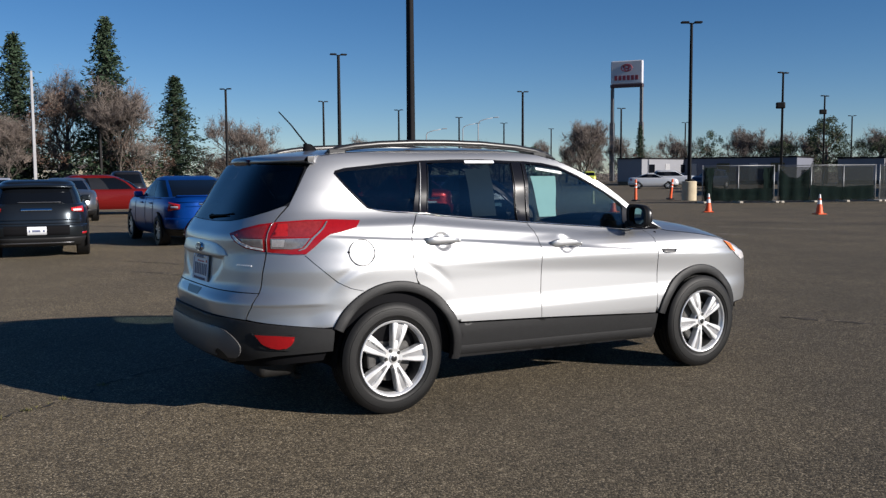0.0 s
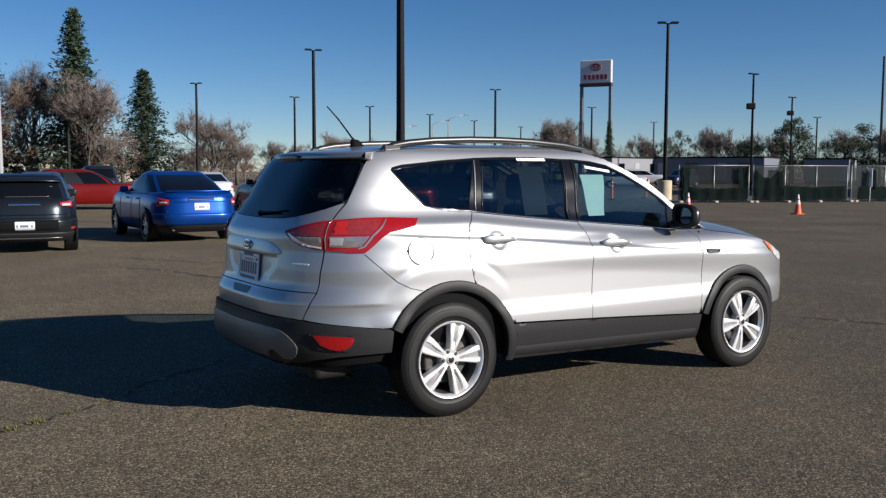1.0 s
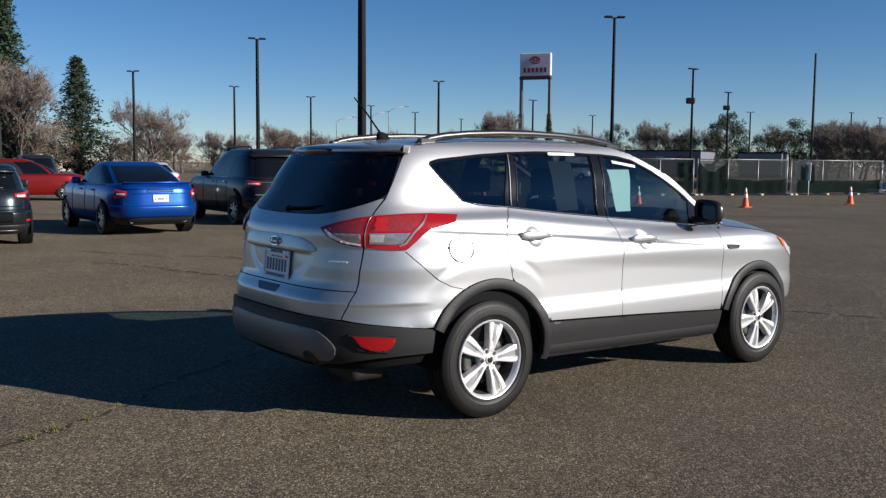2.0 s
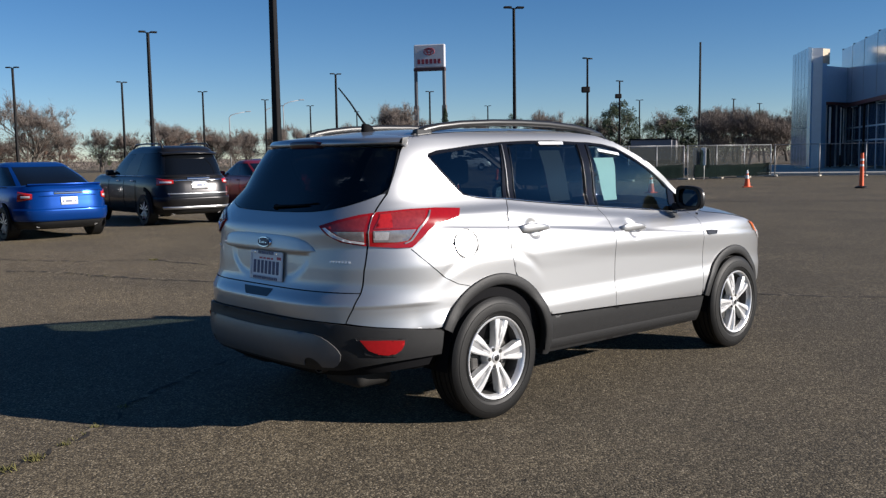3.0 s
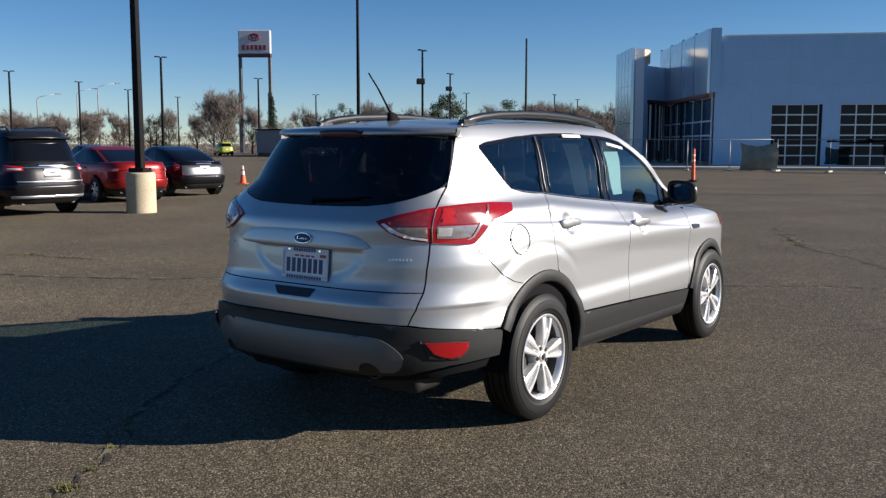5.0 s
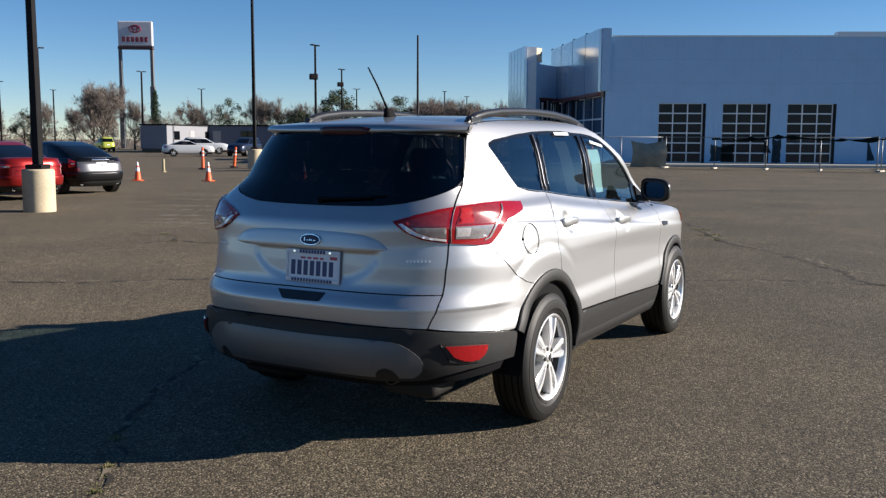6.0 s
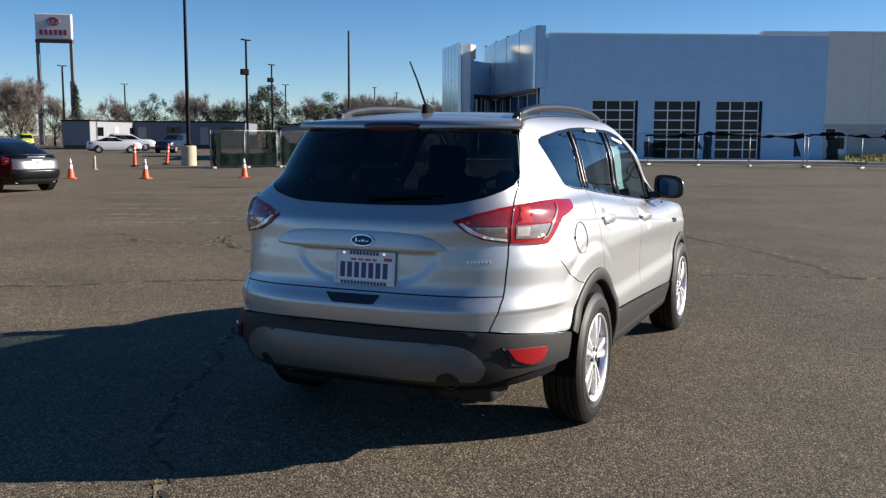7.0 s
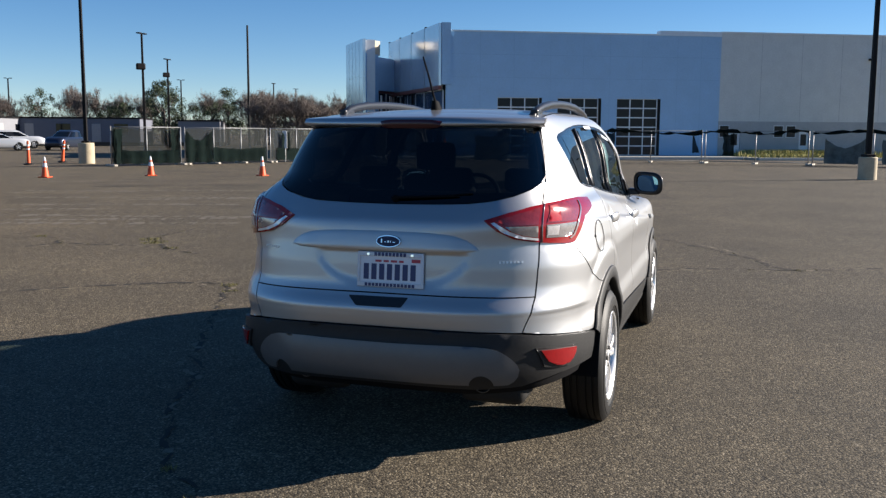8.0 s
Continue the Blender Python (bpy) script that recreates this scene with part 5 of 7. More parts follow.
flap = [Y(-0.188 + 0.083 * math.cos(a), 1.013 + 0.078 * math.sin(a)) for a in (2 * math.pi * k / 32 for k in range(32))]
bm = bmesh.new()
ring = [flush(s, z, 0.0034) for s, z in flap]
tube(bm, ring + [ring[0], ring[1]], 0.0022, 6, cap=False)
part("fuel_flap_seam", bm, ALLOY_DARK, car)
p, n = outer(*Y(-0.272, 1.018), 0.001)
bm = bmesh.new()
bmesh.ops.create_uvsphere(bm, u_segments=12, v_segments=8, radius=0.008)
part("fuel_flap_stop", bm, BLACK_TRIM, car, "", Matrix.Translation(p), smooth=True)

# door mirrors
for side in (1, -1):
    bm = bmesh.new()
    rows = []
    for k in range(9):
        t = k / 8
        a = t * math.pi / 2
        sx, sz = 0.125 * (1 - (t ** 3) * 0.85), 0.083 * (1 - (t ** 2.4) * 0.8)
        rows.append([Vector((side * (0.876 + sx * (abs(math.cos(b)) ** 0.6) * math.copysign(1, math.cos(b)) * (0.72 if math.cos(b) < 0 else 0.90)), 2.00 + 0.105 * math.sin(a), 1.175 + sz * (abs(math.sin(b)) ** 0.65) * math.copysign(1, math.sin(b)) - 0.012 * math.cos(b))) for b in (2 * math.pi * i / 28 for i in range(28))])
    ruled(bm, rows[:5], closed=True, flip=side < 0)
    mirror = part("door_mirror", bm, TRIM_MATT, car, "black door mirror with a silver cap")
    bm = bmesh.new()
    ruled(bm, rows[4:], closed=True, flip=side < 0)
    bm.faces.new(list(bm.verts)[-28:])
    part("mirror_cap", bm, PAINT, mirror, "silver mirror cap")
    bm = bmesh.new()
    loop = [Vector((side * (0.876 + 0.121 * (abs(math.cos(b)) ** 0.6) * math.copysign(1, math.cos(b)) * (0.72 if math.cos(b) < 0 else 0.92)), 2.001, 1.175 + 0.079 * (abs(math.sin(b)) ** 0.65) * math.copysign(1, math.sin(b)) - 0.012 * math.cos(b))) for b in (2 * math.pi * i / 28 for i in range(28))]
    inner = [Vector((side * 0.876 + (p.x - side * 0.876) * 0.78 - side * 0.006, 2.008, 1.175 + (p.z - 1.175) * 0.74)) for p in loop]
    ruled(bm, [[Vector((side * 0.876 + (p.x - side * 0.876) * 1.02, p.y + 0.05, 1.175 + (p.z - 1.175) * 1.04)) for p in loop], loop, inner], closed=True, flip=side > 0)
    part("mirror_surround", bm, BLACK_TRIM, mirror)
    bm = bmesh.new()
    vs = [bm.verts.new(p + Vector((0, 0.014 - 0.16 * (abs(p.x) - 0.876) + 0.04 * (p.z - 1.175), 0))) for p in inner]
    bm.faces.new(vs if side < 0 else vs[::-1])
    part("mirror_glass", bm, mat("mirror_glass", (0.50, 0.58, 0.68), 0.01, metal=1.0), mirror)
    bm = bmesh.new()
    box(bm, min(side * 0.74, side * 0.83), max(side * 0.74, side * 0.83), 2.02, 2.12, 1.085, 1.135, 0.012, 2)
    part("mirror_arm", bm, BLACK_TRIM, mirror)

# wheels
def build_wheel():
    w = new("wheel")
    bm = bmesh.new()
    prof = [(0.232, 0.080), (0.240, 0.094), (0.252, 0.101), (0.254, 0.0985), (0.268, 0.104), (0.270, 0.1075), (0.295, 0.108), (0.312, 0.105), (0.314, 0.1025), (0.327, 0.0995), (0.342, 0.088)]
    tread = []
    for x0 in (0.082, 0.049, 0.016):
        tread += [(0.349, x0), (0.350, x0 - 0.022), (0.341, x0 - 0.024), (0.341, x0 - 0.030)]
    tread = [(r, x) for r, x in tread if x > -0.012]
    half = prof + tread
    full = half + [(r, -x) for r, x in half[::-1]]
    turned(bm, full, 72, axis="X")
    part("tyre", bm, RUBBER, w, "black road tyre", smooth=True, angle=35)
    bm = bmesh.new()
    turned(bm, [(0.234, 0.086), (0.239, 0.098), (0.235, 0.102), (0.226, 0.098), (0.219, 0.080), (0.214, 0.066)], 64, axis="X")
    rim = part("rim", bm, ALLOY, w, "five-spoke alloy rim", smooth=True, angle=50)
    # barrel far darker than the lip: shade behind the spokes, put into colour
    bm = bmesh.new()
    turned(bm, [(0.214, 0.066), (0.200, 0.03), (0.196, -0.09)], 64, axis="X")
    part("rim_barrel", bm, ALLOY_DARK, rim, "rim barrel darkened for the shade behind the spokes", smooth=True)
    for k in range(5):
        bm = bmesh.new()
        rows = []
        for i in range(9):
            t = i / 8
            r = 0.040 + 0.184 * t
            hw = 0.021 + 0.022 * smooth01(t * 1.1) + 0.012 * t
            face = 0.085 + 0.004 * t + 0.006 * math.sin(math.pi * t)
            g = 0.016 * smooth01((t - 0.16) / 0.2) * (1 - 0.3 * t)
            row = []
            for f, dx in ((-1.06, -0.045), (-1.0, -0.004), (-0.86, 0.0), (-0.42, 0.0), (-0.30, -g), (0.30, -g), (0.42, 0.0), (0.86, 0.0), (1.0, -0.004), (1.06, -0.045)):
                row.append(Vector((face + dx, r, hw * f)))
            rows.append(row)
        ruled(bm, rows, flip=True)
        for i, f in enumerate(bm.faces):
            f.smooth = False
            # groove faces are a darker grey: their shade is put into colour
            f.material_index = 1 if i % 9 == 4 and i > 9 else 0
        bmesh.ops.rotate(bm, matrix=Matrix.Rotation(radians(72 * k), 3, "X"), verts=bm.verts)
        part("spoke", bm, [ALLOY, ALLOY_MID], w)
    bm = bmesh.new()
    turned(bm, [(0.0, 0.092), (0.024, 0.092), (0.028, 0.089), (0.028, 0.084)], 24, axis="X")
    turned(bm, [(0.028, 0.084), (0.060, 0.082), (0.066, 0.076), (0.066, 0.02)], 40, axis="X")
    part("hub", bm, ALLOY, w, smooth=True, angle=40)
    bm = bmesh.new()
    turned(bm, [(0.0, 0.0935), (0.019, 0.0935), (0.021, 0.092)], 24, axis="X")
    part("hub_cap", bm, BLACK_TRIM, w, "dark centre cap", smooth=True)
    for k in range(5):
        a = radians(72 * k + 36)
        bm = bmesh.new()
        turned(bm, [(0.0, 0.091), (0.009, 0.091), (0.0125, 0.086), (0.0125, 0.07)], 6, axis="X")
        bmesh.ops.translate(bm, vec=(0, 0.050 * math.cos(a), 0.050 * math.sin(a)), verts=bm.verts)
        part("wheel_nut", bm, ALLOY_DARK, w)
    bm = bmesh.new()
    turned(bm, [(0.07, 0.03), (0.15, 0.03), (0.15, 0.0), (0.07, 0.0)], 48, axis="X", close=True)
    part("brake_disc", bm, ALLOY_DARK, w, "grey brake disc")
    bm = bmesh.new()
    turned(bm, [(0.0, -0.02), (0.19, -0.02)], 32, axis="X")
    part("backing_plate", bm, SEAM_BLACK, w)
    bm = bmesh.new()
    box(bm, -0.02, 0.05, -0.165, -0.105, -0.05, 0.05, 0.012, 2)
    part("caliper", bm, ALLOY_DARK, w)
    return w


wheel = build_wheel()
wheel.parent = car
SPOKE = ((0.0, 4), (2.69, 40))
for side in (1, -1):
    for (y, turn) in SPOKE:
        m = Matrix.Translation((side * (0.795 if side > 0 else 0.87), y, 0.349)) @ (Matrix.Rotation(math.pi, 4, "Z") if side < 0 else Matrix.Identity(4)) @ Matrix.Rotation(radians(turn), 4, "X")
        if side > 0 and y == 0.0:
            wheel.matrix_basis = m
        else:
            copy_thing(wheel, m)

# ---- parked cars across the lot ----
class Shell:
    """A stack of rounded outlines: (height, half width, rear, front)."""

    def __init__(self, levels, n):
        self.levels, self.n = levels, n
        self.hw, self.y0, self.y1 = (smooth_table([(l[0], l[k]) for l in levels]) for k in (1, 2, 3))

    def at(self, z, deg, off=0.0):
        """deg: 0 at the middle of the tail, 90 on the right flank."""
        a = radians(deg - 90)
        c, s = math.cos(a), math.sin(a)
        hw, y0, y1, n = self.hw(z) + off, self.y0(z) - off, self.y1(z) + off, self.n
        return Vector((hw * math.copysign(abs(c) ** (2 / n), c), (y0 + y1) / 2 + (y1 - y0) / 2 * math.copysign(abs(s) ** (2 / n), s), z))

    def on_side(self, side, y, z, off=0.0):
        """A point on the flank at a given length along the car."""
        yc, hl = (self.y0(z) + self.y1(z)) / 2, (self.y1(z) - self.y0(z)) / 2
        k = min(1.0, abs(y - yc) / hl)
        return Vector((side * (self.hw(z) * (1 - k ** self.n) ** (1 / self.n) + off), y, z))

    def patch(self, name, d0, d1, z0, z1, material, parent, off=0.012, nu=10, nv=4, skew=0.0, label="", taper=1.0):
        bm = bmesh.new()
        rows = []
        for j in range(nv + 1):
            t = j / nv
            rows.append([self.at(z0 + (z1 - z0) * (0.5 + (t - 0.5) * (taper + (1 - taper) * i / nu)), d0 + (d1 - d0) * i / nu + skew * t, off) for i in range(nu + 1)])
        edge = [self.at(z0 + (z1 - z0) * (0.5 - 0.5 * (taper + (1 - taper) * i / nu)), d0 + (d1 - d0) * i / nu, 0.0) for i in range(nu + 1)]
        top = [self.at(z0 + (z1 - z0) * (0.5 + 0.5 * (taper + (1 - taper) * i / nu)), d0 + (d1 - d0) * i / nu + skew, 0.0) for i in range(nu + 1)]
        ruled(bm, [edge] + rows + [top], flip=d1 < d0)
        return part(name, bm, material, parent, label)


DULL_TAIL = mat("parked_tail_lens", (0.45, 0.015, 0.012), 0.15, coat=0.8)
PARK_PLATE = mat("parked_plate_blue", (0.16, 0.18, 0.27), 0.5)
# grey of bar and wiper, also used for sun glare on a tail
PARK_GREY = mat("parked_car_grey_panel", (0.17, 0.17, 0.18), 0.35, metal=0.7, spread=0.05, scale=60)
PARK_SILVER = mat("parked_car_bright_trim", (0.55, 0.55, 0.56), 0.3, metal=0.8, spread=0.05, scale=60)
DARK_PANE = mat("parked_car_glass", (0.004, 0.005, 0.007), 0.04, spec=0.28)


def road_wheel(parent, x, y, r, rim_color, flip):
    w = new("wheel")
    w.parent = parent
    w.matrix_basis = Matrix.Translation((x, y, r)) @ (Matrix.Rotation(math.pi, 4, "Z") if flip else Matrix.Identity(4))
    bm = bmesh.new()
    turned(bm, [(r * 0.66, 0.0), (r * 0.70, 0.025), (r * 0.92, 0.03), (r, 0.005), (r, -0.19), (r * 0.9, -0.21), (r * 0.5, -0.21)], 36, axis="X")
    part("tyre", bm, RUBBER, w, smooth=True, angle=40)
    bm = bmesh.new()
    turned(bm, [(r * 0.68, 0.018), (r * 0.64, 0.02), (r * 0.60, -0.05), (0.02, -0.06)], 30, axis="X")
    for f in bm.faces:
        f.material_index = 1
    for k in range(10):
        a = radians(72 * (k // 2) + 15 + (-12 if k % 2 else 12))
        vs = box(bm, -0.045, 0.012, 0.03, r * 0.65, -0.016, 0.016)
        bmesh.ops.rotate(bm, matrix=Matrix.Rotation(a, 3, "X"), verts=vs)
    part("rim", bm, [rim_color, SEAM_BLACK], w)
    return w


def parked_car(label, m, paint, lower, upper, wheelbase, rear_axle, hatch=False, n=3.6, wheel_r=0.33, lamp=(30, 47, 0.78, 0.93), plate=0.80, rails=False, lip=False, clad=False, sunlit_tail=False, sport=False, group="parked cars", fine=True):
    c = thing("parked_car", m, label, "car", group)
    low, up = Shell(lower, n + 1.2), Shell(upper, n + 0.8)
    n += 1.2
    bm = bmesh.new()
    zs = [lower[0][0] + (lower[-1][0] - lower[0][0]) * k / 16 for k in range(17)]
    rows = [[low.at(z, d) for d in range(0, 360, 5)] for z in zs]
    ruled(bm, rows, closed=True)
    top = rows[-1]
    deck = [Vector((p.x * 0.55, (p.y - 2.2) * 0.96 + 2.2, p.z + 0.035)) for p in top]
    g = ruled(bm, [top, deck], closed=True)
    bm.faces.new(g[1])
    bmesh.ops.remove_doubles(bm, verts=bm.verts, dist=0.0005)
    part("body", bm, paint, c)
    # cabin: panes between painted pillars, then the roof
    z0, z1 = upper[0][0], upper[-1][0]
    zt = upper[-3][0]
    for name, a, b in (("rear_window", -37, 37), ("side_window", 47, 88), ("side_window", 92, 130), ("windscreen", 142, 218), ("side_window", 230, 268), ("side_window", 272, 313)):
        bm = bmesh.new()
        ruled(bm, [[up.at(z0 + (zt - z0) * j / 5, a + (b - a) * i / 12) for i in range(13)] for j in range(6)])
        part(name, bm, DARK_PANE, c)
    for a, b in ((37, 47), (130, 142), (218, 230), (313, 323)):
        bm = bmesh.new()
        ruled(bm, [[up.at(z0 + (zt - z0) * j / 5, a + (b - a) * i / 4, 0.006) for i in range(5)] for j in range(6)])
        part("pillar", bm, paint, c)
    for a, b in ((88, 92), (268, 272)):
        bm = bmesh.new()
        ruled(bm, [[up.at(z0 + (zt - z0) * j / 5, a + (b - a) * i / 2, 0.002) for i in range(3)] for j in range(6)])
        part("door_post", bm, BLACK_TRIM, c)
    bm = bmesh.new()
    rows = []
    yr = up.y0(zt)
    if hatch:
        for dy, dz in ((0.30, 0.075), (0.05, 0.055), (-0.13, 0.015), (-0.15, -0.005), (-0.12, -0.02), (0.06, -0.015)):
            rows.append([Vector((x, yr + dy + 0.12 * (abs(x) / 0.6) ** 3, zt + dz - 0.02 * (abs(x) / 0.6) ** 2)) for x in (up.hw(zt) * 0.93 * (-1 + k / 8) for k in range(17))])
        ruled(bm, rows, flip=True)
        part("roof_spoiler", bm, paint, c)
    low.patch("bumper_skin", -56, 56, lower[0][0] + 0.16, lower[0][0] + 0.40, paint, c, 0.035, 28, 6)
    bm = bmesh.new()
    rows = [[up.at(zt + (z1 - zt) * j / 5, d, 0.008) for d in range(0, 360, 5)] for j in range(6)]
    g = ruled(bm, rows, closed=True)
    bm.faces.new(g[-1])
    part("roof", bm, paint, c)
    for s in (1, -1):
        a, b, za, zb = lamp
        lens = low.patch("tail_light", s * a, s * b, za, zb, DULL_TAIL, c, 0.015, label="red tail light", taper=0.5)
        if fine:
            mid = (za + zb) / 2
            low.patch("tail_lens", s * (a + 3) if s > 0 else -(b - 6), s * (b - 6) if s > 0 else -(a + 3), mid - 0.03, mid + 0.01, LENS_CLEAR, lens, 0.018, nv=2, label="clear strip of the lamp")
    half = math.degrees(math.asin(min(1, (0.155 / low.hw(plate)) ** (n / 2))))
    tag = low.patch("number_plate", -half, half, plate - 0.075, plate + 0.075, PLATE_WHITE, c, 0.042 if plate < 0.72 else 0.016, nv=2, label="pale plate with plain bars")
    if fine:
        for i in range(3):
            low.patch("plate_bar", -half * 0.68 + i * half * 0.5, -half * 0.42 + i * half * 0.5, plate - 0.022, plate + 0.018, PARK_PLATE, tag, 0.045 if plate < 0.72 else 0.019, nu=3, nv=1)
    low.patch("rear_bumper", -62, 62, lower[0][0], lower[0][0] + (0.30 if clad else 0.17), CLAD, c, 0.040 if sport else 0.010, 24, 5, label="black lower bumper")
    low.patch("front_bumper", 120, 240, lower[0][0], lower[0][0] + 0.2, CLAD, c, 0.010, 24, 3)
    if fine:
        for s in (1, -1):
            bm = bmesh.new()
            turned(bm, [(0.030, 0.0), (0.042, 0.0), (0.042, 0.1), (0.030, 0.1)], 16, close=True)
            bmesh.ops.rotate(bm, matrix=Matrix.Rotation(radians(-90), 3, "X"), verts=bm.verts)
            bmesh.ops.translate(bm, vec=(s * 0.55, low.at(0.3, 30).y - 0.05, 0.30), verts=bm.verts)
            part("tail_pipe", bm, CHROME, c)
        bm = bmesh.new()
        seam_z = lower[0][0] + (0.43 if sport else 0.36)
        tube(bm, [low.at(seam_z, d, 0.001) for d in range(-44, 45, 4)], 0.009 if sport else 0.005, 5)
        part("panel_seam", bm, SEAM_BLACK, c)
        mark = 0.88 if sport else plate + 0.13
        low.patch("badge", -3, 3, mark, mark + 0.05, CHROME, c, 0.014, 4, 2)
        if sport:
            # flat black patch stands for the shade in the plate's recess
            low.patch("plate_recess", -17, 17, plate - 0.09, plate + 0.085, SEAM_BLACK, c, 0.0365, 12, 3, label="flat dark patch for the shaded recess round the plate")
            low.patch("diffuser_bar", -26, 26, lower[0][0] + 0.045, lower[0][0] + 0.075, PARK_GREY, c, 0.044, 20, 2, label="grey bar along the lower bumper")
            for s in (1, -1):
                low.patch("reflector", s * 40 if s > 0 else -54, s * 54 if s > 0 else -40, 0.435, 0.475, DULL_TAIL, c, 0.040, 8, 2, label="red bumper reflector")
            bm = bmesh.new()
            tube(bm, [up.at(z0 + 0.05, d, 0.012) for d in range(-8, 15, 2)], 0.007, 5)
            part("wiper", bm, PARK_GREY, c)
        if not sport:
            low.patch("chrome_strip", -19 if clad else -15, 19 if clad else 15, plate + 0.095, plate + (0.125 if clad else 0.112), CHROME if clad else paint, c, 0.014, 10, 1)
        if sunlit_tail:
            # lighter patch: the sun's reflection off the dark tail, put into colour
            low.patch("tail_panel", -30, 30, plate - 0.24, plate + 0.09, PARK_GREY, c, 0.012, 20, 4, label="lighter lower tail, sun glare put into its colour")
        if clad:
            low.patch("plate_garnish", -half * 1.5, half * 1.5, plate - 0.10, plate + 0.085, PARK_SILVER, c, 0.0135, 10, 3, label="bright garnish round the plate")
            # silver strip: the highlight along the crease, put into colour
            low.patch("tailgate_crease", -30, 30, plate - 0.20, plate - 0.175, PARK_SILVER, c, 0.022, 20, 2, label="crease highlight drawn as a silver strip")
            low.patch("diffuser_bar", -40, 40, lower[0][0] + 0.13, lower[0][0] + 0.19, PARK_SILVER, c, 0.046, 24, 2, label="bright bar along the lower bumper")
        low.patch("tailgate_fold", -33, 33, plate + 0.19, plate + 0.205, paint, c, 0.020, 16, 2)
        for s in (1, -1):
            for y in (rear_axle + 0.42, rear_axle + 1.12, rear_axle + 2.08):
                bm = bmesh.new()
                tube(bm, [low.on_side(s, y, lower[0][0] + 0.16 + (lower[-1][0] - lower[0][0] - 0.18) * k / 6, 0.002) for k in range(7)], 0.005, 5)
                part("door_seam", bm, SEAM_BLACK, c)
            for y in (rear_axle + 0.60, rear_axle + 1.45):
                bm = bmesh.new()
                q = low.on_side(s, y, lower[-1][0] - 0.13, 0.012)
                box(bm, q.x - 0.014, q.x + 0.014, y - 0.09, y + 0.09, q.z - 0.018, q.z + 0.018, 0.008, 1)
                part("door_handle", bm, CHROME if clad else paint, c)
            bm = bmesh.new()
            tube(bm, [low.on_side(s, rear_axle - 0.1 + (wheelbase + 0.1) * k / 10, lower[-1][0] - 0.015, 0.006) for k in range(11)], 0.007, 5)
            part("belt_line", bm, CHROME if clad else BLACK_TRIM, c)
        for s in (1, -1):
            bm = bmesh.new()
            yy = upper[0][3] - 0.62
            box(bm, s * (lower[-1][1] + 0.03) - 0.10, s * (lower[-1][1] + 0.03) + 0.10, yy, yy + 0.12, upper[0][0] + 0.0, upper[0][0] + 0.14, 0.04, 2)
            part("door_mirror", bm, paint, c)
    if lip:
        bm = bmesh.new()
        rows = []
        for dy, dz in ((0.10, 0.0), (0.02, 0.05), (-0.02, 0.055), (0.0, 0.03), (0.08, 0.0)):
            rows.append([Vector((x, low.at(lower[-1][0], 0).y + 0.12 * (abs(x) / 0.7) ** 2 + dy, lower[-1][0] + dz)) for x in (-0.7 + 0.1 * k for k in range(15))])
        ruled(bm, rows)
        part("boot_spoiler", bm, paint, c)
    if rails:
        for s in (1, -1):
            bm = bmesh.new()
            x = up.hw(z1 - 0.02) * 0.98
            tube(bm, [(s * x, upper[-2][2] + 0.1, z1 - 0.05), (s * x, upper[-2][2] + 0.25, z1 + 0.045), (s * x, (upper[-2][2] + upper[-2][3]) / 2, z1 + 0.06), (s * x, upper[-2][3] - 0.3, z1 + 0.045), (s * x, upper[-2][3] - 0.15, z1 - 0.05)], 0.02, 6)
            part("roof_rail", bm, BLACK_TRIM, c)
    for s in (1, -1):
        for y in (rear_axle, rear_axle + wheelbase):
            bm = bmesh.new()
            mid = (low.y0(0.5) + low.y1(0.5)) / 2
            xs = low.hw(0.5) * (1 - min(1, abs((y - mid) / ((low.y1(0.5) - low.y0(0.5)) / 2)) ** n)) ** (1 / n) - 0.012
            # black disc on the flank stands for the shaded wheel opening
            turned(bm, [(0.0, 0.014), (wheel_r + 0.045, 0.014)], 32, axis="X")
            ring = 0.10 if clad else 0.012
            turned(bm, [(wheel_r + 0.04, 0.012), (wheel_r + 0.042, 0.020), (wheel_r + 0.04 + ring, 0.016), (wheel_r + 0.045 + ring, -0.004)], 32, axis="X")
            bmesh.ops.translate(bm, vec=(xs, y, wheel_r + 0.02), verts=bm.verts)
            bmesh.ops.delete(bm, geom=[v for v in bm.verts if v.co.z < lower[0][0] - 0.03 and abs(v.co.y - y) > 0.01], context="VERTS")
            if s < 0:
                bmesh.ops.scale(bm, vec=(-1, 1, 1), verts=bm.verts)
                bmesh.ops.reverse_faces(bm, faces=bm.faces)
            part("wheel_arch", bm, SEAM_BLACK, c)
            road_wheel(c, s * (xs + 0.004), y, wheel_r, ALLOY, s < 0)
    return c


SEDAN_LOW = [(0.22, 0.78, 0.22, 4.32), (0.34, 0.865, 0.06, 4.52), (0.55, 0.90, 0.0, 4.60), (0.78, 0.895, 0.02, 4.56), (0.94, 0.875, 0.04, 4.42), (1.04, 0.83, 0.09, 4.10)]
SEDAN_UP = [(1.02, 0.80, 0.45, 3.40), (1.20, 0.72, 0.98, 2.95), (1.37, 0.625, 1.52, 2.50), (1.43, 0.57, 1.72, 2.32), (1.465, 0.46, 1.88, 2.12)]
HATCH_LOW = [(0.22, 0.78, 0.20, 4.00), (0.34, 0.86, 0.05, 4.18), (0.55, 0.895, 0.0, 4.26), (0.80, 0.89, 0.03, 4.20), (0.95, 0.87, 0.09, 4.05), (1.00, 0.83, 0.14, 3.85)]
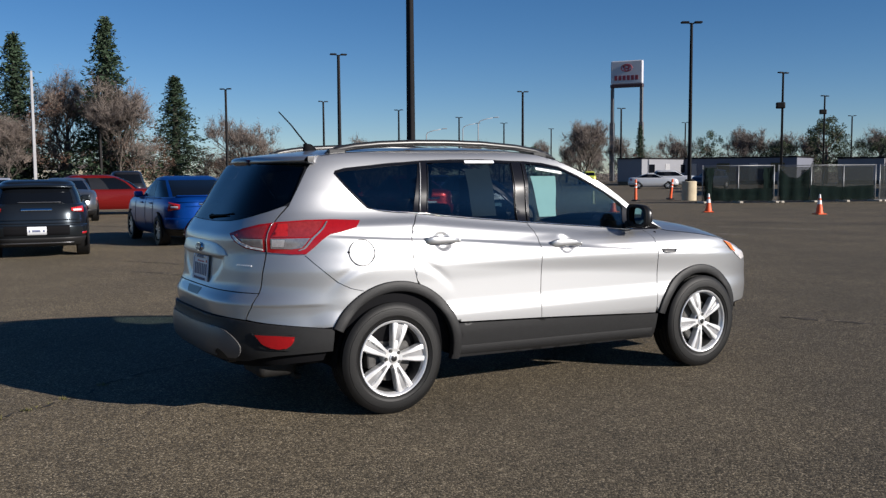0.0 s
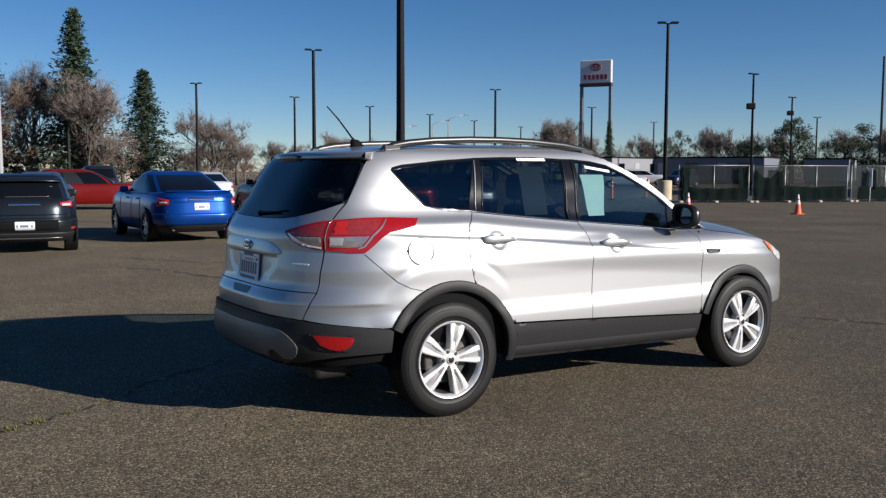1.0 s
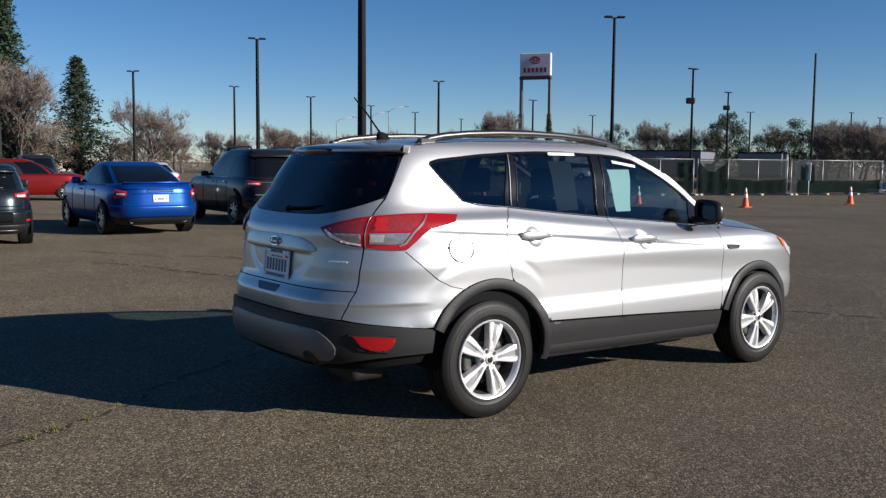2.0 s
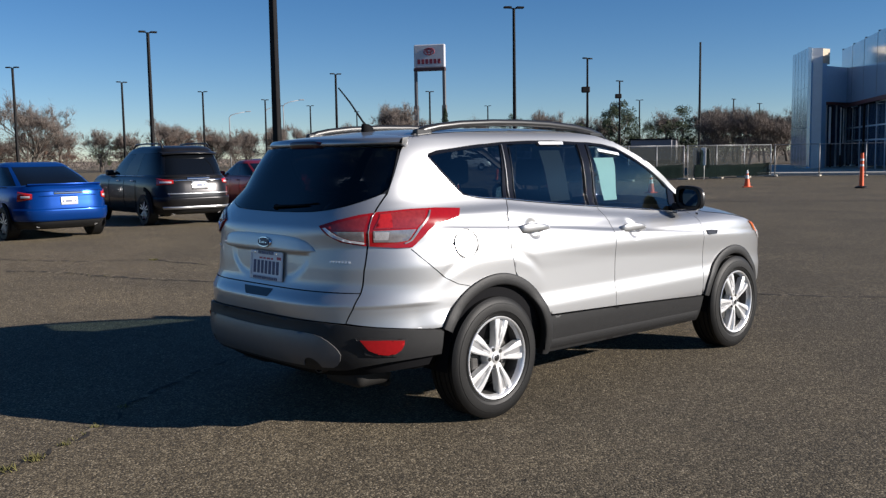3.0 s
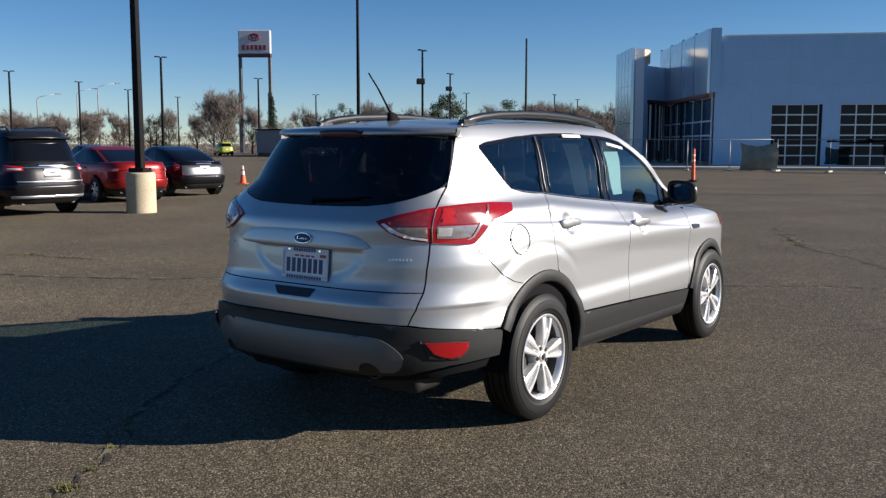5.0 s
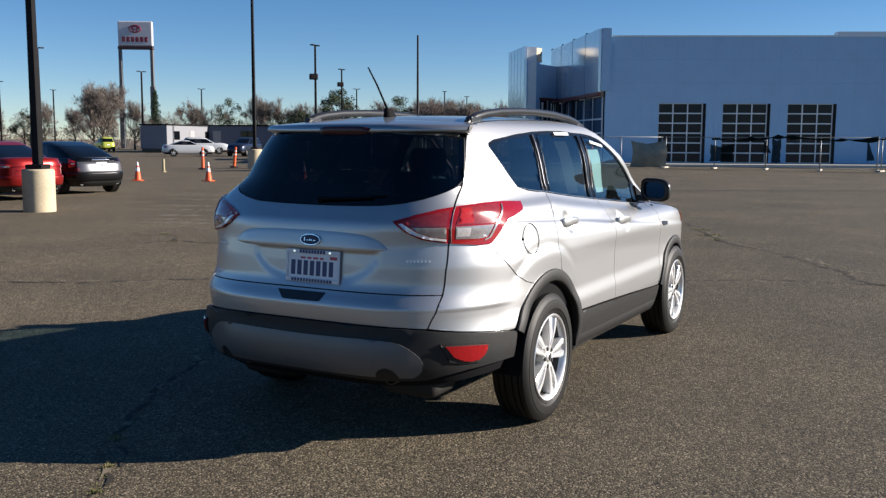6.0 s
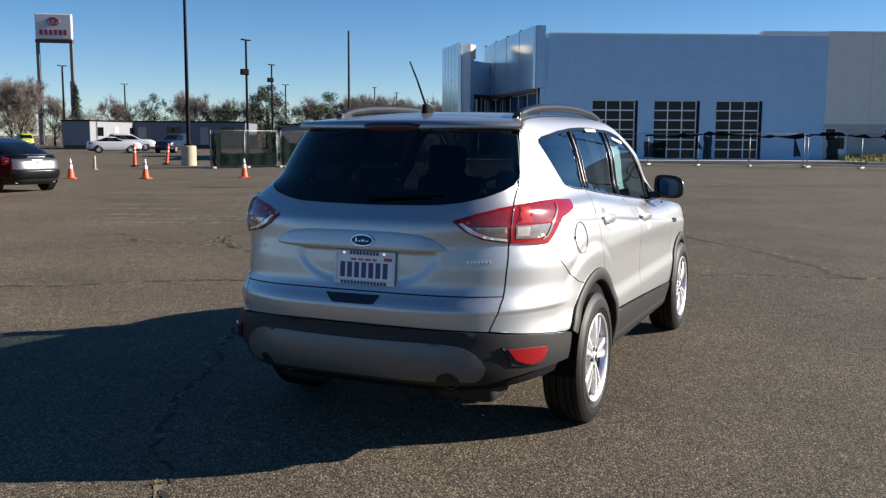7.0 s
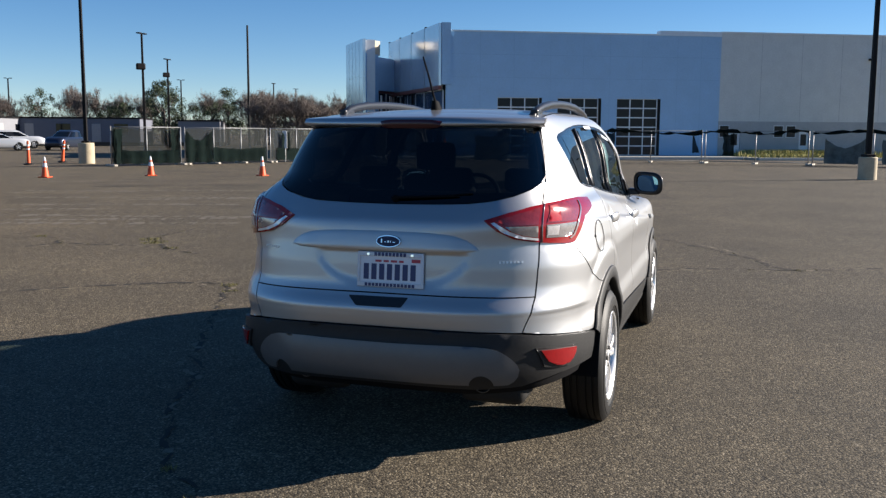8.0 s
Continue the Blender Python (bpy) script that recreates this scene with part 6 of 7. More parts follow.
HATCH_UP = [(0.985, 0.80, 0.16, 3.15), (1.15, 0.75, 0.27, 2.80), (1.33, 0.67, 0.42, 2.40), (1.41, 0.61, 0.52, 2.15), (1.45, 0.50, 0.72, 1.95)]
SUV_LOW = [(0.26, 0.82, 0.22, 4.70), (0.40, 0.92, 0.05, 4.92), (0.62, 0.955, 0.0, 5.00), (0.92, 0.95, 0.04, 4.92), (1.08, 0.92, 0.10, 4.70), (1.16, 0.87, 0.16, 4.45)]
SUV_UP = [(1.145, 0.86, 0.17, 3.70), (1.35, 0.80, 0.28, 3.25), (1.60, 0.72, 0.45, 2.75), (1.71, 0.66, 0.56, 2.50), (1.77, 0.54, 0.80, 2.25)]
FAST_UP = [(0.985, 0.78, 0.18, 3.60), (1.14, 0.73, 0.55, 3.10), (1.33, 0.64, 1.15, 2.60), (1.42, 0.58, 1.60, 2.35), (1.46, 0.48, 1.85, 2.15)]


def paint(name, color, metal=0.3):
    return mat(name, color, 0.28, metal=min(0.9, metal + 0.25), spread=0.03, scale=200, coat=0.35, spec=0.3)


HEAD = 171 - 90
parked_car("dark grey hatchback parked with its tail to the lane", pose(-12.2, -0.49, 0, 0, 0, HEAD), paint("dark_grey_paint", (0.030, 0.036, 0.042), 0.5), HATCH_LOW, HATCH_UP, 2.63, 0.80, hatch=True, lamp=(22, 50, 0.84, 0.96), plate=0.52, sport=True)
parked_car("bright blue saloon parked with its tail to the lane", pose(-13.3, 3.09, 0, 0, 0, HEAD + 9), paint("bright_blue_paint", (0.004, 0.048, 0.25), 0.3), [(z, a * 1.05, b, e) for z, a, b, e in SEDAN_LOW], [(z + 0.04 * (z > 1.1), a * 1.05, b, e) for z, a, b, e in SEDAN_UP], 2.65, 0.95, lamp=(25, 49, 0.76, 0.95), plate=0.76, lip=True)
parked_car("large dark grey crossover with roof rails, parked", pose(-14.6, 6.58, 0, 0, 0, HEAD + 6), paint("graphite_paint", (0.022, 0.021, 0.022), 0.3), SUV_LOW, [(z + 0.06 * (z > 1.2), a, b, e) for z, a, b, e in SUV_UP], 2.89, 1.05, hatch=True, wheel_r=0.37, lamp=(19, 50, 0.93, 1.09), plate=0.93, rails=True, clad=True)
parked_car("red saloon parked behind a lamp post", pose(-16.85, 10.5, 0, 0, 0, HEAD), paint("bright_red_paint", (0.30, 0.016, 0.014), 0.35), SEDAN_LOW, SEDAN_UP, 2.7, 1.0, lamp=(24, 46, 0.80, 0.92), plate=0.66)
parked_car("dark grey fastback hatchback with sun glare coloured into its tail, parked", pose(-17.85, 13.35, 0, 0, 0, HEAD), paint("mid_grey_paint", (0.018, 0.018, 0.020), 0.5), HATCH_LOW, FAST_UP, 2.6, 0.85, lamp=(34, 50, 0.74, 0.98), plate=0.82, sunlit_tail=True)
# cars farther off
parked_car("red crossover parked across the lane, seen from its side", pose(-32.6, 2.6, 0, 0, 0, -10), paint("dark_red_paint", (0.24, 0.014, 0.012), 0.35), HATCH_LOW, [(z + 0.12 * (z > 1), a, b, c2) for z, a, b, c2 in HATCH_UP], 2.63, 0.8, hatch=True, fine=False)
parked_car("silver-grey saloon facing the lane", pose(-30.6, 2.6, 0, 0, 0, -95), paint("silver_grey_paint", (0.25, 0.26, 0.27), 0.6), SEDAN_LOW, SEDAN_UP, 2.65, 0.95, fine=False)
parked_car("white saloon parked in a farther row", pose(-31.5, 9.6, 0, 0, 0, HEAD), paint("white_paint", (0.55, 0.56, 0.58), 0.0), SEDAN_LOW, SEDAN_UP, 2.65, 0.95, fine=False)
parked_car("white saloon parked by the site cabins", pose(-59.2, 56.2, 0, 0, 0, -43), paint("white_paint", (0.55, 0.56, 0.58), 0.0), SEDAN_LOW, SEDAN_UP, 2.65, 0.95, fine=False)
parked_car("white estate parked by the site cabins", pose(-66.8, 66.2, 0, 0, 0, -43), paint("white_paint", (0.55, 0.56, 0.58), 0.0), SUV_LOW, SUV_UP, 2.85, 1.0, wheel_r=0.37, fine=False)
parked_car("yellow-green crossover in the far row", pose(-88.8, 76.3, 0, 0, 0, 60), paint("lime_paint", (0.50, 0.55, 0.08), 0.1), SUV_LOW, SUV_UP, 2.85, 1.0, wheel_r=0.37, fine=False)
parked_car("dark blue pick-up sized vehicle by the cabins", pose(-55.8, 65.0, 0, 0, 0, 197), paint("dark_blue_paint", (0.03, 0.04, 0.07), 0.3), SUV_LOW, SUV_UP, 3.0, 1.0, wheel_r=0.39, fine=False)
far_tones = [((0.03, 0.03, 0.035), "black"), ((0.72, 0.73, 0.75), "white"), ((0.25, 0.03, 0.03), "red"), ((0.05, 0.08, 0.2), "blue"), ((0.72, 0.73, 0.75), "white")]
far_spots = [(-40.5, 7.0), (-43, 13.5), (-41, 19.0), (-39.0, 24.5), (-45, 1.5)]
for (tone, word), (x, y) in zip(far_tones, far_spots):
    parked_car(f"{word} car parked in a farther row of the lot", pose(x, y, 0, 0, 0, HEAD), paint(word.replace(" ", "_") + "_paint", tone, 0.3), SUV_LOW if word in ("black", "silver") else SEDAN_LOW, SUV_UP if word in ("black", "silver") else SEDAN_UP, 2.75, 0.95, wheel_r=0.35, fine=False)

# ---- things on the lot ----
GALV = mat("galvanised_steel", (0.26, 0.265, 0.27), 0.5, metal=0.6, spread=0.12, scale=8)
CONE_ORANGE = mat("cone_orange", (0.72, 0.10, 0.02), 0.55, spread=0.10, scale=12)
CONE_WHITE = mat("cone_white", (0.70, 0.70, 0.70), 0.5, spread=0.06, scale=12)
SCREEN = mat("dark_green_screen", (0.005, 0.010, 0.009), 0.95, spread=0.25, scale=1.2, spec=0.05)
LAMP_GREY = mat("lamp_grey", (0.30, 0.30, 0.31), 0.5, spread=0.1, scale=5)


SCREEN.node_tree.nodes["Principled BSDF"].inputs["Alpha"].default_value = 0.92
VEIL = mat("thin_knit_screen", (0.007, 0.011, 0.011), 0.95, spread=0.3, scale=2, spec=0.05)
VEIL.node_tree.nodes["Principled BSDF"].inputs["Alpha"].default_value = 0.74
TARP = mat("grey_green_tarpaulin", (0.10, 0.11, 0.10), 0.7, spread=0.5, scale=2.5)


def light_pole(m, height, label, base=None, heads=2, tone=STEEL_DARK, girth=0.10, turn=0.0):
    p = thing("light_pole", m, label, "light pole", "lot lamps")
    z0 = 0.0
    if base:
        r, h = base
        bm = bmesh.new()
        turned(bm, [(r, 0.0), (r, h - 0.03), (r - 0.03, h), (0.0, h)], 40)
        part("concrete_base", bm, CREAM, p, "round cream concrete base", smooth=True, angle=40)
        bm = bmesh.new()
        box(bm, -0.19, 0.19, -0.19, 0.19, h, h + 0.10, 0.02, 1)
        part("base_plate", bm, STEEL_DARK, p)
        z0 = h
    bm = bmesh.new()
    g0, g1 = girth, girth * 0.72
    lo = [bm.verts.new((sx * g0, sy * g0, z0)) for sx, sy in ((-1, -1), (1, -1), (1, 1), (-1, 1))]
    hi = [bm.verts.new((sx * g1, sy * g1, height)) for sx, sy in ((-1, -1), (1, -1), (1, 1), (-1, 1))]
    for k in range(4):
        bm.faces.new((lo[k], lo[(k + 1) % 4], hi[(k + 1) % 4], hi[k]))
    bm.faces.new(hi)
    bmesh.ops.bevel(bm, geom=[e for e in bm.edges if abs(e.verts[0].co.z - e.verts[1].co.z) > 1], offset=0.02, segments=1, affect="EDGES")
    part("shaft", bm, tone, p)
    for k in range(heads):
        a = turn + math.pi * k
        bm = bmesh.new()
        tube(bm, [(0, 0, height - 0.06), (0.22 * math.cos(a), 0.22 * math.sin(a), height + 0.02)], 0.035, 6)
        arm = part("arm", bm, tone, p)
        bm = bmesh.new()
        vs = box(bm, 0.14, 0.56, -0.15, 0.15, height - 0.02, height + 0.08, 0.03, 1)
        bmesh.ops.rotate(bm, matrix=Matrix.Rotation(a, 3, "Z"), verts=bm.verts)
        part("lamp_head", bm, tone, p)
    return p


light_pole(pose(-14.02, 8.31, 0, 0, 0, 25), 9.4, "dark square lamp post on a round concrete base", (0.325, 0.90), girth=0.088)
light_pole(pose(6.1, 31.3, 0, 0, 0, 25), 9.4, "dark square lamp post on a pale concrete base", (0.32, 0.82), girth=0.09)
light_pole(pose(-29.7, 33.9, 0, 0, 0, 25), 9.4, "dark lamp post on a wide concrete base by the fence", (0.39, 1.04), girth=0.09, turn=0.6)
POLES = [(-70.0, 11.1), (-77.1, 23.5), (-86.5, 37.2), (-50.2, 22.7), (-94.6, 50.7), (-104.1, 65.3), (-67.2, 49.8), (-113.4, 79.3), (-125.1, 97.5), (-80.5, 74.2), (-100.3, 105.2), (-68.5, 126.8), (-72.9, 143.3), (-77.6, 115.0)]
for k, (x, y) in enumerate(POLES):
    light_pole(pose(x, y, 0, 0, 0, 20), 9.4, "tall dark lamp post with twin heads far across the lot", girth=0.11, turn=(1.0, 0.4, 1.3)[k % 3])
light_pole(pose(-69, 6.2, 0), 9.4, "pale grey post without lamps", heads=0, tone=LAMP_GREY, girth=0.12)
light_pole(pose(-52.1, 89.9, 0), 13.8, "tall thin dark mast", heads=0, girth=0.12)
for (x, y, h), lump in (((-44.0, 58.8, 9.4), 0.70), ((-57.1, 81.5, 9.4), 0.80)):
    p = light_pole(pose(x, y, 0, 0, 0, 40), h, "dark post with twin heads and a floodlight lower down", girth=0.11, turn=0.9)
    bm = bmesh.new()
    box(bm, -0.5, 0.2, -0.2, 0.2, h * lump, h * lump + 0.5, 0.08, 2)
    part("floodlight", bm, STEEL_DARK, p, m=pose(0, 0, 0, 0, 0, 10))
for x, y, h in ((-121.0, 79.4, 10.4), (-125.5, 72.2, 8.6), (-146, 92, 11.0)):
    p = thing("street_lamp", pose(x, y, 0, 0, 0, 60), "grey street lamp with a curved arm", "street lamp", "street lamps")
    bm = bmesh.new()
    tube(bm, [(0, 0, 0), (0, 0, h * 0.93), (0.25, 0, h * 0.97), (1.0, 0, h), (2.8, 0, h + 0.35)], [0.11, 0.08, 0.07, 0.06, 0.05], 8)
    part("post", bm, LAMP_GREY, p)
    bm = bmesh.new()
    box(bm, 2.6, 3.4, -0.15, 0.15, h + 0.28, h + 0.42, 0.04, 1)
    part("lamp_head", bm, LAMP_GREY, p)

# pylon sign on two legs
sign = thing("pylon_sign", Matrix.LocRotScale((-119.9, 110.5, 0), Euler((0, 0, radians(34))), (1.55, 1.5, 1.43)), "tall white and red pylon sign on two grey legs", "sign")
bm = bmesh.new()
box(bm, -1.86, 1.86, -0.30, 0.30, 12.15, 15.05, 0.12, 2)
part("sign_box", bm, mat("sign_white", (0.56, 0.55, 0.58), 0.4, spread=0.05, scale=1), sign, "white sign box")
SIGN_GREY = mat("sign_leg_grey", (0.11, 0.11, 0.115), 0.5, spread=0.1, scale=1)
SIGN_RED = mat("sign_red", (0.22, 0.022, 0.04), 0.45, spread=0.06, scale=2)
bm = bmesh.new()
box(bm, -1.9, 1.9, -0.34, 0.34, 11.75, 12.14, 0.04, 1)
part("sign_band", bm, mat("sign_band_dark", (0.045, 0.018, 0.022), 0.5), sign, "dark red lower band")
bm = bmesh.new()
for rx, rz in ((0.62, 0.43), (0.24, 0.40), (0.40, 0.17)):
    pts = [(rx * math.cos(a), -0.315, 14.15 + rz * math.sin(a) + (0.10 if rx == 0.40 else 0)) for a in (2 * math.pi * k / 32 for k in range(34))]
    tube(bm, pts, 0.055, 6, cap=False)
part("sign_emblem", bm, SIGN_RED, sign, "plain red ovals")
for k in range(6):
    bm = bmesh.new()
    x = -1.42 + k * 0.485
    box(bm, x, x + 0.36, -0.325, -0.295, 12.62, 13.22, 0.02, 1)
    part("sign_bar", bm, SIGN_RED, sign)
for s in (-1, 1):
    bm = bmesh.new()
    box(bm, s * 1.70 - 0.17, s * 1.70 + 0.17, -0.22, 0.22, 7.4, 11.74, 0.03, 1)
    box(bm, s * 1.70 - 0.26, s * 1.70 + 0.26, -0.28, 0.28, 0, 7.4, 0.04, 1)
    part("sign_leg", bm, SIGN_GREY, sign, "grey steel leg")


# traffic cones and delineator posts
def traffic_cone():
    c = thing("traffic_cone", pose(0, 0, 0), "orange and white traffic cone on the asphalt", "traffic cone", "traffic cones")
    bm = bmesh.new()
    box(bm, -0.18, 0.18, -0.18, 0.18, 0, 0.035, 0.015, 1)
    part("base", bm, CONE_ORANGE, c)

    def r(z):
        return 0.135 - 0.11 * z / 0.71

    for name, z0, z1, mm in (("cone_body", 0.035, 0.36, CONE_ORANGE), ("white_collar", 0.361, 0.50, CONE_WHITE), ("orange_band", 0.501, 0.57, CONE_ORANGE), ("white_tip", 0.571, 0.68, CONE_WHITE)):
        bm = bmesh.new()
        turned(bm, [(r(z0), z0), (r(z1), z1)], 24)
        if name == "white_tip":
            turned(bm, [(r(z1), z1), (0.02, 0.71), (0.0, 0.71)], 24)
        part(name, bm, mm, c, smooth=True, angle=40)
    return c


cone = traffic_cone()
cone.matrix_basis = Matrix.Translation((0, 0, 0)) @ pose(-21.1, 21.05, 0, 0, 0, 10)
for x, y, a in ((-23.4, 19.8, 30), (-18.65, 23.6, 50), (-15.0, 25.2, 75), (-14.5, 31.4, 40)):
    copy_thing(cone, pose(x, y, 0, 0, 0, a))


def delineator(m, h):
    d = thing("delineator_post", m, "orange plastic delineator post on a dark base", "delineator", "delineators")
    bm = bmesh.new()
    turned(bm, [(0.23, 0.0), (0.23, 0.05), (0.12, 0.09), (0.0, 0.09)], 24)
    part("rubber_base", bm, RUBBER, d)
    bm = bmesh.new()
    turned(bm, [(0.085, 0.09), (0.058, h * 0.95), (0.05, h), (0.0, h)], 20)
    part("post", bm, CONE_ORANGE, d, smooth=True, angle=50)
    for z in (0.62, 0.78):
        bm = bmesh.new()
        turned(bm, [(0.088 - 0.027 * z, h * z), (0.088 - 0.027 * z - 0.003, h * (z + 0.06))], 20)
        part("reflective_band", bm, CONE_WHITE, d, smooth=True)
    return d


delineator(pose(-10.2, 32.25, 0), 1.35)
delineator(pose(-30.7, 31.0, 0), 1.15)
delineator(pose(-31.7, 34.5, 0, 0, 8, 0), 1.15)


# short yellowed bollard at the lane's edge
bm = bmesh.new()
turned(bm, [(0.13, 0.0), (0.13, 0.03), (0.065, 0.05), (0.06, 0.58), (0.045, 0.62), (0.0, 0.63)], 20)
tagged(part("bollard", bm, mat("faded_yellow_plastic", (0.30, 0.25, 0.14), 0.6, spread=0.15, scale=10), m=pose(-29.4, 27.0, 0), smooth=True, angle=40), "short faded yellow bollard on the asphalt", "bollard")


# chain-link fences with torn screens
def wire_material():
    m = bpy.data.materials.new("chain_link")
    m.use_nodes = True
    nt = m.node_tree
    b = nt.nodes["Principled BSDF"]
    b.inputs["Base Color"].default_value = (0.16, 0.165, 0.17, 1)
    b.inputs["Metallic"].default_value = 0.5
    b.inputs["Roughness"].default_value = 0.5
    b.inputs["Alpha"].default_value = 0.07
    return m


WIRE = wire_material()


def fence_run(p0, p1, height, label, screens=(), post_step=3.2, stands=True, cloth=SCREEN, veil=None):
    d = Vector((p1[0] - p0[0], p1[1] - p0[1], 0))
    length = d.length
    fen = thing("chain_link_fence", Matrix.Translation((p0[0], p0[1], 0)) @ Matrix.Rotation(math.atan2(d.y, d.x), 4, "Z"), label, "fence", "site fences")
    n = max(1, round(length / post_step))
    for k in range(n + 1):
        bm = bmesh.new()
        x = length * k / n
        tube(bm, [(x, 0, 0), (x, 0, height)], 0.03, 8)
        part("post", bm, GALV, fen)
        if stands:
            bm = bmesh.new()
            box(bm, x - 0.09, x + 0.09, -0.45, 0.45, 0, 0.09, 0.02, 1)
            part("stand", bm, CONCRETE, fen)
    for z in (0.12, height - 0.03):
        bm = bmesh.new()
        tube(bm, [(0, 0, z), (length, 0, z)], 0.02, 6)
        part("rail", bm, GALV, fen)
    bm = bmesh.new()
    ruled(bm, [[Vector((length * k / n, 0, z)) for k in range(n + 1)] for z in (0.1, height - 0.05)])
    part("wire_mesh", bm, WIRE, fen, "see-through wire mesh")
    if veil:
        bm = bmesh.new()
        ruled(bm, [[Vector((veil[0] + (veil[1] - veil[0]) * k / 12, 0.03 + 0.02 * math.sin(k * 1.9 + j), 0.12 + (height - 0.22) * j / 4)) for k in range(13)] for j in range(5)])
        part("thin_screen", bm, VEIL, fen, "thin see-through dark screen")
    rng = random.Random(int(length * 10))
    for x0, x1, z0, z1, sag in screens:
        bm = bmesh.new()
        rows = []
        for j in range(7):
            t = j / 6
            row = []
            for i in range(17):
                x = x0 + (x1 - x0) * i / 16
                z = z0 + (z1 - z0) * t
                z -= sag * math.sin(math.pi * i / 16) * t
                row.append(Vector((x + 0.04 * rng.uniform(-1, 1), -0.06 - 0.05 * rng.random() - 0.05 * math.sin(9 * x), z + 0.05 * rng.uniform(-1, 1) * (1 if 0 < j < 6 else 0.6))))
            rows.append(row)
        ruled(bm, rows)
        part("screen", bm, cloth, fen, "privacy screen tied to the fence")
    return fen


fence_run((-26.0, 31.0), (-24.4, 34.2), 1.85, "chain-link fence with dark green screens", screens=((0.05, 0.55, 0.1, 1.75, 0.05), (0.5, 3.5, 0.1, 0.75, 0.06), (3.0, 3.5, 0.7, 1.8, 0.1)), post_step=1.8, veil=(0.05, 3.5))
fence_run((-24.3, 34.4), (-22.5, 39.4), 1.85, "chain-link fence with sagging dark screens", screens=((0.0, 1.6, 0.1, 1.7, 0.5), (1.6, 5.2, 0.1, 0.85, 0.08)), post_step=1.8, veil=(0.05, 5.2))
fence_run((-22.4, 39.6), (-21.0, 46.1), 1.85, "chain-link fence with torn dark screens", screens=((0.5, 6.4, 0.1, 0.8, 0.06), (0.8, 1.5, 0.6, 1.7, 0.2)), post_step=2.2, veil=(0.05, 4.2))
fence_run((-20.9, 46.4), (-11.9, 49.5), 1.85, "bare chain-link site fence", post_step=2.4)
fence_run((-11.7, 49.6), (-0.3, 49.6), 1.85, "chain-link site fence with rags of screen", screens=((2.6, 3.9, 0.45, 1.45, 0.15), (6.0, 6.5, 0.4, 1.75, 0.1)), post_step=2.85)
fence_run((-0.1, 49.5), (5.3, 48.4), 1.85, "chain-link site fence with rags of screen", screens=((1.0, 1.6, 0.45, 1.75, 0.15),), post_step=2.7)
fence_run((5.5, 48.3), (20.0, 45.0), 1.85, "chain-link site fence with bundled screens", screens=((0.6, 2.6, 0.1, 1.45, 0.5), (3.4, 6.9, 0.1, 1.4, 0.4)), post_step=2.9, cloth=TARP)
# screens rolled up along the top rail
for a, b, bulge in (((-9.0, 49.5), (-0.3, 49.5), 0.10), ((-0.3, 49.4), (5.3, 48.3), 0.08), ((5.5, 48.2), (14, 46.2), 0.07)):
    rng = random.Random(int(a[0] * 7))
    bm = bmesh.new()
    pts, rad = [], []
    for k in range(25):
        t = k / 24
        pts.append((a[0] + (b[0] - a[0]) * t, a[1] + (b[1] - a[1]) * t - 0.06, 1.74 + 0.07 * math.sin(t * 9 + a[0]) + rng.uniform(-0.04, 0.04)))
        rad.append(bulge * rng.choice((0.25, 0.4, 0.6, 1.0, 1.5)))
    tube(bm, pts, rad, 7)
    tagged(part("rolled_screen", bm, SCREEN), "dark screen rolled up along the fence top", "screen", "rolled screens")
for x, y, h in ((-0.9, 49.5, 1.15), (-6.2, 49.5, 0.8)):
    bm = bmesh.new()
    rng = random.Random(int(h * 100))
    rows = [[Vector((x + (0.08 + 0.4 * (1 - j / 5) * (i / 5)) * 1.0, y - 0.09 - 0.06 * math.sin(i * 2.1 + j), 1.75 - h * (1 - j / 5) + rng.uniform(-0.04, 0.04))) for i in range(6)] for j in range(6)]
    ruled(bm, rows)
    tagged(part("hanging_screen", bm, SCREEN), "rag of dark screen hanging from the fence", "screen", "hanging screens")
bm = bmesh.new()
box(bm, -0.35, 0.35, -0.03, 0.03, 0.75, 1.7, 0.01, 1)
tube(bm, [(-0.25, 0.05, 0), (-0.25, 0.05, 1.7)], 0.03, 6)
tube(bm, [(0.25, 0.05, 0), (0.25, 0.05, 1.7)], 0.03, 6)
tagged(part("notice_board", bm, CONE_WHITE, m=pose(-22.3, 40.6, 0, 0, 0, 30)), "blank white notice board by the fence", "sign")
# sagging tarpaulin on the workshop fence
bm = bmesh.new()
rng = random.Random(4)
rows = []
for j in range(9):
    t = j / 8
    rows.append([Vector((-13.6 + 1.9 * s + 0.15 * math.sin(3 * t), 48.75 + 0.6 * s - 0.25 * math.sin(math.pi * s) * math.sin(math.pi * t), 0.05 + 1.6 * t - 0.2 * t * math.sin(math.pi * s) + rng.uniform(-0.03, 0.03))) for s in (i / 12 for i in range(13))])
ruled(bm, rows)
tagged(part("tarpaulin", bm, mat("olive_tarpaulin", (0.26, 0.24, 0.185), 0.7, spread=0.3, scale=1.5)), "crumpled olive tarpaulin on the fence", "tarpaulin")


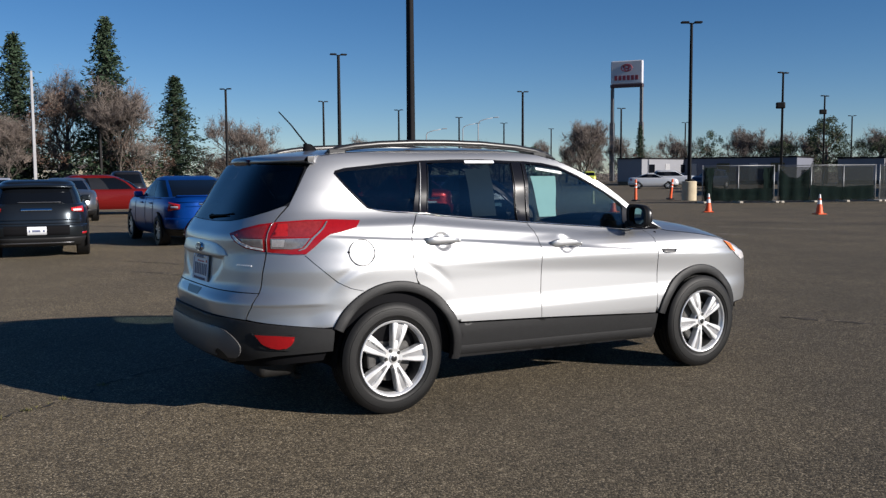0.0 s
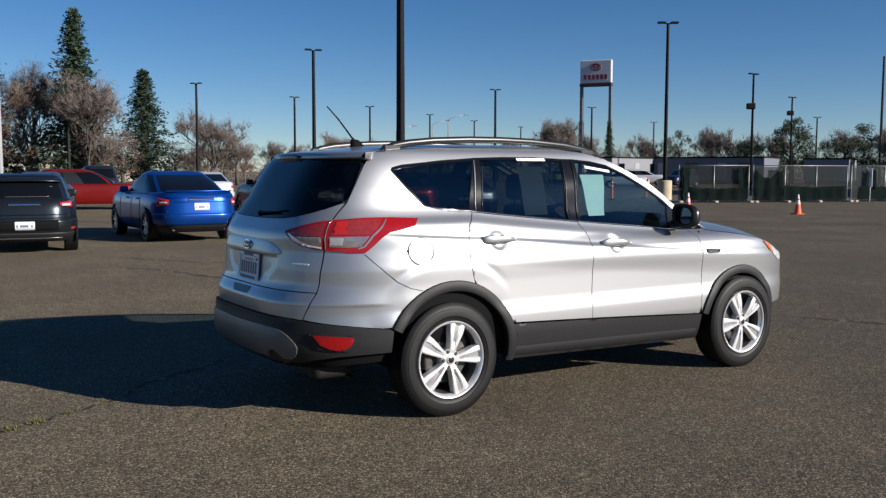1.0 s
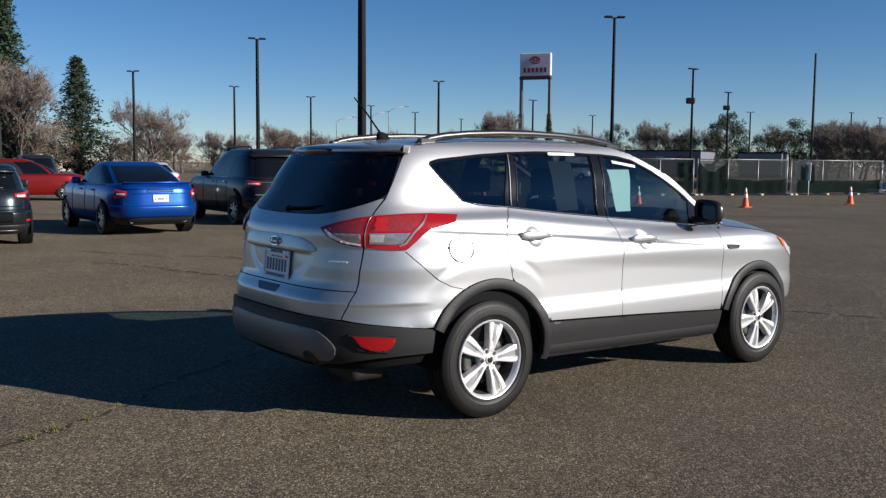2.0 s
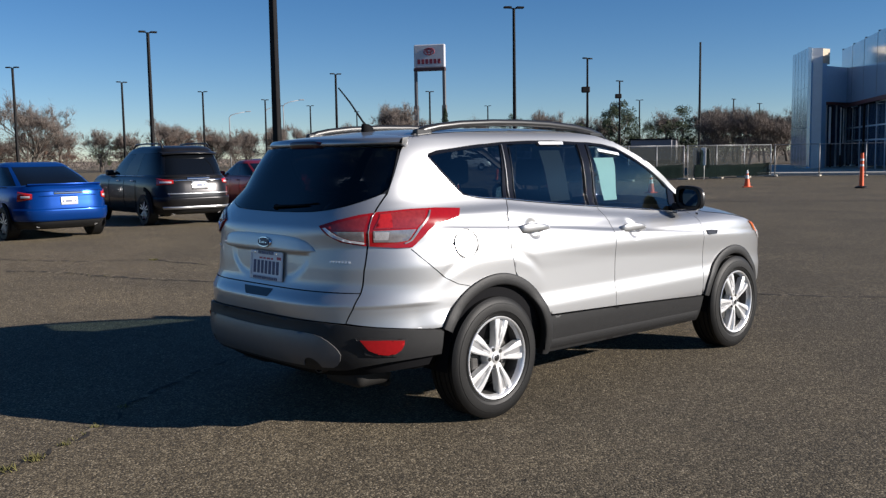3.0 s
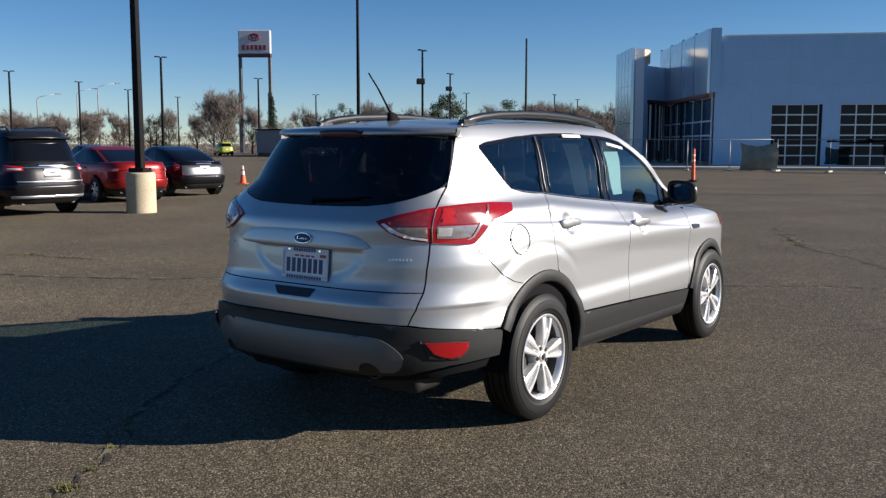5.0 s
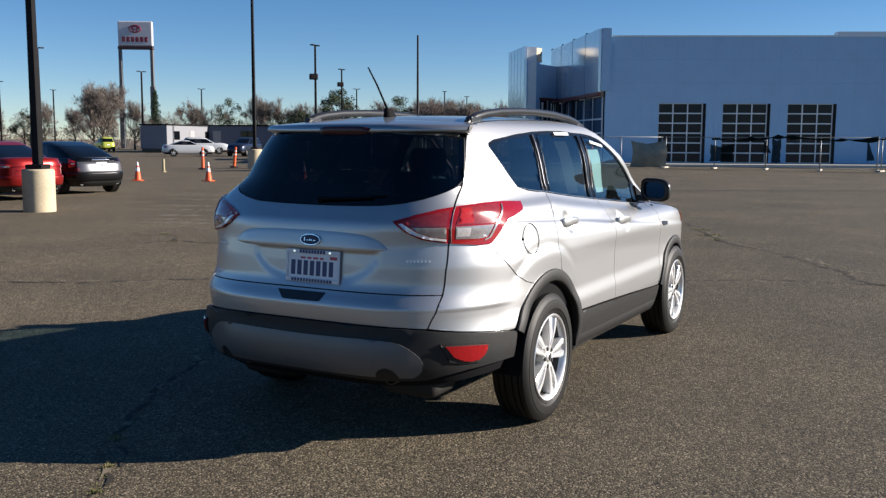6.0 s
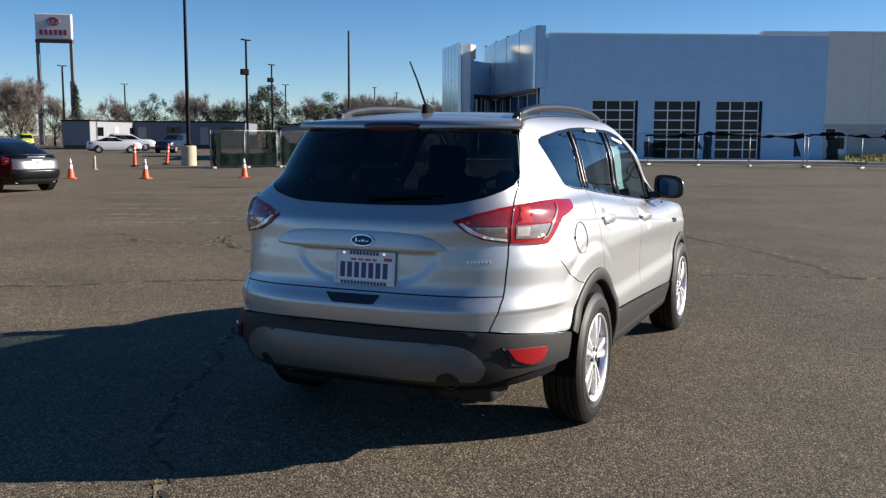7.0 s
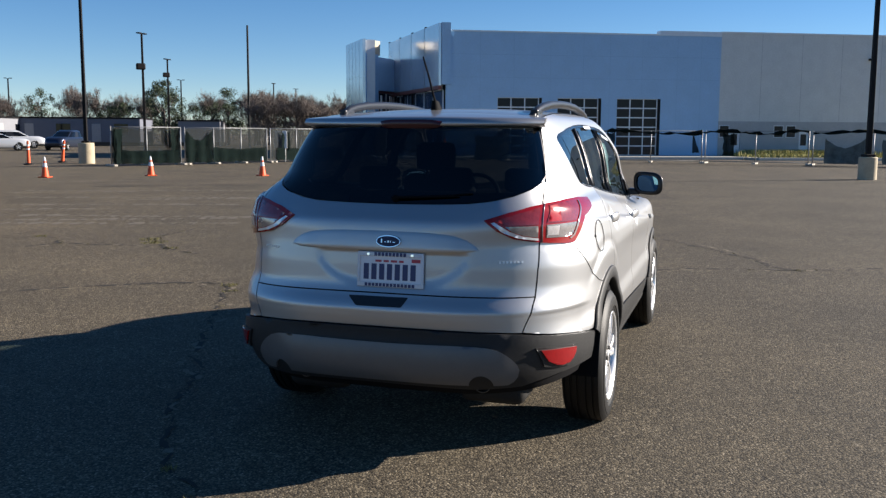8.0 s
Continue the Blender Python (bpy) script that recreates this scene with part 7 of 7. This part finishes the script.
# site cabins
def cabin(m, lx, ly, h, label, doors=(), tone=(0.20, 0.205, 0.225)):
    c = thing("site_cabin", m, label, "site cabin", "site cabins")
    wall = mat("cabin_wall", tone, 0.7, spread=0.05, scale=1.5)
    bm = bmesh.new()
    box(bm, 0, lx, 0, ly, 0.45, h, 0.02, 1)
    part("cabin_wall", bm, wall, c, "pale grey cabin walls")
    bm = bmesh.new()
    box(bm, -0.12, lx + 0.12, -0.12, ly + 0.12, h, h + 0.16, 0.03, 1)
    part("cabin_roof", bm, STEEL_DARK, c, "dark flat cabin roof")
    bm = bmesh.new()
    box(bm, 0.1, lx - 0.1, 0.1, ly - 0.1, 0, 0.449)
    part("skirt", bm, BLACK_TRIM, c)
    for face, a, w, z0, z1 in doors:
        bm = bmesh.new()
        if face == "front":
            box(bm, a, a + w, -0.04, 0.02, z0, z1, 0.01, 1)
        else:
            box(bm, lx - 0.02, lx + 0.04, a, a + w, z0, z1, 0.01, 1)
        part("cabin_window" if z0 > 0.8 else "cabin_door", bm, DARK_PANE if z0 > 0.8 else LAMP_GREY, c)
    return c


cabin(pose(-79.3, 72.6, 0, 0, 0, 13), 3.5, 13.0, 3.15, "white site cabin with small windows", (("side", 1.5, 1.2, 1.5, 2.5), ("side", 5.0, 1.0, 0.5, 2.6), ("side", 8.5, 1.4, 1.5, 2.5)))
cabin(pose(-82.0, 80.6, 0, 0, 0, 25.4), 18.0, 9.0, 3.2, "long grey site cabin with a dark roof", (("front", 1.5, 1.2, 1.5, 2.6), ("front", 5.0, 1.0, 0.5, 2.6), ("front", 8.5, 1.6, 1.5, 2.6), ("front", 12.5, 1.0, 0.5, 2.6), ("front", 15.0, 1.6, 1.5, 2.6)), (0.13, 0.14, 0.175))
cabin(pose(-63.4, 92.6, 0, 0, 0, 25.4), 5.0, 6.0, 3.0, "pale container by the cabins")


# low houses glimpsed behind the trees
def far_house(m, lx, ly, label, tone):
    h = thing("house", m, label, "house", "far houses")
    wall = mat("house_plaster", tone, 0.9, spread=0.08, scale=0.8)
    bm = bmesh.new()
    box(bm, 0, lx, 0, ly, 0, 2.7)
    part("wall", bm, wall, h)
    bm = bmesh.new()
    lo = [bm.verts.new(p) for p in ((-0.6, -0.6, 2.7), (lx + 0.6, -0.6, 2.7), (lx + 0.6, ly + 0.6, 2.7), (-0.6, ly + 0.6, 2.7))]
    r0, r1 = bm.verts.new((ly / 2, ly / 2, 4.4)), bm.verts.new((lx - ly / 2, ly / 2, 4.4))
    for f in ((lo[0], lo[1], r1, r0), (lo[1], lo[2], r1), (lo[2], lo[3], r0, r1), (lo[3], lo[0], r0), lo[::-1]):
        bm.faces.new(f)
    part("roof", bm, mat("house_shingle", (0.13, 0.11, 0.10), 0.9, spread=0.2, scale=3), h)
    for k in range(int(lx // 4)):
        bm = bmesh.new()
        box(bm, 1.5 + 4 * k, 2.9 + 4 * k, -0.05, 0.02, 1.0, 2.1)
        part("window", bm, DARK_PANE, h)
    return h


for x, y, lx, tone, word in ((-134, 2, 16, (0.46, 0.43, 0.37), "cream"), (-133, 19, 14, (0.42, 0.37, 0.28), "tan")):
    far_house(pose(x, y, 0, 0, 0, 80), lx, 9, f"low {word} house with a dark roof behind trees", tone)

# ---- trees round the lot ----
BARK = mat("grey_brown_bark", (0.10, 0.084, 0.07), 0.95, spread=0.3, scale=3)
TWIG = mat("russet_twigs", (0.165, 0.135, 0.116), 0.95, spread=0.3, scale=0.6)
NEEDLE = mat("conifer_needles", (0.026, 0.048, 0.022), 0.85, spread=0.45, scale=0.5)
RUSSET = mat("russet_dead_leaves", (0.150, 0.088, 0.060), 0.9, spread=0.4, scale=0.6)
LEAF = mat("evergreen_leaves", (0.038, 0.055, 0.022), 0.8, spread=0.45, scale=0.6)


def branch(bm, p, d, length, r, depth, rng, tips, sides=5):
    """A limb that wanders, tapers and forks."""
    pts, rad = [p.copy()], [r]
    q, dd = p.copy(), d.copy()
    n = 4
    for k in range(n):
        dd = (dd + Vector((rng.uniform(-1, 1), rng.uniform(-1, 1), rng.uniform(-0.5, 0.9))) * 0.22).normalized()
        q = q + dd * length / n
        pts.append(q.copy())
        rad.append(r * (1 - 0.55 * (k + 1) / n))
    tube(bm, pts, rad, sides if depth > 1 else 3, cap=False)
    if depth == 0:
        tips.append((q, dd))
        return
    for k in range(rng.choice((3, 3, 4)) if depth > 1 else 4):
        t = rng.uniform(0.35, 1.0)
        i = min(n - 1, int(t * n))
        base = pts[i].lerp(pts[i + 1], t * n - i)
        a = rng.uniform(0, 6.28)
        nd = (dd + Vector((math.cos(a), math.sin(a), rng.uniform(-0.1, 0.7))) * rng.uniform(0.6, 1.1)).normalized()
        branch(bm, base, nd, length * rng.uniform(0.55, 0.8), max(0.0022, r * 0.55), depth - 1, rng, tips, sides)


def bare_tree_meshes(seed):
    rng = random.Random(seed)
    bm = bmesh.new()
    tips = []
    tube(bm, [(0, 0, 0), (0.02, 0, 0.1), (0.05, 0.02, 0.22)], [0.035, 0.027, 0.024], 8, cap=False)
    for k in range(9):
        a = 1.26 * k + rng.uniform(-0.4, 0.4)
        low = k > 5
        branch(bm, Vector((0.05, 0.02, (0.10 if low else 0.17) + 0.02 * (k % 5))), Vector((math.cos(a) * 0.75, math.sin(a) * 0.75, 0.3 if low else 1.0 + 0.4 * (k == 2))).normalized(), 0.20 if low else 0.28, 0.008 if low else 0.011, 2 if low else 3, rng, tips)
    trunk = mesh_of("bare_tree_limbs", bm, BARK)
    bm = bmesh.new()
    for p, d in tips:
        for _ in range(11):
            e = p + (d + Vector((rng.uniform(-1, 1), rng.uniform(-1, 1), rng.uniform(-0.4, 0.9))) * 0.9).normalized() * rng.uniform(0.04, 0.15)
            s = Vector((rng.uniform(-1, 1), rng.uniform(-1, 1), rng.uniform(-1, 1))).normalized() * 0.0021
            bm.faces.new([bm.verts.new(v) for v in (p - s, p + s, e)])
            for _ in range(3):
                f = p.lerp(e, rng.uniform(0.2, 0.9))
                g = f + Vector((rng.uniform(-1, 1), rng.uniform(-1, 1), rng.uniform(-0.5, 1))).normalized() * 0.05
                bm.faces.new([bm.verts.new(v) for v in (f - s * 0.8, f + s * 0.8, g)])
    return trunk, mesh_of("bare_tree_twigs", bm, TWIG)


def conifer_meshes(seed):
    rng = random.Random(seed)
    bm = bmesh.new()
    tube(bm, [(0, 0, 0), (0, 0, 0.5), (0, 0, 0.99)], [0.022, 0.014, 0.003], 8)
    trunk = mesh_of("conifer_trunk", bm, BARK)
    bm = bmesh.new()
    z = 0.06
    while z < 0.985:
        reach = (0.19 * (1 - z) ** 0.85 + 0.010) * rng.uniform(0.78, 1.1) * (0.86 + 0.14 * abs(math.sin(z * 33 + seed)))
        for k in range(9):
            a = rng.uniform(0, 6.28)
            r = reach * rng.uniform(0.6, 1.1)
            for i in range(int(7 + 20 * r / 0.17)):
                t = rng.uniform(0.12, 1.0)
                c = Vector((math.cos(a) * r * t, math.sin(a) * r * t, z - 0.035 * t * t + 0.01 * rng.uniform(-1, 1)))
                c += Vector((rng.uniform(-1, 1), rng.uniform(-1, 1), rng.uniform(-1, 1))) * 0.012
                u = Vector((rng.uniform(-1, 1), rng.uniform(-1, 1), rng.uniform(-1, 1))).normalized() * rng.uniform(0.006, 0.013)
                v = Vector((rng.uniform(-1, 1), rng.uniform(-1, 1), rng.uniform(-1, 1))).normalized() * rng.uniform(0.006, 0.013)
                bm.faces.new([bm.verts.new(q) for q in (c - u, c + v, c + u)])
        z += 0.0135
    return trunk, mesh_of("conifer_needles", bm, NEEDLE)


def leafy_meshes(seed, tall, leaf=None, size=1.0):
    rng = random.Random(seed)
    bm = bmesh.new()
    tips = []
    tube(bm, [(0, 0, 0), (0.01, 0, 0.3), (0, 0.01, 0.6)], [0.03, 0.022, 0.012], 8)
    for k in range(7):
        a = 0.9 * k + rng.uniform(-0.3, 0.3)
        branch(bm, Vector((0, 0, 0.22 + 0.06 * k)), Vector((math.cos(a), math.sin(a), 0.7)).normalized(), 0.22, 0.011, 1, rng, tips)
    trunk = mesh_of("evergreen_limbs", bm, BARK)
    bm = bmesh.new()
    clumps = []
    for _ in range(46):
        a, h = rng.uniform(0, 6.28), rng.uniform(0.22, 0.95)
        rr = (0.30 if tall else 0.42) * math.sqrt(max(0.02, 1 - ((h - 0.52) / 0.46) ** 2)) * rng.uniform(0.35, 1.0)
        clumps.append((Vector((rr * math.cos(a), rr * math.sin(a), h)), rng.uniform(0.05, 0.10)))
    for c, r in clumps:
        for _ in range(int((95 if leaf is None else 60) / size)):
            d = Vector((rng.gauss(0, 1), rng.gauss(0, 1), rng.gauss(0, 0.8))).normalized() * r * rng.uniform(0.5, 1.1)
            p = c + d
            u = Vector((rng.uniform(-1, 1), rng.uniform(-1, 1), rng.uniform(-1, 1))).normalized() * rng.uniform(0.010, 0.02) * size
            v = Vector((rng.uniform(-1, 1), rng.uniform(-1, 1), rng.uniform(-1, 1))).normalized() * rng.uniform(0.010, 0.02) * size
            bm.faces.new([bm.verts.new(q) for q in (p - u, p + v, p + u)])
    return trunk, mesh_of("evergreen_leaves", bm, leaf or LEAF)


KINDS = {"bare": [bare_tree_meshes(k) for k in (11, 12, 13, 14)], "conifer": [conifer_meshes(k) for k in (21, 22)], "round": [leafy_meshes(k, False) for k in (31, 32)], "evergreen": [leafy_meshes(k, True) for k in (41, 42)], "russet": [leafy_meshes(k, True, RUSSET, 0.55) for k in (51, 52)]}
WORDS = {"bare": ("tree", "bare winter tree with russet twigs", "crown"), "conifer": ("conifer", "tall dark green conifer with a narrow crown", "crown"), "round": ("tree", "dark evergreen tree with a rounded crown", "crown"), "russet": ("tree", "winter tree with russet-brown dead leaves", "crown"), "evergreen": ("tree", "tall dark evergreen with an uneven crown", "crown")}
TREES = [("conifer", -78, 6, 13.3, 8.6), ("conifer", -73, 12.3, 14.3, 8.8), ("conifer", -95, 23.5, 12.2, 10.0), ("bare", -76, 9.2, 10.2, 8.2), ("bare", -71, 12.6, 9.2, 8.6), ("bare", -83, 26.6, 7.7, 8.2), ("bare", -74, 5.0, 7.0, 6.8), ("bare", -109, 50, 5.9, 9.3), ("bare", -110, 58, 6.4, 8.8), ("round", -124, 52, 4.7, 5.2), ("bare", -108, 61, 5.4, 6.4), ("bare", -98, 84, 9.2, 7.5), ("round", -108, 80, 5.6, 5.2), ("bare", -121, 80, 7.2, 8.3), ("bare", -91, 77, 8.5, 8.2), ("conifer", -105, 100, 9.1, 4.2), ("bare", -94, 97, 7.4, 6.1)]
TREES_EAST = [("round", -90, 100, 7.5, 5.2), ("bare", -87, 103, 8.1, 5.2), ("evergreen", -72, 102, 8.7, 5.4), ("round", -73, 95, 5.8, 4.0), ("round", -66, 100, 5.0, 4.6), ("evergreen", -65, 107, 7.6, 4.8), ("bare", -59, 105, 6.9, 6.8), ("bare", -53, 102, 6.7, 6.2), ("bare", -50, 103, 6.1, 6.2), ("bare", -47, 88, 6.1, 7.6), ("bare", -43, 90, 5.1, 5.5), ("bare", -99, 83, 9.0, 5.8), ("bare", -82, 100, 7.5, 6.7), ("bare", -67, 105, 7.1, 7.2), ("bare", -129, 63, 8.0, 6.6), ("bare", -117, 92, 7.2, 8), ("round", -83, 104, 5.6, 6)]
TREES_FILL = [("russet", -75, 9.4, 8.6, 6.6), ("russet", -72, 13.2, 6.8, 5.6), ("russet", -80, 8.0, 5.2, 6.2), ("russet", -88, 29.2, 4.8, 7.5), ("russet", -79, 15.6, 5.0, 6.5), ("russet", -88, 26.4, 4.4, 6.5), ("russet", -106, 54.0, 4.8, 7.0), ("round", -86, 6.0, 6.2, 7.0), ("russet", -92, 98, 6.0, 6.5), ("russet", -84, 102, 5.6, 8.0), ("bare", -78, 104, 7.2, 8.4), ("round", -77, 99, 5.4, 5.0), ("evergreen", -69, 98, 7.6, 5.6), ("round", -62, 101, 5.8, 6.0), ("round", -56, 108, 5.8, 6.4), ("bare", -62, 110, 8.0, 8.6), ("bare", -55, 100, 6.6, 7.4), ("bare", -45, 96, 6.8, 8.0), ("bare", -40, 98, 6.0, 7.4), ("bare", -112, 70, 6.4, 8.6), ("bare", -126, 78, 6.6, 9.0), ("russet", -118, 84, 5.0, 8.0), ("bare", -104, 92, 6.8, 8.0), ("russet", -100, 96, 5.0, 7.6), ("bare", -114, 44, 5.4, 8.0), ("bare", -118, 38, 5.0, 8.0)]
BRUSH = [("bare", -59.8, 109, 7.4, 7.0), ("bare", -53.4, 114, 6.2, 6.4)]
rng = random.Random(77)
planted = []
for kind, x, y, h, w in TREES + TREES_EAST + TREES_FILL + BRUSH:
    if kind in ("bare", "russet", "round") and w > 1.08 * h:
        # a broad clump is two trees side by side
        d = Vector((x - 3, y + 4)).normalized()
        for sign, grow in ((-1, rng.uniform(1.0, 1.14)), (1, rng.uniform(0.9, 1.06))):
            planted.append((kind, x - d.y * sign * w * 0.25, y + d.x * sign * w * 0.25, h * grow, w * 0.64))
    else:
        planted.append((kind, x, y, h * (1.06 if kind == "bare" else 1.0), w))
for k, (kind, x, y, h, w) in enumerate(planted):
    trunk, crown = KINDS[kind][k % len(KINDS[kind])]
    name, words, crown_name = WORDS[kind]
    natural = {"bare": 1.0, "conifer": 0.36, "round": 0.86, "evergreen": 0.64, "russet": 0.64}[kind]
    s = w / natural
    tree = thing(name, Matrix.LocRotScale((x, y, 0), Euler((0, 0, rng.uniform(0, 6.28))), (s, s, h / (0.98 if kind != "bare" else 0.92))), words, "tree", "trees round the lot")
    a, b = new("trunk", trunk), new(crown_name, crown)
    a.parent = b.parent = tree

# far hedges and woods along the horizon
rng = random.Random(78)
bm = bmesh.new()
for _ in range(90000):
    a = radians(rng.uniform(78, 186))
    d = rng.uniform(150, 330)
    x, y = 3 + d * math.cos(a), -4 + d * math.sin(a)
    hump = 4.4 + 1.6 * math.sin(a * 37) * math.sin(a * 13.0) + 0.8 * math.sin(a * 91)
    z = (d / 200) * hump * rng.random() ** 1.5
    s = d / 200 * rng.uniform(0.08, 0.26)
    u = Vector((rng.uniform(-1, 1), rng.uniform(-1, 1), rng.uniform(-1, 1))).normalized() * s
    v = Vector((rng.uniform(-1, 1), rng.uniform(-1, 1), rng.uniform(-1, 1))).normalized() * s
    c = Vector((x, y, z))
    bm.faces.new([bm.verts.new(q) for q in (c - u, c + v, c + u)])
tagged(part("far_woods", bm, TWIG), "far bare woods and hedges along the horizon", "woods", kind="stuff")
